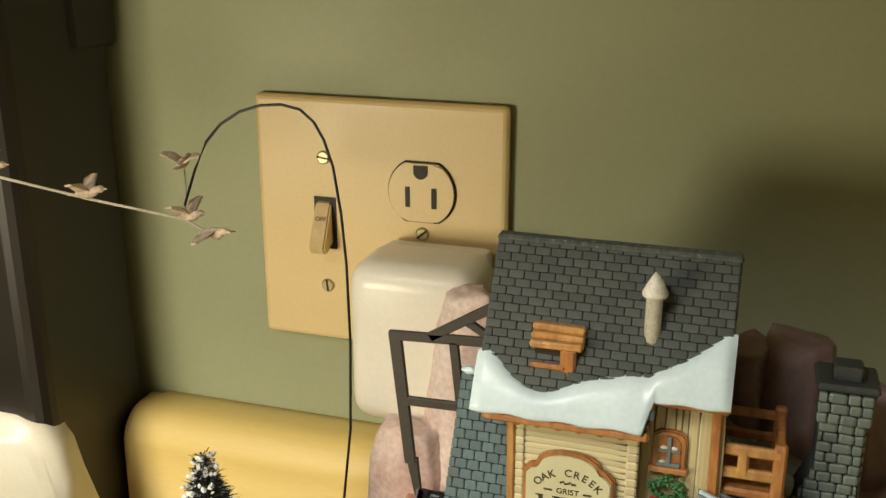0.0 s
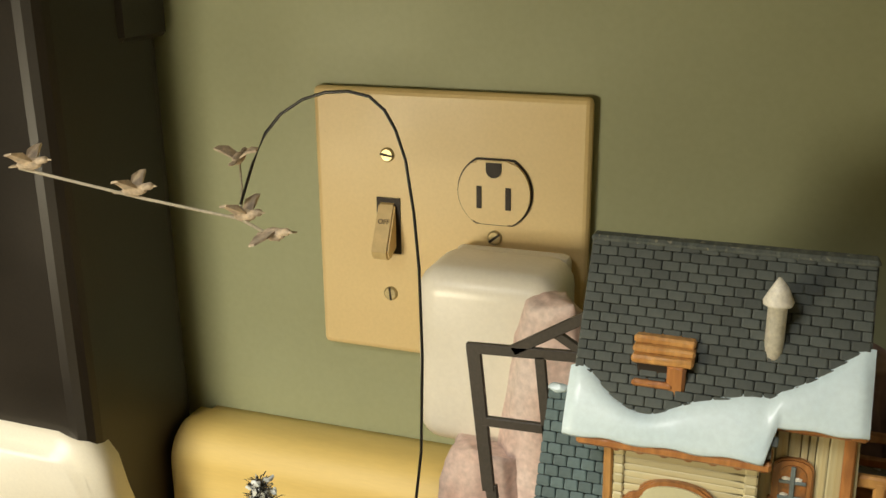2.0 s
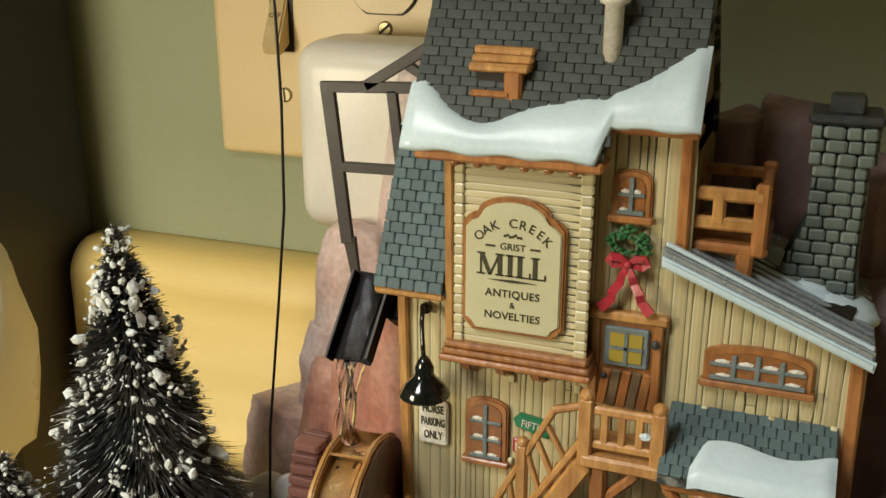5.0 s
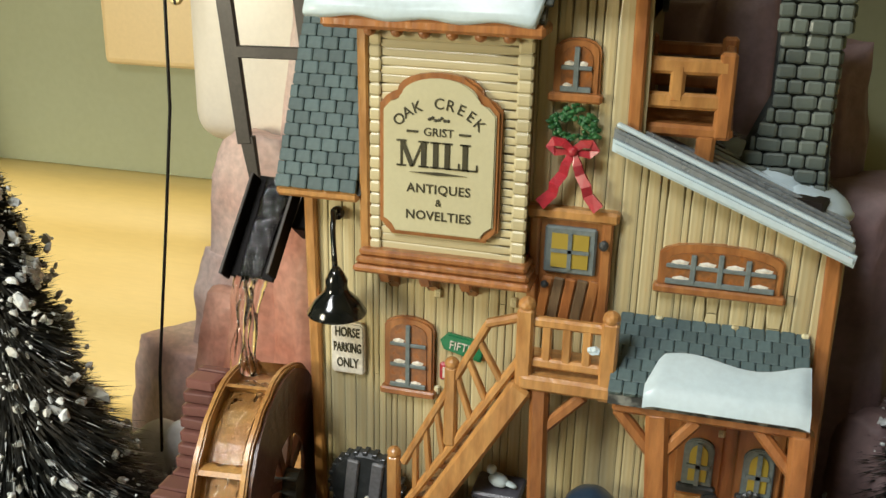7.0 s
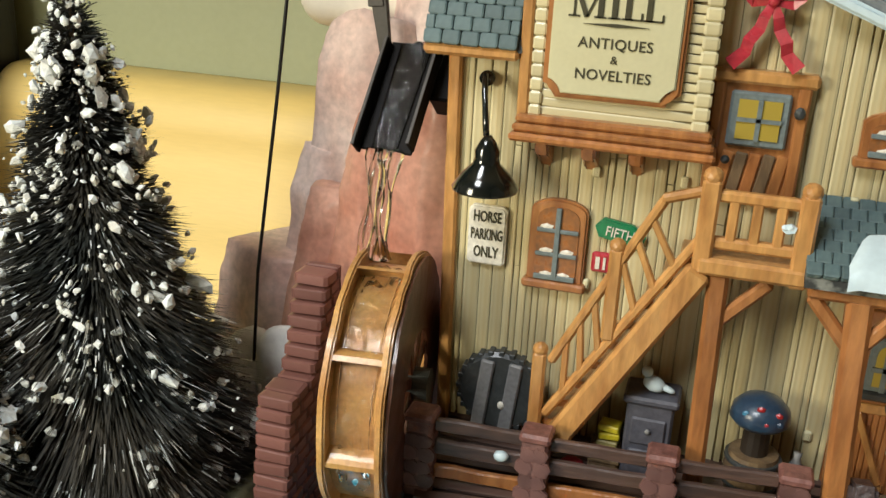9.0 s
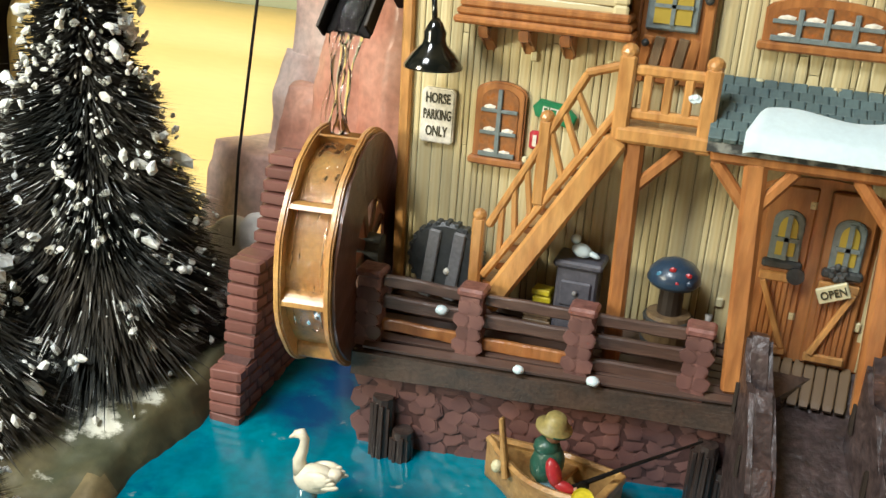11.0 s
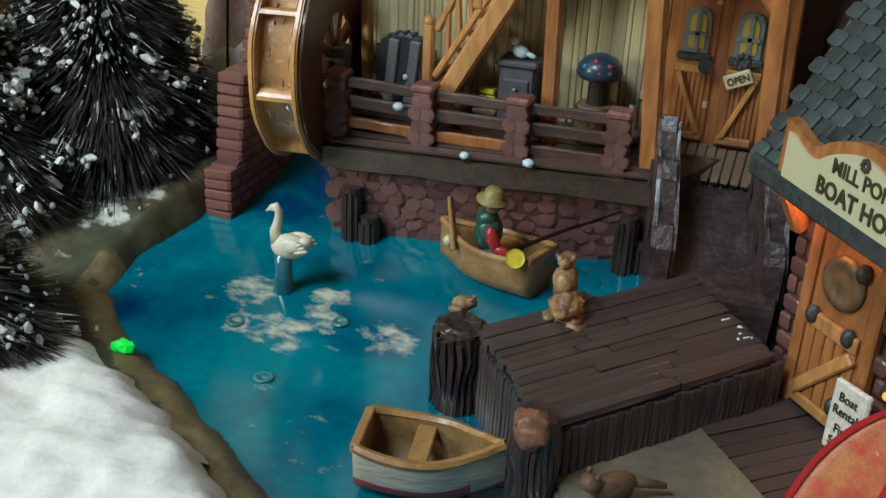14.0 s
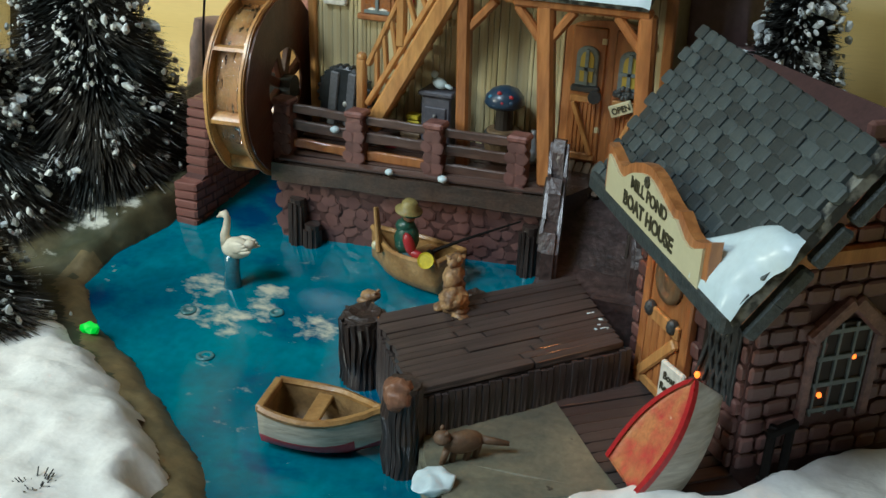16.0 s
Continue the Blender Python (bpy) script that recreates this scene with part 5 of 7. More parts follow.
for x in (-7.3, 5.5):
    bm = bmesh.new()
    hoop(bm, WC.x + x, WC.x + x + 1.8, WR - 7.5, WR, 96)
    bmesh.ops.bevel(bm, geom=[e for e in bm.edges if abs((e.verts[0].co - e.verts[1].co).x) < 0.01 and (e.verts[0].co - WC).yz.length > WR - 1], offset=0.5, segments=2, affect="EDGES")
    ragged(bm, 0.35, 7)
    wheel_part("rim", bm, M_WHEEL, "glossy tan rim", smooth=False)
bm = bmesh.new()
hoop(bm, WC.x - 5.6, WC.x + 5.6, WR - 7.3, WR - 4.2)
wheel_part("drum", bm, M_WHEEL)
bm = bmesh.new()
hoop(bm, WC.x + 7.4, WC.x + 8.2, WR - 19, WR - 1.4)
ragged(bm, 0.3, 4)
wheel_part("inner_face", bm, M_WHEEL_DARK, "dark brown side")
for k in range(8):
    a = 2 * math.pi * k / 8 + 0.12
    d, n = Vector((0, math.cos(a), math.sin(a))), Vector((0, -math.sin(a), math.cos(a)))
    bm = bmesh.new()
    # a curved board from the drum out towards the rims
    rows = []
    for q in range(6):
        f = q / 5
        c = WC + d * (WR - 5 + 4.2 * f) + n * (2.4 * f * f - 1.0)
        rows.append([bm.verts.new(c + Vector((x, 0, 0)) + n * t) for x, t in ((-5.6, 0), (5.6, 0), (5.6, 1.3), (-5.6, 1.3))])
    for r0, r1 in zip(rows, rows[1:]):
        for q in range(4):
            bm.faces.new((r0[q], r0[(q + 1) % 4], r1[(q + 1) % 4], r1[q]))
    bm.faces.new(rows[0][::-1])
    bm.faces.new(rows[-1])
    wheel_part("bucket", bm, M_WHEEL)
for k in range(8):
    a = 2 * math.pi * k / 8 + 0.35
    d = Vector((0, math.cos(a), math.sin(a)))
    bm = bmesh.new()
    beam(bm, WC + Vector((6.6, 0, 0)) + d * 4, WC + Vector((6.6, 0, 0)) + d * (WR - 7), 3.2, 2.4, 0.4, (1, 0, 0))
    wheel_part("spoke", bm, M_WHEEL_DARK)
bm = bmesh.new()
tube(bm, [(WC.x - 11, WC.y, WC.z), (WC.x + 11.5, WC.y, WC.z)], 4.2, 16)
wheel_part("hub", bm, M_CHARCOAL)


def over_drum(u, v):
    a = 1.55 + 2.1 * v
    n = Vector((0, math.cos(a), math.sin(a)))
    return WC + Vector(((u - 0.5) * (9 - 2 * v), 0, 0)) + n * (WR - 3.9 + 1.2 * noise.noise(Vector((u * 4, v * 9, 1)))), n


bm = bmesh.new()
water_sheet(bm, over_drum, 16, 70, 0.9, 1.5)
wheel_part("water_film", bm, M_STREAM, "clear water running over the buckets", smooth=True)

# stepped brick pier beside the wheel
pier = thing("brick_pier", (30, 440, 6), "stepped red brick pier beside the water wheel", "brick pier")
bm = bmesh.new()
prism(bm, [(421, 2), (465, 2), (465, 88), (456, 84), (447, 62), (433, 60), (428, 36), (421, 33)], "x", 19.8, 28)
core = part("core", bm, M_MAUVE_GAP, pier)
brick = unit_block("brick", M_BRICK, 0.10)
for r in range(23):
    z = 8 + r * 3.6
    front = 419 if z < 36 else 427 + (z - 36) * 0.14 if z < 63 else 444 + (z - 63) * 0.38
    y = front - (3 if r % 2 else 0)
    while y < 463:
        a, b = max(y, front), min(y + 7.5, 464)
        if b - a > 1.5:
            piece("brick", brick, core, (23.8 + rng.uniform(-0.3, 0.3), (a + b) / 2, z), (9.6, b - a - 0.5, 3.1), rot(rng.uniform(-2, 2), rng.uniform(-2, 2), rng.uniform(-3, 3)))
        y += 7.5

# ---- porch deck, stone base and fence ----
base_wall = thing("stone_base", (112, 440, 0), "wet stone base and slab below the mill porch", "stone base")
DL, DR = Vector((63.5, 421, 49)), Vector((161, 432, 49))
bm = bmesh.new()
vs = [DL + Vector((0, 2, -6)), DR + Vector((0, 2, -6)), Vector((160, 439, 2)), Vector((62, 427, 2))]
back = [Vector((64, 470, 43)), Vector((161, 470, 43)), Vector((161, 475, -4)), Vector((50, 475, -4))]
va, vb = [bm.verts.new(v) for v in vs], [bm.verts.new(v) for v in back]
bm.faces.new(va)
for i in range(4):
    bm.faces.new((va[i], vb[i], vb[(i + 1) % 4], va[(i + 1) % 4]))
core = part("core", bm, M_MAUVE_GAP, base_wall)
# rounded stones over the sloping face
bm = bmesh.new()
prism(bm, [(-0.5, -0.2), (-0.22, -0.5), (0.3, -0.46), (0.52, -0.12), (0.42, 0.36), (0.05, 0.52), (-0.38, 0.42)], "y", -0.3, 0.3, 0.08)
cobble = mesh_of("stone", bm, M_MAUVE)
for r in range(10):
    f = (r + 0.5) / 10
    for c in range(18):
        u = (c + (0.5 if r % 2 else 0) + rng.uniform(-0.28, 0.28)) / 18.4
        top, low = vs[0].lerp(vs[1], u), vs[3].lerp(vs[2], u)
        piece("stone", cobble, core, top.lerp(low, f) + Vector((0, 0.75 + rng.uniform(-0.2, 0.2), rng.uniform(-0.6, 0.6))), (rng.uniform(5.2, 7.4), 3, rng.uniform(4.2, 5.8)), rot(rng.uniform(-5, 5), rng.uniform(-180, 180), 6))
bm = bmesh.new()
a0, a1 = DL + Vector((-2, -1.5, 0)), DR + Vector((2, -1, 0))
for k, (p, q) in enumerate(((a0, a1),)):
    prismv = [p + Vector((0, 0, -6.5)), q + Vector((0, 0, -6.5)), q + Vector((0, 0, 0)), p + Vector((0, 0, 0)), Vector((62, 464, 59)), Vector((193, 466, 59)), Vector((193, 470, 50)), Vector((62, 470, 50))]
    v = [bm.verts.new(x) for x in prismv]
    for f in ((0, 1, 2, 3), (3, 2, 5, 4), (4, 5, 6, 7), (7, 6, 1, 0), (0, 3, 4, 7), (1, 6, 5, 2)):
        bm.faces.new([v[i] for i in f])
bmesh.ops.subdivide_edges(bm, edges=bm.edges[:], cuts=6, use_grid_fill=True)
ragged(bm, 0.7, 9)
part("slab", bm, M_SLAB, base_wall)
plank = unit_block("plank", M_RAIL, 0.12)
for k in range(8):
    y = 427 + k * 3.6
    z = 49.6 + (y - 421) * 0.225
    piece("plank", plank, base_wall, (112, y, z), (96, 3.2, 1.0), rot(12.5, 0, 6.4 * max(0, 1 - k / 5)))
for x, y, h in ((70, 423, 36), (76, 423, 27), (155, 432, 38), (160, 434, 30)):
    bm = bmesh.new()
    tube(bm, [(x, y, -2), (x, y, h * 0.6), (x + 0.3, y, h)], [3.2, 3.0, 2.8], 10)
    ragged(bm, 0.4, 3)
    pile = part("log_post", bm, M_STUMP, base_wall)
    for k in range(10):
        a = 2 * math.pi * k / 10
        bm = bmesh.new()
        tube(bm, [(x + 2.9 * math.cos(a), y + 2.9 * math.sin(a), -2), (x + 2.8 * math.cos(a), y + 2.8 * math.sin(a), h - rng.uniform(0.5, 3))], 0.7, 5)
        ragged(bm, 0.4, 3)
        part("bark_ridge", bm, M_STUMP, pile)

fence = thing("porch_fence", (106, 428, 49), "porch fence of stone posts and weathered rails", "fence")
POSTS = [(64.3, 426, 51, 71.5), (91.3, 429, 51, 70), (120, 431, 51, 69.6), (149, 434, 51, 68.8)]
for x, y, z0, z1 in POSTS:
    z0 = 48.5
    bm = bmesh.new()
    box(bm, x - 3.1, x + 3.1, y - 3, y + 3, z0, z1, 0.7)
    pst = part("fence_post", bm, M_MAUVE, fence)
    bm = bmesh.new()
    box(bm, x - 3.7, x + 3.7, y - 3.6, y + 3.6, z1 - 2.2, z1 + 0.2, 0.7)
    part("cap", bm, M_BRICK, pst)
    for r in range(5):
        for s in (-1, 1):
            piece("stone", cobble, pst, (x + s * (1.5 + (0.5 if r % 2 else -0.2)), y - 2.7, z0 + 2 + r * 3.6), (3.9 + (0.6 if r % 2 else 0), 2.0, 4.0), rot(0, rng.uniform(-180, 180), 0))
        piece("stone", cobble, pst, (x + 2.8, y, z0 + 2 + r * 3.6), (4.8, 2.0, 4.0), rot(0, 0, 90))
for (xa, ya, _, za), (xb, yb, _, zb) in zip(POSTS, POSTS[1:]):
    for drop, h, m in ((3.2, 3.2, M_RAIL), (9.2, 3.8, M_RAIL), (15.8, 3.4, M_ORANGE if xa < 100 else M_RAIL)):
        bm = bmesh.new()
        beam(bm, (xa + 3, ya + 0.4, za - drop), (xb - 3, yb + 0.4, zb - drop), 1.8, h, 0.4)
        bmesh.ops.subdivide_edges(bm, edges=bm.edges[:], cuts=3, use_grid_fill=True)
        ragged(bm, 0.35, 5)
        part("rail", bm, m, fence)
for p, r in (((83.5, 427, 62.5), 1.5), ((106, 424, 51.5), 1.3), ((125, 426, 51.5), 1.5)):
    bm = bmesh.new()
    ball(bm, p, (r * 1.2, r, r * 0.9), div=2, jitter=0.15)
    single("snow_crumb", bm, M_SNOW, (p[0], p[1], p[2] - r), "small white crumb of snow on the porch slab", "snow", "snow crumbs", smooth=True)

# ---- footbridge from porch to dock ----
bridge = thing("footbridge", (180, 425, 31), "dark plum footbridge with carved side rails", "footbridge")
bm = bmesh.new()
prism(bm, [(404, 30), (418, 32.5), (443, 47), (456, 58), (456, 40), (404, 6)], "x", 165, 199)
bmesh.ops.subdivide_edges(bm, edges=bm.edges[:], cuts=4, use_grid_fill=True)
ragged(bm, 0.5, 6)
part("ramp", bm, M_PLUM, bridge)
step = unit_block("plank", M_BARREL, 0.12)
for k in range(9):
    piece("plank", step, bridge, (162.5 + k * 2.9, 447, 52.4), (2.6, 13, 1.4), rot(38, 0, -4))


def side_rail(x, lean_x, far):
    bm = bmesh.new()
    y0 = 433 if not far else 434
    outline = [(y0 + 3, 40), (y0 + 3, 69), (y0 - 1, 70), (y0 - 3, 66), (y0 - 5, 58), (y0 - 10, 60), (y0 - 14, 56), (y0 - 17, 48), (y0 - 22, 46), (y0 - 25, 40), (y0 - 24, 8), (y0 - 8, 8)]
    prism(bm, outline, "x", x, x + 6.4, 1.2)
    for v in bm.verts:
        v.co.x += (432 - v.co.y) * lean_x
    ragged(bm, 0.7, 9)
    r = part("side_rail", bm, M_PLUM, bridge)
    for yy, zz in ((y0, 52), (y0 - 13, 42)):
        bm = bmesh.new()
        prism(bm, [(yy - 3.2, zz - 3), (yy - 1, zz + 4.5), (yy + 1.2, zz + 2.5), (yy + 0.4, zz - 3)], "x", x - 0.5 + (432 - yy) * lean_x, x + 0.4 + (432 - yy) * lean_x, 0.1)
        part("opening", bm, M_SLOT, r)


side_rail(160, 0.22, False)
side_rail(188, 0.30, True)

# ---- pond, banks and snow ----
SHORE = [(22, 452), (17, 438), (17, 416), (11, 395), (13, 372), (34, 354), (58, 341), (88, 320), (110, 304), (122, 286), (128, 262)]


def shore_gap(x, y):
    """Distance to the shore line; positive on the land side."""
    best, sign = 1e9, 1
    p = Vector((x, y))
    for a, b in zip(SHORE, SHORE[1:]):
        a, b = Vector(a), Vector(b)
        f = max(0, min(1, (p - a).dot(b - a) / (b - a).length_squared))
        q = a.lerp(b, f)
        d = (p - q).length
        if d < best:
            best = d
            cross = (b - a).x * (p - a).y - (b - a).y * (p - a).x
            sign = 1 if cross < 0 else -1
    return best * sign


bm = bmesh.new()
box(bm, -20, 205, 240, 478, 2, 8)
bmesh.ops.subdivide_edges(bm, edges=[e for e in bm.edges if abs(e.verts[0].co.z - 8) < 0.1 and abs(e.verts[1].co.z - 8) < 0.1], cuts=40, use_grid_fill=True)
for v in bm.verts:
    if v.co.z > 7:
        v.co.z += 0.15 * max(0, v.co.y - 352) + 0.25 * noise.noise(v.co / 14) + 0.1 * noise.noise(v.co / 4)
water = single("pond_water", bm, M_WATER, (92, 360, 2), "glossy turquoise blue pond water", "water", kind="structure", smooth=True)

bm = bmesh.new()
g = {}
NX, NY = 150, 170
for i in range(NX + 1):
    for j in range(NY + 1):
        x, y = -72 + 202 * i / NX, 235 + 270 * j / NY
        d = shore_gap(x, y)
        if d < -7:
            z = 2.0
        else:
            rise = max(0, d + 2)
            back = max(0.0, min(1.0, (y - 372) / 40))
            z = 7.2 + (2.6 + 2.4 * back) * min(1, rise / 5) + (6 + 18 * back) * (1 - math.exp(-rise / 22)) - (4 if d < -2 else 0)
            z += (0.9 + 1.3 * back) * noise.noise(Vector((x, y, 0)) / 11) + 0.5 * noise.noise(Vector((x, y, 5)) / 3.5)
        g[i, j] = bm.verts.new((x, y, z + 0.15 * max(0, min(y, 460) - 352) * (1 if d < 4 else max(0, 1 - (d - 4) / 14))))
for i in range(NX):
    for j in range(NY):
        bm.faces.new((g[i, j], g[i + 1, j], g[i + 1, j + 1], g[i, j + 1]))
for f in bm.faces:
    c = f.calc_center_median()
    d = shore_gap(c.x, c.y) + 2.5 * noise.noise(c / 8)
    back = c.y + 16 * noise.noise(c / 9) > 380
    f.material_index = 1 if d < 9 and not back else 0
bank = single("pond_bank", bm, [M_BANK, M_SAND], (0, 360, 0), "mossy brown sculpted bank round the pond", "bank", kind="structure", smooth=True)

# foam and painted ripples on the water
for fx, fy, r in ((57.3, 372.4, 3.0), (76.5, 353.8, 3.0), (85.6, 381.5, 2.6)):
    bm = bmesh.new()
    lathe(bm, (fx, fy, 7.9 + 0.15 * max(0, fy - 352)), [(r, 0), (r * 0.9, 0.6), (r * 0.6, 0.55), (r * 0.5, 0.2), (r * 0.2, 0.2)], 20)
    ragged(bm, 0.3, 2.5)
    single("ripple_ring", bm, M_FOAM, (fx, fy, 8), "small raised ripple ring on the pond", "ripple", "ripple rings", smooth=True)


def snowfield(name, outline, height, label, rough=2.0):
    """A lumpy drift inside an outline, thinning at its rim."""
    pts = [Vector(p) for p in outline]
    x0, x1 = min(p.x for p in pts), max(p.x for p in pts)
    y0, y1 = min(p.y for p in pts), max(p.y for p in pts)
    step = 2.0

    def gap(p):
        inside, best = False, 1e9
        for a, b in zip(pts, pts[1:] + pts[:1]):
            if (a.y > p.y) != (b.y > p.y) and p.x < (b.x - a.x) * (p.y - a.y) / (b.y - a.y) + a.x:
                inside = not inside
            f = max(0, min(1, (p - a).dot(b - a) / (b - a).length_squared))
            best = min(best, (p - a.lerp(b, f)).length)
        return best if inside else -best

    bm = bmesh.new()
    verts = {}
    ni, nj = int((x1 - x0) / step) + 3, int((y1 - y0) / step) + 3
    for i in range(ni):
        for j in range(nj):
            p = Vector((x0 - step + i * step, y0 - step + j * step))
            d = gap(p) + 2.5 * noise.noise(Vector((p.x, p.y, 1)) / 9)
            if d > -2.2:
                lift = math.sqrt(max(0, min(1, (d + 2) / 9)))
                v = Vector((p.x, p.y, 0))
                z = height(p.x, p.y) * lift + 8 * (1 - lift) + lift * rough * (noise.noise(v / 18) + 0.5 * noise.noise(v / 7) + 0.22 * noise.noise(v / 2.6))
                verts[i, j] = bm.verts.new((p.x, p.y, z))
    for (i, j), v in list(verts.items()):
        if all(k in verts for k in ((i + 1, j), (i + 1, j + 1), (i, j + 1))):
            bm.faces.new((v, verts[i + 1, j], verts[i + 1, j + 1], verts[i, j + 1]))
    return single(name, bm, M_FLUFF, ((x0 + x1) / 2, (y0 + y1) / 2, 5), label, "snow", kind="structure", smooth=True)


snowfield("snow_front", [(-130, 372), (-30, 366), (6, 358), (27, 345), (55, 332), (84, 312), (105, 295), (108, 284), (135, 266), (165, 250), (165, 225), (-130, 225)], lambda x, y: 17 + 6 * min(1, max(0, (340 - y) / 60)), "thick white lumpy snow sheet in front of the pond", 2.6)
snowfield("snow_back", [(-76, 412), (-40, 405), (-20, 412), (-14, 430), (2, 440), (4, 470), (-10, 488), (-60, 492), (-72, 470)], lambda x, y: 27 + 10 * min(1, max(0, (y - 410) / 40)), "white snow patch on the bank under the trees", 2.2)
snowfield("snow_ledge", [(-40, 470), (12, 462), (24, 470), (20, 484), (-20, 492), (-50, 488)], lambda x, y: 44, "bright snow ledge below the rock face", 2.0)
snowfield("snow_right", [(206, 330), (232, 338), (262, 372), (330, 400), (330, 230), (180, 230), (186, 300)], lambda x, y: 23.5, "white snow drift beside the boat house", 2.4)
snowfield("snow_far", [(205, 440), (230, 425), (330, 430), (330, 540), (200, 540)], lambda x, y: 20, "white snow behind the boat house", 2.2)
bm = bmesh.new()
ball(bm, (39, 346, 13), (3.4, 2.2, 2.0), div=2, jitter=0.5)
single("green_bead", bm, M_NEON, (39, 346, 11), "bright green translucent bead at the shore", "bead")
bm = bmesh.new()
prism(bm, [(-135, 225), (340, 225), (340, 528), (-66, 528), (-80, 420), (-135, 380)], "z", -11.8, 2, 1)
single("display_base", bm, M_BANK, (95, 385, -12), "dark resin base under the whole model scene", "base", kind="structure")

# ---- dock ----
DA, DU, DV = Vector((131, 363, 31)), Vector((0.66, 0.751, 0)), Vector((0.62, -0.785, 0))
dock = thing("dock", (165, 370, 8), "dark brown plank dock on log stumps", "dock")


def dock_at(u, v, z=0):
    return DA + DU * u + DV * v + Vector((0, 0, z))


bm = bmesh.new()
corners = [dock_at(0, 0.5), dock_at(70, 0.5), dock_at(66, 43), dock_at(0, 43)]
va = [bm.verts.new(p + Vector((0, 0, -1.2))) for p in corners]
vb = [bm.verts.new(Vector((p.x, p.y, 4))) for p in corners]
bm.faces.new(va)
bm.faces.new(vb[::-1])
for i in range(4):
    bm.faces.new((va[i], vb[i], vb[(i + 1) % 4], va[(i + 1) % 4]))
part("body", bm, M_DOCK_GAP, dock)
bm = bmesh.new()
box(bm, -0.5, 0.5, -0.5, 0.5, -0.5, 0.5, 0.06)
deck_plank = mesh_of("plank", bm, M_DOCK)
turn = basis(DU, DV)
turn = turn if turn.col[2].z > 0 else basis(DU, -DV)
for k in range(14):
    v = 1.9 + k * 3.05
    a = rng.uniform(-1.5, 0.8)
    cut = rng.uniform(18, 48)
    for u0, u1 in ((a, cut - 0.3), (cut + 0.3, 68 - k * 0.22)):
        piece("plank", deck_plank, dock, dock_at((u0 + u1) / 2, v, rng.uniform(-0.3, 0.15)), (u1 - u0, 2.93, 2.0), Matrix.Rotation(radians(rng.uniform(-0.6, 0.6)), 3, "Z") @ turn)
side = unit_block("side_board", M_DOCK, 0.10)
for k in range(34):
    p = dock_at(1 + k * 2, 43.2 + rng.uniform(-0.3, 0.3))
    piece("side_board", side, dock, (p.x, p.y, 18.5), (rng.uniform(1.85, 2.1), 1.8, 22 + rng.uniform(-1, 0.5)), rot(0, 0, math.degrees(math.atan2(DU.y, DU.x))))
for k in range(21):
    p = dock_at(-0.2 + rng.uniform(-0.3, 0.3), 1.5 + k * 2.05)
    piece("side_board", side, dock, (p.x, p.y, 17), (rng.uniform(1.9, 2.15), 1.8, 25 + rng.uniform(-1, 0.5)), rot(0, 0, math.degrees(math.atan2(DV.y, DV.x))))
for u, v, r, h in ((-3.5, -2.5, 6.6, 31.5), (-2.5, 42, 4.6, 34.5), (34, -2, 4, 30)):
    c = dock_at(u, v)
    bm = bmesh.new()
    tube(bm, [(c.x, c.y, 0), (c.x, c.y, h * 0.5), (c.x + 0.4, c.y, h)], [r * 1.02, r * 0.96, r * 0.92], 16)
    ragged(bm, 1.3, 6, (1, 1, 0.7))
    st = part("stump", bm, M_STUMP, dock)
    for k in range(22):
        a = 2 * math.pi * k / 22
        bm = bmesh.new()
        top = h - rng.uniform(0.2, 2.4)
        tube(bm, [(c.x + r * 0.95 * math.cos(a + 0.04 * i), c.y + r * 0.95 * math.sin(a + 0.04 * i), top * i / 5) for i in range(6)], [rng.uniform(0.5, 1.1) for _ in range(6)], 5)
        ragged(bm, 1.3, 6, (1, 1, 0.7))
        ragged(bm, 0.5, 2.5)
        part("bark_ridge", bm, M_STUMP, st)
    if v > 20:
        bm = bmesh.new()
        ball(bm, (c.x - 0.4, c.y - 1.6, h - 2.6), (r * 0.92, r * 0.86, 5.2), rot(24, 0, 0), div=4)
        ragged(bm, 1.5, 4)
        ragged(bm, 0.7, 1.6)
        part("cut_top", bm, M_STUMP_TOP, st, "torn reddish wood", smooth=True)
        continue
    bm = bmesh.new()
    lathe(bm, (c.x + 0.4, c.y, h - 1.6), [(r * 0.98, -3.5), (r * 0.92, 1.2), (r * 0.7, 2.4), (r * 0.4, 2.0), (r * 0.1, 1.5)], 20)
    ragged(bm, 1.3, 6, (1, 1, 0.7))
    ragged(bm, 0.7, 2.2)
    part("cut_top", bm, M_STUMP, st)
bm = bmesh.new()
for k in range(7):
    p = dock_at(62 + rng.uniform(-3, 3), 30 + rng.uniform(-6, 6), 0.6)
    ball(bm, p, (rng.uniform(0.8, 2.4), rng.uniform(0.6, 1.2), 0.5), rot(0, 0, 40), div=1, jitter=0.2)
single("snow_fleck", bm, M_SNOW, tuple(dock_at(62, 30)), "thin flecks of snow on the dock corner", "snow")

# flagstone and lower landing
bm = bmesh.new()
prism(bm, [(157, 334), (163, 322), (176, 306), (205, 300), (214, 330), (185, 366), (178, 372)], "z", 6, 18, 1.2)
bmesh.ops.triangulate(bm, faces=bm.faces[:])
bmesh.ops.subdivide_edges(bm, edges=bm.edges[:], cuts=3)
ragged(bm, 0.9, 7)
single("flagstone", bm, M_FLAT, (182, 335, 6), "grey green flat rock beside the dock", "rock", kind="structure")
lower = thing("lower_landing", (207, 350, 8), "dark plank landing before the boat house", "landing")
bm = bmesh.new()
prism(bm, [(184, 366), (214, 328), (240, 345), (205, 392)], "z", 5, 17.4)
part("body", bm, M_DOCK_GAP, lower)
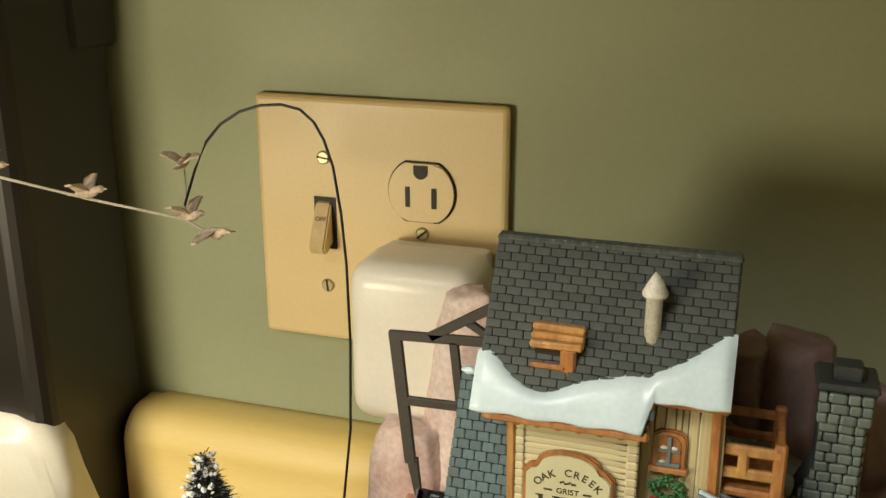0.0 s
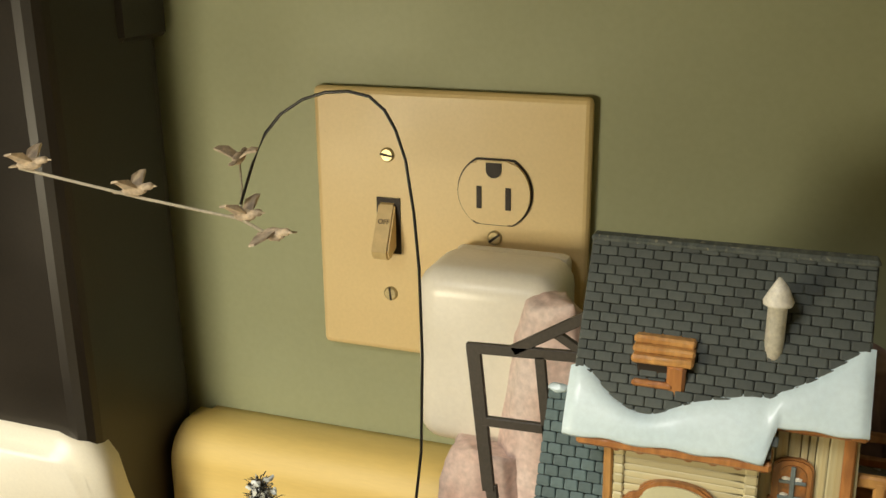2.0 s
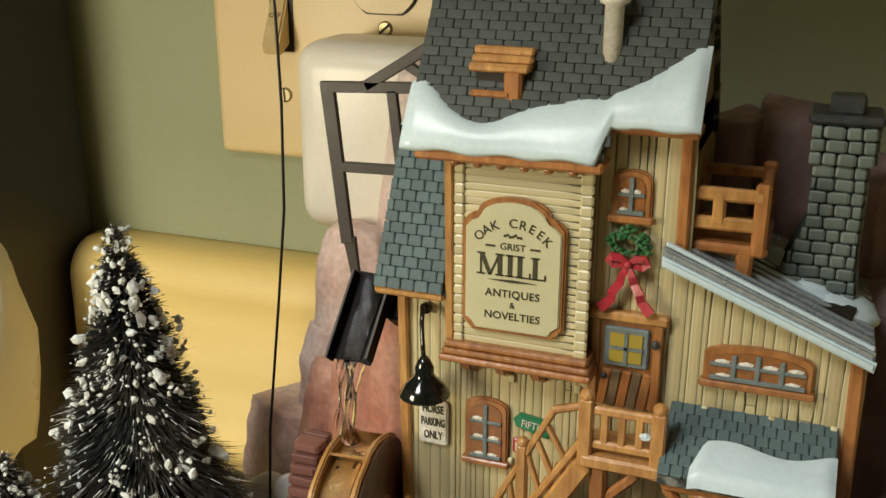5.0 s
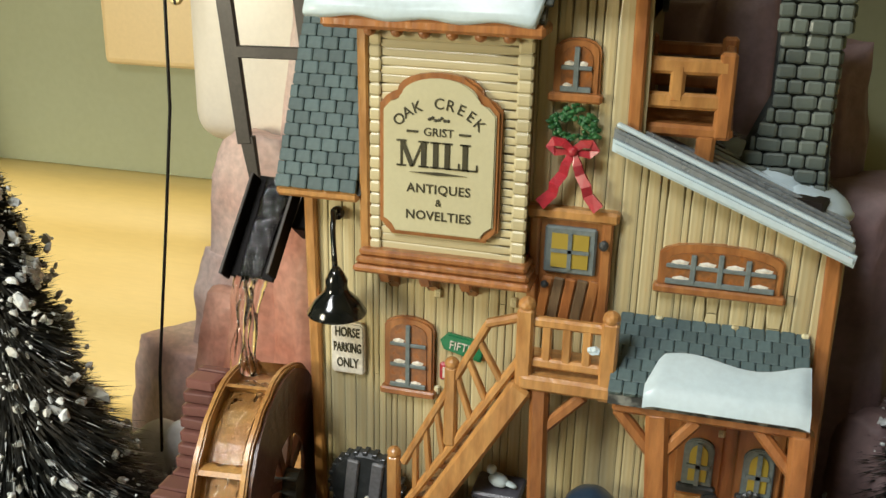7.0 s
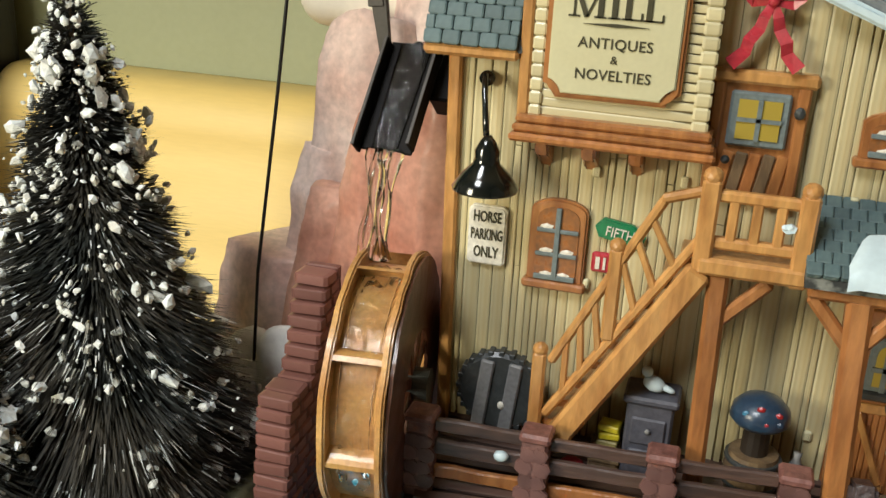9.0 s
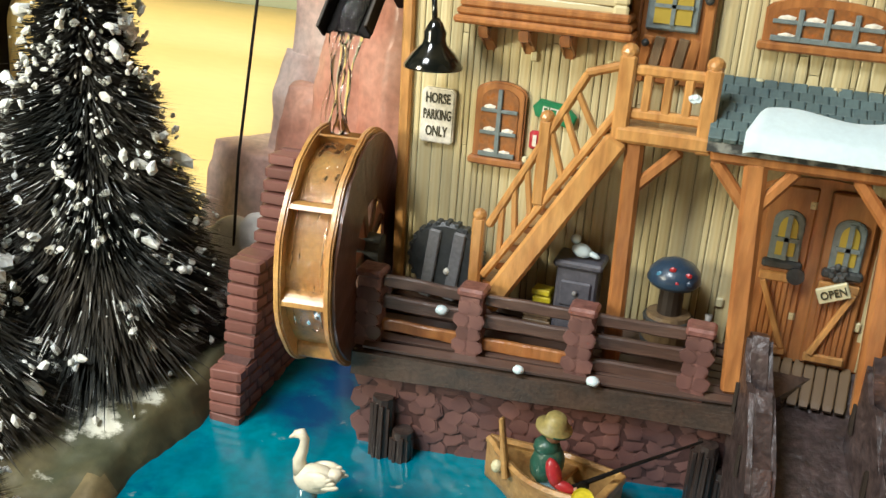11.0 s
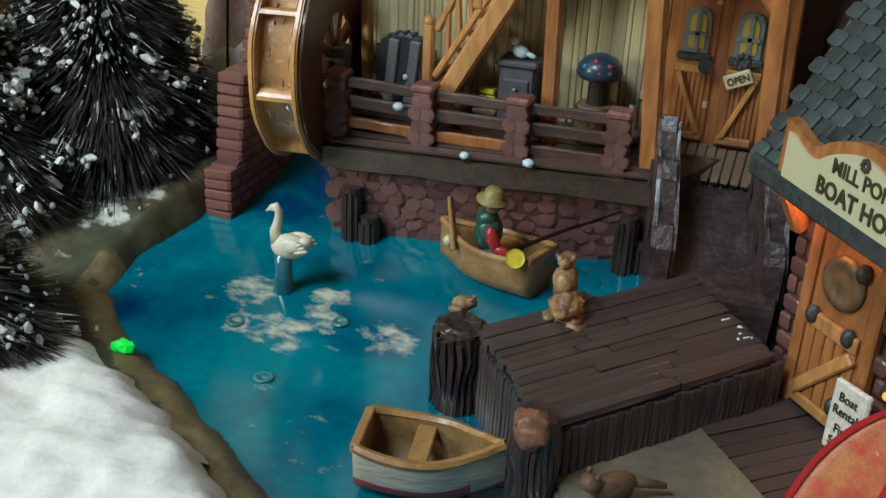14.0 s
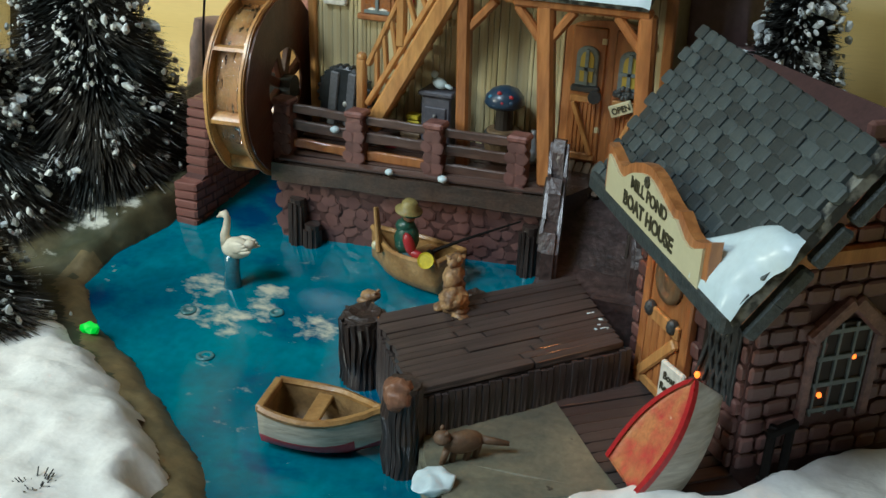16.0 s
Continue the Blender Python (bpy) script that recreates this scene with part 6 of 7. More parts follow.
LU = Vector((26, 22, 0)).normalized()
LV = Vector((30, -38, 0)).normalized()
turn = basis(LU, LV)
turn = turn if turn.col[2].z > 0 else basis(LU, -LV)
for k in range(11):
    c = Vector((184, 366, 17.4)) + LV * (2.2 + k * 4.3) + LU * 15
    piece("plank", deck_plank, lower, c + Vector((0, 0, rng.uniform(-0.3, 0.2))), (31, 4.0, 1.8), turn)

# ---- boat house ----
house = thing("boat_house", (235, 380, 18), "ceramic boat house of mauve brick with a slate roof", "model house", "model houses")
HB = [Vector((201, 391)), Vector((236, 350)), Vector((276, 384)), Vector((241, 425))]


def wall_point(i, f, z, out=0.0):
    a, b = HB[i], HB[(i + 1) % 4]
    d = (b - a).normalized()
    n = Vector((d.y, -d.x))
    mid = (HB[0] + HB[2]) / 2
    if (a - mid).dot(n) < 0:
        n = -n
    p = a.lerp(b, f) + n * out
    return Vector((p.x, p.y, z))


bm = bmesh.new()
va = [bm.verts.new((p.x, p.y, 10)) for p in HB]
vb = [bm.verts.new((p.x, p.y, 80)) for p in HB]
gA = (HB[1] + HB[2]) / 2
gB = (HB[0] + HB[3]) / 2
ga, gb = bm.verts.new((gA.x, gA.y, 110)), bm.verts.new((gB.x, gB.y, 110))
bm.faces.new(va[::-1])
bm.faces.new((va[0], va[1], vb[1], vb[0]))
bm.faces.new((va[1], va[2], vb[2], ga, vb[1]))
bm.faces.new((va[2], va[3], vb[3], vb[2]))
bm.faces.new((va[3], va[0], vb[0], gb, vb[3]))
bm.faces.new((vb[0], vb[1], ga, gb))
bm.faces.new((vb[2], vb[3], gb, ga))
house_wall = part("wall", bm, M_MAUVE_GAP, house)
bh_brick = unit_block("brick", M_MAUVE, 0.16)
for side_i, rows in ((0, 12), (1, 18)):
    a, b = HB[side_i], HB[side_i + 1]
    length = (b - a).length
    ang = math.degrees(math.atan2((b - a).y, (b - a).x))
    for r in range(rows):
        z = 21 + r * 5.0
        p = -3 if r % 2 else 0
        while p < length - 1:
            w = rng.uniform(6.4, 8.6)
            s, e = max(0, p), min(length, p + w)
            mid = (s + e) / 2
            p += w
            if e - s < 2:
                continue
            if side_i == 0 and 10 < mid < 29 and z < 66:
                continue
            if side_i == 0 and 36 < mid < 50 and 34 < z < 62:
                continue
            if side_i == 1 and (18 < mid < 34 and 30 < z < 62):
                continue
            if side_i == 1 and z > 80 and abs(mid - length / 2) > (110 - z) / 30 * length / 2:
                continue
            c = wall_point(side_i, mid / length, z, 0.3 + rng.uniform(-0.2, 0.3))
            piece("brick", bh_brick, house_wall, c, (e - s - 0.7, 2.2, 4.3), rot(rng.uniform(-3, 3), rng.uniform(-3, 3), ang))


def on_wall(i, f0, f1, z0, z1, out0, out1, bevel=0.4):
    bm = bmesh.new()
    a, b = wall_point(i, f0, (z0 + z1) / 2, (out0 + out1) / 2), wall_point(i, f1, (z0 + z1) / 2, (out0 + out1) / 2)
    beam(bm, a, b, out1 - out0, z1 - z0, bevel)
    return bm


bh_door = part("door", on_wall(0, 0.19, 0.52, 20, 66, 0.4, 2.2), M_ORANGE, house, "amber plank door with a round medallion")
for k in range(5):
    f = 0.205 + k * 0.062
    part("plank", on_wall(0, f, f + 0.055, 21, 41, 2.0, 3.0, 0.3), M_ORANGE, bh_door)
part("rail", on_wall(0, 0.2, 0.51, 41, 45, 2.2, 3.6), M_OCHRE, bh_door)
part("rail", on_wall(0, 0.2, 0.51, 20, 23, 2.2, 3.6), M_OCHRE, bh_door)
bm = bmesh.new()
beam(bm, wall_point(0, 0.21, 23, 3.2), wall_point(0, 0.5, 40, 3.2), 2, 3.2, 0.5)
part("brace", bm, M_OCHRE, bh_door)
n0 = wall_point(0, 0.5, 0, 1) - wall_point(0, 0.5, 0, 0)
facing = n0.to_track_quat("Z", "Y").to_matrix()
bm = bmesh.new()
lathe(bm, wall_point(0, 0.36, 55, 2.2), [(6.4, 0), (6.4, 1.2), (4.4, 1.6), (3.6, 0.9), (2.2, 1.2), (0.4, 1.4)], 22, facing)
part("medallion", bm, M_BARREL, bh_door, smooth=True)
for f, z in ((0.24, 44), (0.46, 44), (0.46, 60), (0.46, 26)):
    bm = bmesh.new()
    ball(bm, wall_point(0, f, z, 3.4), (1.8, 1.8, 2.4))
    part("hinge", bm, M_CHARCOAL, bh_door)
for f in (0.155, 0.555):
    part("jamb", on_wall(0, f - 0.03, f + 0.03, 18, 70, 0.2, 2.8), M_ORANGE, bh_door)
part("lintel", on_wall(0, 0.10, 0.60, 66, 71, 0.2, 4.2, 1), M_OCHRE, bh_door)
for f, s in ((0.02, -1), (0.62, 1), (0.98, 1)):
    bm = bmesh.new()
    beam(bm, wall_point(0, f, 60, 1), wall_point(0, f, 78, 11), 4.4, 4.4, 1.0)
    br = part("bracket", bm, M_ORANGE, house)
    bm = bmesh.new()
    ball(bm, wall_point(0, f, 77, 11.5), (2.6, 2.6, 2.4))
    part("bracket_end", bm, M_OCHRE, br)
part("beam", on_wall(0, -0.06, 1.06, 73, 77, 6, 10, 1), M_ORANGE, house)
lattice = part("window", on_wall(0, 0.66, 0.94, 36, 62, 0.2, 1.2), M_SLOT, house, "dark leaded lattice window")
for k in range(6):
    bm = bmesh.new()
    f = 0.66 + k * 0.056
    beam(bm, wall_point(0, f, 36, 1.6), wall_point(0, min(0.95, f + 0.14), 62, 1.6), 0.9, 1.2, 0.2)
    beam(bm, wall_point(0, min(0.95, f + 0.14), 36, 1.6), wall_point(0, f, 62, 1.6), 0.9, 1.2, 0.2)
    part("muntin", bm, M_CHARCOAL, lattice)
bm = bmesh.new()
ball(bm, wall_point(0, 0.7, 37, 2.6), (0.8, 0.8, 1.0))
part("bulb", bm, M_EMBER, house)
bm = bmesh.new()
ball(bm, wall_point(0, 0.25, 68, 5), (2.0, 2.0, 1.4))
part("bulb", bm, M_EMBER, house)
# gable wall window with a pointed stone hood
gw = part("window", on_wall(1, 0.35, 0.63, 32, 58, 0.2, 1.2), M_SLOT, house, "dark paned window under a stone hood")
for k in range(4):
    part("muntin", on_wall(1, 0.36 + k * 0.085, 0.375 + k * 0.085, 32, 58, 1, 1.9, 0.15), M_LEAD, gw)
    part("muntin", on_wall(1, 0.35, 0.63, 33 + k * 7.4, 34.4 + k * 7.4, 1, 1.9, 0.15), M_LEAD, gw)
for f, z in ((0.40, 38), (0.55, 48)):
    bm = bmesh.new()
    ball(bm, wall_point(1, f, z, 1.6), (0.7, 0.7, 0.8))
    part("bulb", bm, M_EMBER, gw)
for a, b in (((0.28, 54), (0.49, 64)), ((0.49, 64), (0.70, 54))):
    bm = bmesh.new()
    beam(bm, wall_point(1, a[0], a[1], 1.2), wall_point(1, b[0], b[1], 1.2), 3.4, 4.4, 0.8)
    part("hood", bm, M_MAUVE, gw)
for f in (0.31, 0.67):
    part("jamb", on_wall(1, f - 0.03, f + 0.03, 30, 55, 0.4, 2.4, 0.6), M_MAUVE, gw)
part("beam", on_wall(1, -0.02, 1.02, 74, 79, 0.4, 3.0, 0.8), M_ORANGE, house)
part("corner_post", on_wall(1, -0.03, 0.05, 62, 78, 0.2, 2.2, 0.8), M_ORANGE, house)
bm = bmesh.new()
ball(bm, wall_point(1, 0.42, 88, 2.5), (1.2, 1.2, 1.0))
part("bulb", bm, M_EMBER, house)
bm = bmesh.new()
for f in (0.12, 0.22):
    beam(bm, wall_point(1, f, 14, 5), wall_point(1, f + 0.02, 33, 4), 2.2, 2.2, 0.3)
beam(bm, wall_point(1, 0.10, 31, 4.6), wall_point(1, 0.26, 33, 4.6), 2, 2.4, 0.3)
beam(bm, wall_point(1, 0.09, 18, 7), wall_point(1, 0.27, 18, 7), 6, 1.6, 0.3)
single("iron_bench", bm, M_IRON, tuple(wall_point(1, 0.17, 14, 5)), "small black iron seat beside the boat house wall", "bench")

# roof: front slope from eave to ridge, and its mirror behind
EL, ER, RR, RT = Vector((188, 377, 80)), Vector((232.5, 309, 80)), Vector((254, 319, 115)), Vector((207, 411, 115))
up_n = (ER - EL).cross(RT - EL).normalized()
up_n = up_n if up_n.z > 0 else -up_n
bm = bmesh.new()
BL, BR = Vector((240, 440, 82)), Vector((292, 345, 82))
top = [EL, ER, RR, RT]
va = [bm.verts.new(p) for p in top]
vb = [bm.verts.new(p - Vector((0, 0, 4))) for p in top]
bl, br_, bl2, br2 = [bm.verts.new(p) for p in (BL, BR, BL - Vector((0, 0, 4)), BR - Vector((0, 0, 4)))]
N = 12
sheet = {(i, j): bm.verts.new(EL.lerp(ER, i / N).lerp(RT.lerp(RR, i / N), j / N)) for i in range(N + 1) for j in range(N + 1)}
for i in range(N):
    for j in range(N):
        bm.faces.new((sheet[i, j], sheet[i + 1, j], sheet[i + 1, j + 1], sheet[i, j + 1]))
bm.faces.new((va[3], va[2], br_, bl))
bm.faces.new((va[0], vb[0], vb[1], va[1]))
bm.faces.new((va[1], vb[1], vb[2], va[2]))
bm.faces.new((va[2], vb[2], br2, br_))
bm.faces.new((va[0], va[3], vb[3], vb[0]))
bm.faces.new((va[3], bl, bl2, vb[3]))
bm.faces.new((vb[0], vb[3], vb[2], vb[1]))
bm.faces.new((vb[3], bl2, br2, vb[2]))
bm.faces.new((bl, br_, br2, bl2))
bh_roof = part("roof", bm, M_SLATE_GAP, house)
bh_shingle = unit_block("shingle", M_BH_SLATE, 0.16)
ROWS_, COLS_ = 13, 15
for r in range(ROWS_):
    f = (r + 0.5) / ROWS_
    a, b = EL.lerp(RT, f), ER.lerp(RR, f)
    t2 = basis(b - a, RT - EL)
    t2 = t2 if t2.col[2].z > 0 else basis(a - b, RT - EL)
    n = COLS_
    for c in range(n):
        u = (c + (0.5 if r % 2 else 0.0) + 0.25) / (n + 0.2)
        if u > 0.985:
            continue
        at = a.lerp(b, u) + up_n * (0.5 + rng.uniform(-0.15, 0.2))
        lean_m = Matrix.Rotation(radians(6 if (b - a).cross(RT - EL).z > 0 else -6), 3, (b - a).normalized())
        piece("shingle", bh_shingle, bh_roof, at, ((b - a).length / n * 0.92, (RT - EL).length / ROWS_ * 0.95, 1.6), lean_m @ t2)
bm = bmesh.new()
beam(bm, EL + Vector((0, 0, -1)), ER + Vector((0, 0, -1)), 3.4, 5, 0.8)
bmesh.ops.subdivide_edges(bm, edges=bm.edges[:], cuts=5, use_grid_fill=True)
ragged(bm, 0.4, 4)
part("eave", bm, M_BH_SLATE, bh_roof)
bm = bmesh.new()
for f in (0.05, 0.25, 0.5, 0.75, 0.95):
    beam(bm, ER.lerp(RR, f) + Vector((2, 3, -6)), ER.lerp(RR, min(1, f + 0.22)) + Vector((2, 3, -6)), 3, 3.4, 0.6)
part("barge_board", bm, M_BH_SLATE, bh_roof)
# snow lying at the gable end of the eave
bm = bmesh.new()
g = {}
for i in range(19):
    for j in range(13):
        f, hgt = 0.70 + 0.31 * i / 18, (0.05 + 0.44 * min(1, (i / 18) * 1.25 + 0.12)) * j / 12
        rim = min(i, 18 - i, 12 - j, j + 1) / 3
        p = EL.lerp(ER, f).lerp(RT.lerp(RR, f), hgt) + up_n * (0.6 + 3.0 * min(1, rim) ** 0.5 + 0.8 * noise.noise(Vector((i, j, 2)) / 3))
        p += (ER - EL).normalized() * 2.0 * noise.noise(Vector((i * 0.2, j * 0.5, 7)))
        g[i, j] = bm.verts.new(p)
for i in range(18):
    for j in range(12):
        bm.faces.new((g[i, j], g[i + 1, j], g[i + 1, j + 1], g[i, j + 1]))
part("snow", bm, M_SNOW, bh_roof, smooth=True)
# name board standing on the eave
SD = (ER - EL).normalized()
SU = Vector((0, 0, 1.0))
SU = (SU - SD * SU.dot(SD)).normalized()
SO = EL + (RT - EL) * 0.03 + up_n * 1.5 + SD * 14 + Vector((0, 0, -1))


def board_outline(grow):
    L, pts = 56.0, []
    for k in range(25):
        f = k / 24
        h = 8.0 + 4.8 * math.exp(-((f - 0.45) / 0.2) ** 2) + (1.6 * math.cos(f * 18) if not 0.25 < f < 0.75 else 0)
        pts.append((L * f + (f - 0.5) * 2 * grow, h + grow))
    return [(-grow, -grow)] + pts + [(L + grow, -grow)]


def sign_slab(grow, d0, d1):
    bm = bmesh.new()
    n = SD.cross(SU)
    n = -n if n.dot(Vector((0, -1, 0.2))) < 0 else n
    o = board_outline(grow)
    va = [bm.verts.new(SO + SD * p + SU * q + n * d0) for p, q in o]
    vb = [bm.verts.new(SO + SD * p + SU * q + n * d1) for p, q in o]
    bm.faces.new(va[::-1])
    bm.faces.new(vb)
    for i in range(len(o)):
        bm.faces.new((va[i], va[(i + 1) % len(o)], vb[(i + 1) % len(o)], vb[i]))
    return bm, n


bm, sign_n = sign_slab(2.2, -1.4, 1.2)
name_board = part("name_board", bm, M_ORANGE, house, "cream name board with an amber rim")
bm, sign_n = sign_slab(0, 0, 1.8)
part("face", bm, M_SIGN, name_board)
lettering("lettering", "MILL POND", SO + SD * 27 + SU * 8.3 + sign_n * 1.95, 4.2, M_INK, name_board, SD, SU, squeeze=1.0, bold=0.06)
lettering("lettering", "BOAT HOUSE", SO + SD * 27.5 + SU * 3.2 + sign_n * 1.95, 4.8, M_INK, name_board, SD, SU, squeeze=1.02, bold=0.12)
bm = bmesh.new()
for k in range(8):
    a = k * math.pi / 4
    ball(bm, SO + SD * (25.5 + 0.9 * math.cos(a)) + SU * (11.6 + 0.9 * math.sin(a)) + sign_n * 1.9, (0.6, 0.6, 0.6), div=1)
part("ornament", bm, M_INK, name_board)
bm = bmesh.new()
c0 = wall_point(0, 0.60, 20, 7)
beam(bm, wall_point(0, 0.52, 28, 7), wall_point(0, 0.70, 28, 6), 1.6, 18, 0.5)
rental = single("rental_notice", bm, M_WHITE, tuple(wall_point(0, 0.6, 19, 7)), "cream rental notice leaning by the boat house door", "notice")
d0 = (wall_point(0, 0.70, 28, 6) - wall_point(0, 0.52, 28, 7)).normalized()
for text, dz in (("Boat", 5.5), ("Rental", 2), ("Fish", -2.5), ("Swim", -6)):
    lettering("lettering", text, wall_point(0, 0.61, 28 + dz, 7.6), 3.2, M_INK, rental, d0, (0, 0, 1), squeeze=0.85)


# ---- boats ----
def hull(name, stern, bow, width, depth, z, out_mat, in_mat, label, stripe=None, rim_mat=None, roll=None):
    """An open rowing boat from stern to bow; z is the rim's height."""
    s, b = Vector((*stern, 0)), Vector((*bow, 0))
    L = (b - s).length
    d = (b - s).normalized()
    side_v = Vector((-d.y, d.x, 0))
    t = thing(name, (*((s + b) / 2).xy, z - depth), label, "boat", "boats")

    def rib(f, inset, low):
        w = width / 2 * (0.80 + 0.25 * math.sin(math.pi * min(1, f * 1.15 + 0.1))) * (1 - max(0, (f - 0.45) / 0.55) ** 2.2) - inset
        w = max(w, 0.25)
        sheer = 1.8 * (2 * f - 0.9) ** 2
        keel = z - depth + 3.2 * max(0, f - 0.7) / 0.3 + low
        pts = []
        for k in range(9):
            a = math.pi * k / 8
            pts.append(s + d * (L * f - (inset if f > 0.9 else -inset if f < 0.05 else 0)) + side_v * (w * math.cos(a) * (1 if abs(math.cos(a)) > 0.9 else 1.05)) + Vector((0, 0, z + sheer - (z + sheer - keel) * math.sin(a) ** 0.6)))
        return pts

    def shell(inset, low):
        bm = bmesh.new()
        rows = [[bm.verts.new(p) for p in rib(i / 14, inset, low)] for i in range(15)]
        for r, q in zip(rows, rows[1:]):
            for k in range(8):
                bm.faces.new((r[k], r[k + 1], q[k + 1], q[k]))
        bm.faces.new(rows[0])
        return bm, rows

    bm, _ = shell(0, 0)
    out = part("hull", bm, [out_mat] + ([stripe] if stripe else []), t, smooth=True)
    if stripe:
        for poly in out.data.polygons:
            if poly.center.z * 1000 < depth * 0.38:
                poly.material_index = 1
    bm, _ = shell(1.3, 1.4)
    part("lining", bm, in_mat, t, smooth=True)
    bm = bmesh.new()
    for k in (0, 8):
        pts = [rib(i / 14, 0.5, 0)[k] + Vector((0, 0, 0.3)) for i in range(15)]
        tube(bm, pts, 1.15, 6)
    a, c = rib(0, 0.4, 0)[0], rib(0, 0.4, 0)[8]
    beam(bm, a, c, 2.2, 2.4, 0.3)
    part("gunwale", bm, rim_mat or in_mat, t)
    for f in (0.42,):
        bm = bmesh.new()
        r = rib(f, 1.0, 0)
        beam(bm, r[0] - Vector((0, 0, 1.6)), r[8] - Vector((0, 0, 1.6)), 4.4, 1.2, 0.3)
        part("thwart", bm, rim_mat or in_mat, t)
    return t


hull("rowing_boat", (117, 325.5), (149, 331), 18, 12, 20.5, M_BOAT_WHITE, M_BOAT_IN, "white and red rowing boat with a tan rim", M_BOAT_RED, M_BOAT)
hull("fishing_boat", (134.5, 413), (100, 423.5), 18, 12.5, 28, M_BOAT, M_BOAT, "ochre wooden rowing boat below the porch", None, M_BOAT)
bm = bmesh.new()
beam(bm, (108, 413, 26), (104.5, 417, 41), 1.6, 3.6, 0.4, (0, 1, 0), 0.7)
single("paddle", bm, M_BOAT, (108, 413, 22), "short ochre paddle standing in the boat", "paddle")
bm = bmesh.new()
ball(bm, (104.5, 417, 26.5), (1.6, 1.6, 1.8))
single("float", bm, M_SIGN, (104.5, 417, 24), "cream round float in the boat", "float")

# seated figurine: plain painted shapes in one mesh
bm = bmesh.new()


def blob(index, made):
    for v in made:
        for f in v.link_faces:
            f.material_index = index


blob(0, ball(bm, (118, 413, 33.5), (4.4, 3.8, 6.4), rot(0, 8, 0)))
blob(0, ball(bm, (117.5, 413, 38), (3.6, 3.2, 2.8)))
blob(1, ball(bm, (120.5, 409.6, 33), (2.0, 1.8, 4.4), rot(0, -20, 0)))
blob(1, ball(bm, (123.4, 409.4, 30), (3.4, 1.5, 1.5), rot(0, 15, 0)))
blob(2, ball(bm, (122, 411, 27), (6.4, 3.0, 2.6), rot(0, 4, -12)))
blob(2, ball(bm, (127, 409.5, 24.5), (2.2, 2.2, 3.6)))
blob(3, ball(bm, (119, 412.6, 42.2), (2.3, 2.3, 2.6)))
blob(3, ball(bm, (126.5, 409.6, 29.6), (1.3, 1.2, 1.1)))
lathe(bm, (118.6, 412.8, 43.4), [(4.6, 0), (4.7, 0.7), (2.9, 1.1), (2.7, 3.4), (2.0, 4.2), (0.3, 4.4)], 18, rot(4, 10, 0))
for f in bm.faces:
    if f.calc_center_median().z > 43.3:
        f.material_index = 4
single("angler_figurine", bm, [M_COAT, M_SLEEVE, M_JEANS, M_SKIN, M_HAT], (119, 412, 22), "painted resin figurine seated in the ochre boat", "figurine", smooth=True)
bm = bmesh.new()
tube(bm, [(124, 409, 29.5), (138, 416, 36), (154, 425, 42)], [0.7, 0.5, 0.3], 6)
lathe(bm, (128, 410.6, 31), [(1.4, 0), (1.4, 1.6)], 10, rot(90))
single("fishing_rod", bm, M_IRON, (124, 409, 29), "thin black toy fishing rod", "fishing rod")
bm = bmesh.new()
lathe(bm, (128.5, 408.2, 29.0), [(2.2, 0), (2.8, 4.4), (2.8, 4.9), (2.2, 4.6)], 18, rot(62, 10, 0))
single("pail", bm, M_PAIL, (129.5, 404, 24), "bright yellow tilted pail in the boat", "pail")

# ---- animals of resin ----
bm = bmesh.new()
ball(bm, (64.5, 390, 29), (6.8, 4.0, 4.6), rot(0, -8, 0), 3)
ball(bm, (70, 390.4, 31), (3.2, 2.6, 2.2), rot(0, -30, 0))
for s in (-1, 1):
    ball(bm, (66, 390 + s * 3.2, 30.6), (5.2, 1.3, 2.9), rot(0, -14, s * 6))
    for k in range(3):
        ball(bm, (68.5 + k, 390 + s * 3.6, 31.6 - k * 1.1), (3.2, 0.8, 0.9), rot(0, -14, 0))
tube(bm, [(60.2, 390, 30), (59.3, 390, 34), (60.6, 390, 38), (61, 390, 41.2), (59.8, 390, 43), (58, 390, 42.2)], [2.6, 1.9, 1.5, 1.4, 1.7, 1.2], 12)
tube(bm, [(58.2, 390, 42.2), (56.2, 390, 40.8)], [0.9, 0.4], 8)
for v in bm.verts:
    v.co = Vector((65, 390, 26)) + (v.co - Vector((64, 390, 26))) * 0.84
single("swan", bm, M_SWAN, (64, 390, 25), "small white resin swan above the pond", "swan", smooth=True)
bm = bmesh.new()
tube(bm, [(63.5, 390, 8), (63, 390, 14), (63.5, 390, 20), (63.5, 390, 26)], [3.8, 3.0, 2.4, 2.8], 12)
ragged(bm, 0.5, 4)
single("swan_stand", bm, mat("stand_blue", (0.02, 0.12, 0.17), (0.10, 0.26, 0.32), 0.15, scale=160, coat=0.6), (63.5, 390, 8), "glossy blue stand that holds the swan", "stand", smooth=True)

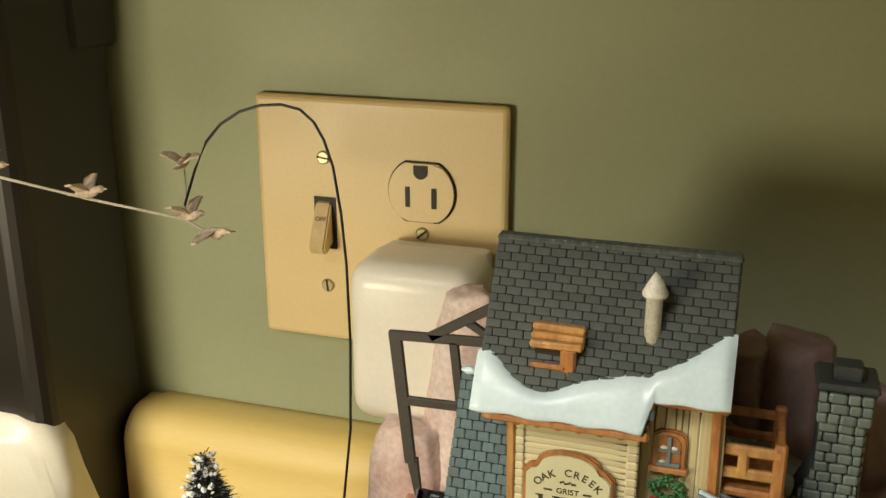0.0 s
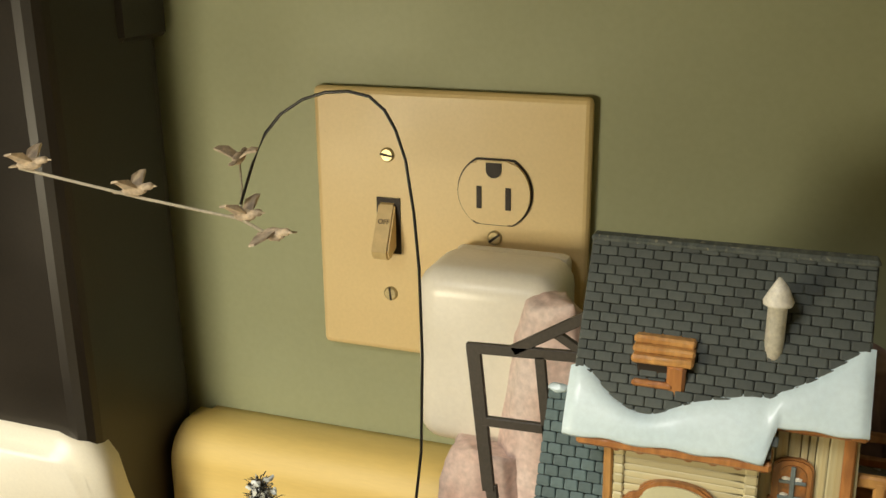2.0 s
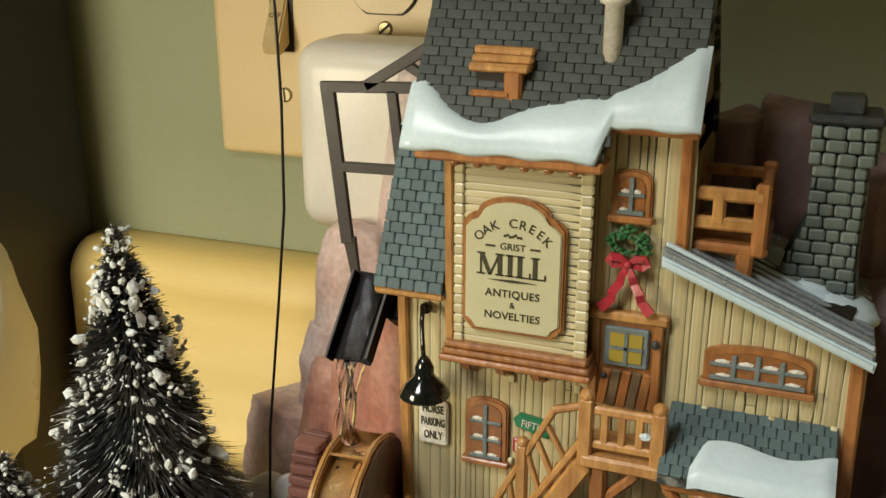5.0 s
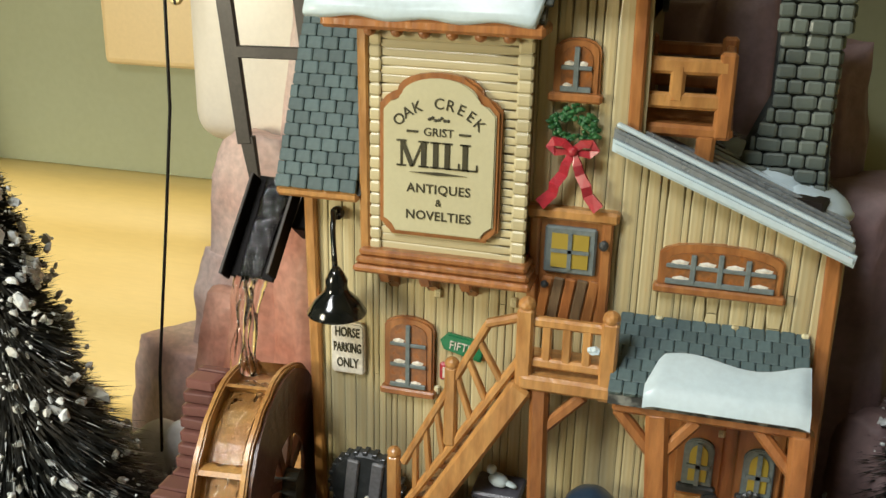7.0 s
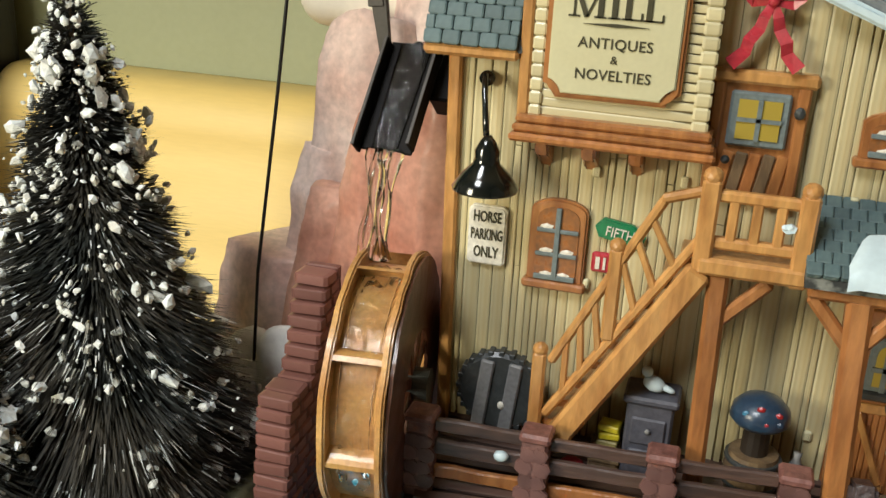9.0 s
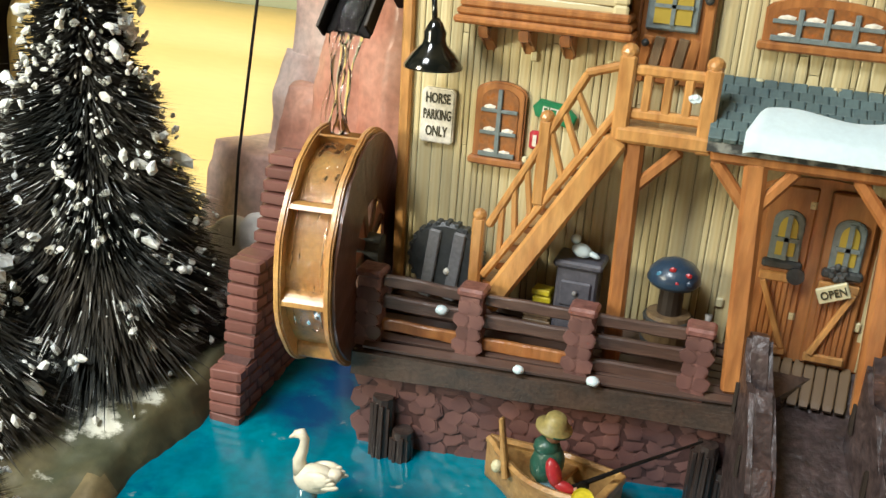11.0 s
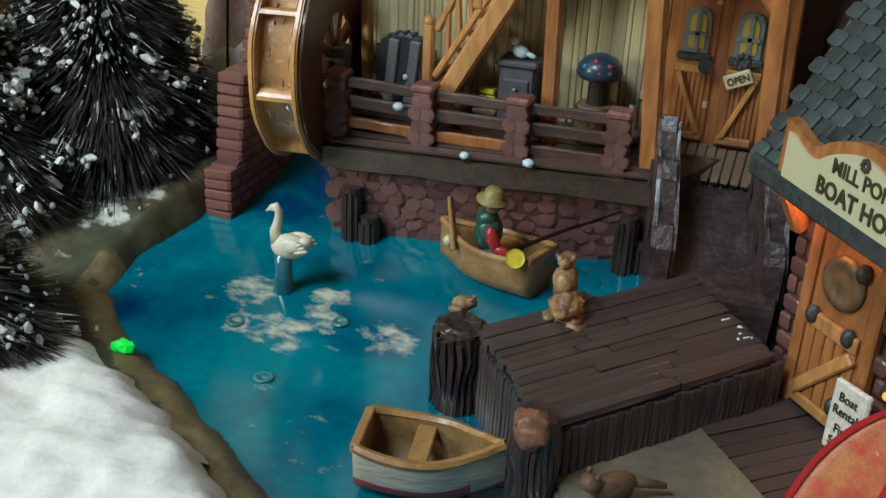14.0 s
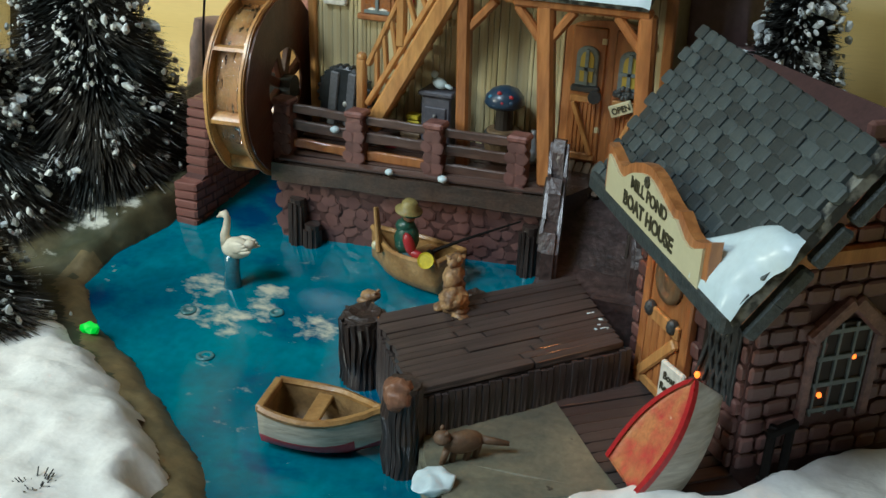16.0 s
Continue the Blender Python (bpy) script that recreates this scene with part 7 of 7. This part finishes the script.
bm = bmesh.new()
ball(bm, (149.4, 376.0, 37), (4.8, 5.4, 7.0), rot(12, 0, 20), 4)
ball(bm, (147.8, 378.4, 45.5), (3.5, 3.8, 7.0), rot(-8, 0, 0), 3)
ball(bm, (147.2, 381, 52.4), (2.8, 3.8, 2.5))
ball(bm, (147.2, 385, 51.6), (1.3, 2.2, 1.2))
for s in (-1, 1):
    ball(bm, (147.2 + s * 2.0, 379.8, 54.6), (0.9, 1, 1.6))
    ball(bm, (149 + s * 4, 374.5, 33), (2.0, 3.2, 2.2))
    tube(bm, [(147.6 + s * 1.8, 381, 42), (147.6 + s * 1.8, 382, 31.4)], [1.5, 1.2], 8)
tube(bm, [(151, 372, 33), (154, 371, 32.6), (156, 373, 32.6)], [1.3, 1.0, 0.6], 8)
ragged(bm, 1.1, 2.4)
ragged(bm, 0.6, 1.1)
for v in bm.verts:
    v.co = Vector((149.2 + (v.co.x - 148.5) * 0.86, v.co.y, 31 + (v.co.z - 31) * 0.64))
single("dog", bm, M_FUR, (149, 377, 31), "tan resin dog sitting on the dock", "dog", smooth=True)
bm = bmesh.new()
ball(bm, (124.5, 372, 34.6), (3.0, 2.4, 1.9))
ball(bm, (127, 370.6, 36), (1.7, 1.5, 1.4))
for s in (-1, 1):
    ball(bm, (123.4, 372 + s * 2.4, 33.8), (2.2, 0.9, 1.1))
    ball(bm, (127.4, 370.6 + s, 37.4), (0.6, 0.6, 0.6), div=1)
tube(bm, [(126.5, 369, 34), (127.6, 368, 32.6)], [0.7, 0.6], 6)
for v in bm.verts:
    v.co.z -= 2.6
ragged(bm, 0.3, 1.6)
single("frog", bm, M_FUR, (124.5, 372, 32), "small tan resin frog on a stump", "frog", smooth=True)
bm = bmesh.new()
ball(bm, (175, 335.5, 24), (6.4, 3.2, 3.6), rot(0, 0, 42), 3)
ball(bm, (170, 331, 26.6), (2.8, 2.6, 2.4))
for s in (-1, 1):
    ball(bm, (170.4 + s * 1.2, 331.6 - s * 1.2, 28.9), (0.8, 0.8, 1.1), div=1)
tube(bm, [(179, 339, 24), (183, 341.6, 22.5), (187, 343, 22.0)], [1.5, 1.2, 0.9], 8)
for dx, dy in ((-3.5, -4.6), (-1.5, -2.0), (2, 1), (4, 3.6)):
    tube(bm, [(175 + dx, 335.5 + dy, 23), (174 + dx, 334.5 + dy, 17.8)], [1.3, 1.0], 7)
ragged(bm, 0.3, 2)
for v in bm.verts:
    v.co = Vector((175, 335, 18)) + (v.co - Vector((175, 335, 18))) * 0.84 + Vector((-2, -9, 0))
single("cat", bm, M_CAT, (175, 335, 18), "brown resin cat prowling on the flat rock", "cat", smooth=True)
bm = bmesh.new()
ball(bm, (171, 313, 18.6), (5.4, 4.2, 3.2), rot(0, 0, 30), div=4)
ragged(bm, 2.2, 6)
ragged(bm, 0.8, 2.5)
single("snow_lump", bm, M_SNOW, (172, 315, 17), "white lump of snow on the flat rock", "snow", smooth=True)

# ---- canoe leaning on the boat house ----
canoe = thing("canoe", (214, 333, 18), "red and white canoe leaning on the boat house", "canoe", "boats")
CT, CB = Vector((225, 342, 46.5)), Vector((212, 331, 22))
CL = (CT - CB).length
cd = (CT - CB).normalized()
cn = Vector((-0.72, -0.45, 0.52))
cn = (cn - cd * cn.dot(cd)).normalized()
cs = cd.cross(cn).normalized()


def canoe_row(f, inset, deep):
    """A cross-section from the square stern up to the pointed bow."""
    w = max(0.25, 9.4 * (1 + 0.12 * math.sin(math.pi * f)) * max(0.0, 1 - f ** 2.6) ** 0.75 - inset)
    pts = []
    for k in range(9):
        a = math.pi * k / 8
        pts.append(CB + cd * (CL * f) + cs * (w * math.cos(a)) - cn * (deep * math.sin(a) ** 0.7 * (1 - 0.35 * f ** 3)))
    return pts


for inset, deep, m, nm in ((0, 14.5, M_BOAT_WHITE, "hull"), (1.0, 0.8, M_CANOE_IN, "lining")):
    bm = bmesh.new()
    rows = [[bm.verts.new(p) for p in canoe_row(i / 16, inset, deep)] for i in range(17)]
    for r, q in zip(rows, rows[1:]):
        for k in range(8):
            bm.faces.new((r[k], r[k + 1], q[k + 1], q[k]))
    bm.faces.new(rows[0])
    bm.faces.new(rows[-1][::-1])
    part(nm, bm, m, canoe, smooth=True)
for k in (0, 8):
    bm = bmesh.new()
    rows = [canoe_row(i / 16, 0, 14.5)[k] for i in range(17)]
    ins = [canoe_row(i / 16, 1.7, 0.8)[k] for i in range(17)]
    va, vb = [bm.verts.new(p + cn * 0.4) for p in rows], [bm.verts.new(p + cn * 0.4) for p in ins]
    vc = [bm.verts.new(p - cn * 1.0) for p in rows]
    for i in range(16):
        bm.faces.new((va[i], va[i + 1], vb[i + 1], vb[i]))
        bm.faces.new((vc[i], vc[i + 1], va[i + 1], va[i]))
    part("gunwale", bm, M_BOAT_RED, canoe)


# drift at the foot of the rock
bm = bmesh.new()
ball(bm, (-4, 477, 38), (17, 8, 20), div=4)
ball(bm, (8, 473, 42), (11, 7, 21), div=4)
ragged(bm, 2.4, 11)
ragged(bm, 0.8, 3.5)
single("snow_drift", bm, M_FLUFF, (-4, 476, 20), "bright white snow heaped against the pink rock", "snow", smooth=True)


# ---- bottle-brush trees ----
def brush_tree(base, tip, radius, count, flecks, label, seed):
    r = random.Random(seed)
    b, t = Vector(base), Vector(tip)
    ax = (t - b)
    H = ax.length
    ax.normalize()
    tree = thing("bottle_brush_tree", base, label, "model tree", "bottle brush trees")
    bm = bmesh.new()
    tube(bm, [b, b.lerp(t, 0.5), t], [1.5, 1.2, 0.6], 8)
    part("trunk", bm, M_BARREL, tree)
    verts, faces, tips, marks_ = [], [], [], []
    side0 = ax.cross(Vector((0, 1, 0.1))).normalized()
    side1 = ax.cross(side0)
    for k in range(int(count * 3.6)):
        f = 1 - math.sqrt(r.random()) if r.random() < 0.85 else r.random()
        h = 0.06 + 0.94 * f
        a = r.uniform(0, 2 * math.pi)
        bumpy = 1 + 0.16 * math.sin(3 * a + h * 9 + seed) + 0.10 * math.sin(h * 38)
        length = (radius * (1 - h) ** 1.05 * bumpy + 2.2) * r.uniform(0.80, 1.06)
        out = side0 * math.cos(a) + side1 * math.sin(a)
        root = b + ax * (h * H)
        droop = r.uniform(-0.30, 0.05) + 0.30
        end = root + (out + ax * (droop - 0.18 * length / 12)).normalized() * length + Vector((r.gauss(0, 1.3), r.gauss(0, 1.3), r.gauss(0, 1.3)))
        start = root.lerp(end, 0.12 if r.random() < 0.3 else 0.5)
        wv = out.cross(ax) * 0.25
        wz = ax * 0.25
        i = len(verts)
        mid = start.lerp(end, 0.66) + Vector((0, 0, r.uniform(-0.4, 0.6)))
        verts += [start - wv, start + wv, mid + wv, mid - wv, end, start + wz, mid + wz]
        faces += [(i, i + 1, i + 2, i + 3), (i + 3, i + 2, i + 4), (i + 5, i + 1, i + 2, i + 6)]
        snowy = noise.noise(end / 9) + 0.5 * h > 0.12 and r.random() < 0.17
        marks_.extend((0, 1 if snowy else 0, 0))
        tips.append((end, mid))
    me = bpy.data.meshes.new("bristles")
    me.from_pydata([(v - b) * MM for v in verts], [], faces)
    me.materials.append(M_BRISTLE)
    me.materials.append(M_FROST)
    me.polygons.foreach_set("material_index", marks_)
    ob = new("bristles", me)
    ob.parent = tree
    tagged(ob, "black green bristles", kind="stuff")
    bm = bmesh.new()
    for k in range(int(flecks * 2.1)):
        end, mid = tips[r.randrange(len(tips))]
        for _ in range(3):
            if noise.noise(end / 9) + 0.6 * (end.z - b.z) / H < 0.22:
                end, mid = tips[r.randrange(len(tips))]
        p = end.lerp(mid, r.uniform(0.0, 0.35))
        s = r.choice((0.3, 0.4, 0.55, 0.75, 1.0, 1.3)) * (1.9 if r.random() < 0.07 else 1)
        m = Matrix.Translation(p) @ rot(r.uniform(0, 180), r.uniform(0, 180), 0).to_4x4() @ Matrix.Diagonal((s * r.uniform(0.8, 1.8), s, s * 0.8, 1))
        vs = bmesh.ops.create_icosphere(bm, subdivisions=1, radius=1, matrix=m)["verts"]
        for v in vs:
            v.co += Vector((r.uniform(-1, 1), r.uniform(-1, 1), r.uniform(-1, 1))) * s * 0.25
    fl = part("frost", bm, M_FROST, tree, "white snow flecks")
    tagged(fl, kind="stuff")
    return tree


brush_tree((-25, 434, 36), (-34, 440, 162), 47, 6500, 620, "tall dark bottle brush tree flecked with white snow", 1)
brush_tree((-46, 392, 20), (-50, 396, 100), 44, 5200, 520, "dark bottle brush tree with frosted tips", 2)
brush_tree((-4, 330, 16), (-8, 326, 66), 38, 4200, 520, "short frosted bottle brush tree near the pond", 3)
brush_tree((226, 478, 18), (228, 480, 150), 36, 5200, 480, "dark frosted bottle brush tree behind the boat house", 4)
brush_tree((268, 440, 20), (272, 444, 108), 34, 4200, 420, "dark frosted bottle brush tree beside the boat house roof", 5)
bm = bmesh.new()
for k in range(60):
    a, l = rng.uniform(0, 6.28), rng.uniform(2, 6)
    tube(bm, [(90, 268, 20), (90 + l * math.cos(a), 268 + l * math.sin(a), 20 + rng.uniform(0.5, 5))], [0.25, 0.15], 4)
single("loose_twig", bm, M_BRISTLE, (90, 268, 19), "dark bristle sprig poking through the snow", "twig")

# ---- turning bird ornament on its wire ----
mobile = thing("bird_ornament", (-3, 472, 44), "bird ornament hanging from a bent black wire", "ornament")
bm = bmesh.new()
path = [(-3, 472, 40), (0, 471, 80), (7, 470, 131), (11, 470, 165), (12, 470, 200), (11.4, 470, 230), (10, 470, 248), (7.5, 470, 265), (4.5, 470, 274), (1, 470, 280), (-4, 470, 284), (-11, 470, 285.3), (-19, 470, 284.6), (-27, 470, 282), (-35, 470, 277), (-41, 470, 270.5), (-46.5, 470, 260), (-52, 470, 246)]
tube(bm, path, 0.52, 8)
part("wire", bm, M_WIRE, mobile, smooth=True)
bm = bmesh.new()
HUB = Vector((-50, 466, 243))
tube(bm, [HUB + Vector((22, -14, -2)), HUB + Vector((0, 0, -1)), HUB + Vector((-34, -6, 5)), HUB + Vector((-76, -14, 14))], 0.55, 6)
part("bar", bm, M_SILVER, mobile)
bm = bmesh.new()
tube(bm, [HUB + Vector((0, 0, -1)), HUB + Vector((-6, 12, 6)), HUB + Vector((-10, 18, 13))], 0.4, 6)
part("bar", bm, M_SILVER, mobile)


def bird(at, heading, lift, scale=1.0):
    bm = bmesh.new()
    R = rot(0, 0, heading) @ rot(0, -8, 0)
    def put(p):
        return Vector(at) + R @ (Vector(p) * scale)
    ball(bm, put((0, 0, 2.6)), (5.2 * scale, 2.2 * scale, 2.3 * scale), R)
    ball(bm, put((6.2, 0, 3.6)), (1.7 * scale, 1.4 * scale, 1.4 * scale), R)
    tube(bm, [put((3.6, 0, 3.2)), put((6, 0, 3.6))], [1.5 * scale, 1.2 * scale], 8)
    tube(bm, [put((7.4, 0, 3.6)), put((9.2, 0, 3.3))], [0.6 * scale, 0.15 * scale], 6)
    ball(bm, put((-6, 0, 2.4)), (2.6 * scale, 1.5 * scale, 0.6 * scale), R)
    for s in (-1, 1):
        wing = [put((2.4, s * 1.4, 3.6)), put((-2.6, s * 1.4, 3.4)), put((-3.4, s * 5.5, 4.4 + lift * 0.6)), put((-2.2, s * 9.4, 3.8 + lift)), put((0.6, s * 9.0, 4.0 + lift)), put((2.2, s * 5.0, 4.4 + lift * 0.7))]
        va = [bm.verts.new(p + Vector((0, 0, 0.35))) for p in wing]
        vb = [bm.verts.new(p - Vector((0, 0, 0.35))) for p in wing]
        bm.faces.new(va)
        bm.faces.new(vb[::-1])
        for i in range(6):
            bm.faces.new((va[i], va[(i + 1) % 6], vb[(i + 1) % 6], vb[i]))
    ragged(bm, 0.25, 2)
    part("bird", bm, M_BIRD, mobile, "small brown and white feathered bird")


bird(HUB + Vector((-72, -13, 13)), 8, 4, 0.95)
bird(HUB + Vector((-36, -6, 5)), 5, 4, 0.95)
bird(HUB + Vector((2, 0, -2)), -10, 4, 0.95)
bird(HUB + Vector((20, -13, -3)), -20, -3, 0.95)
bird(HUB + Vector((-10, 18, 13)), 95, 3, 0.85)
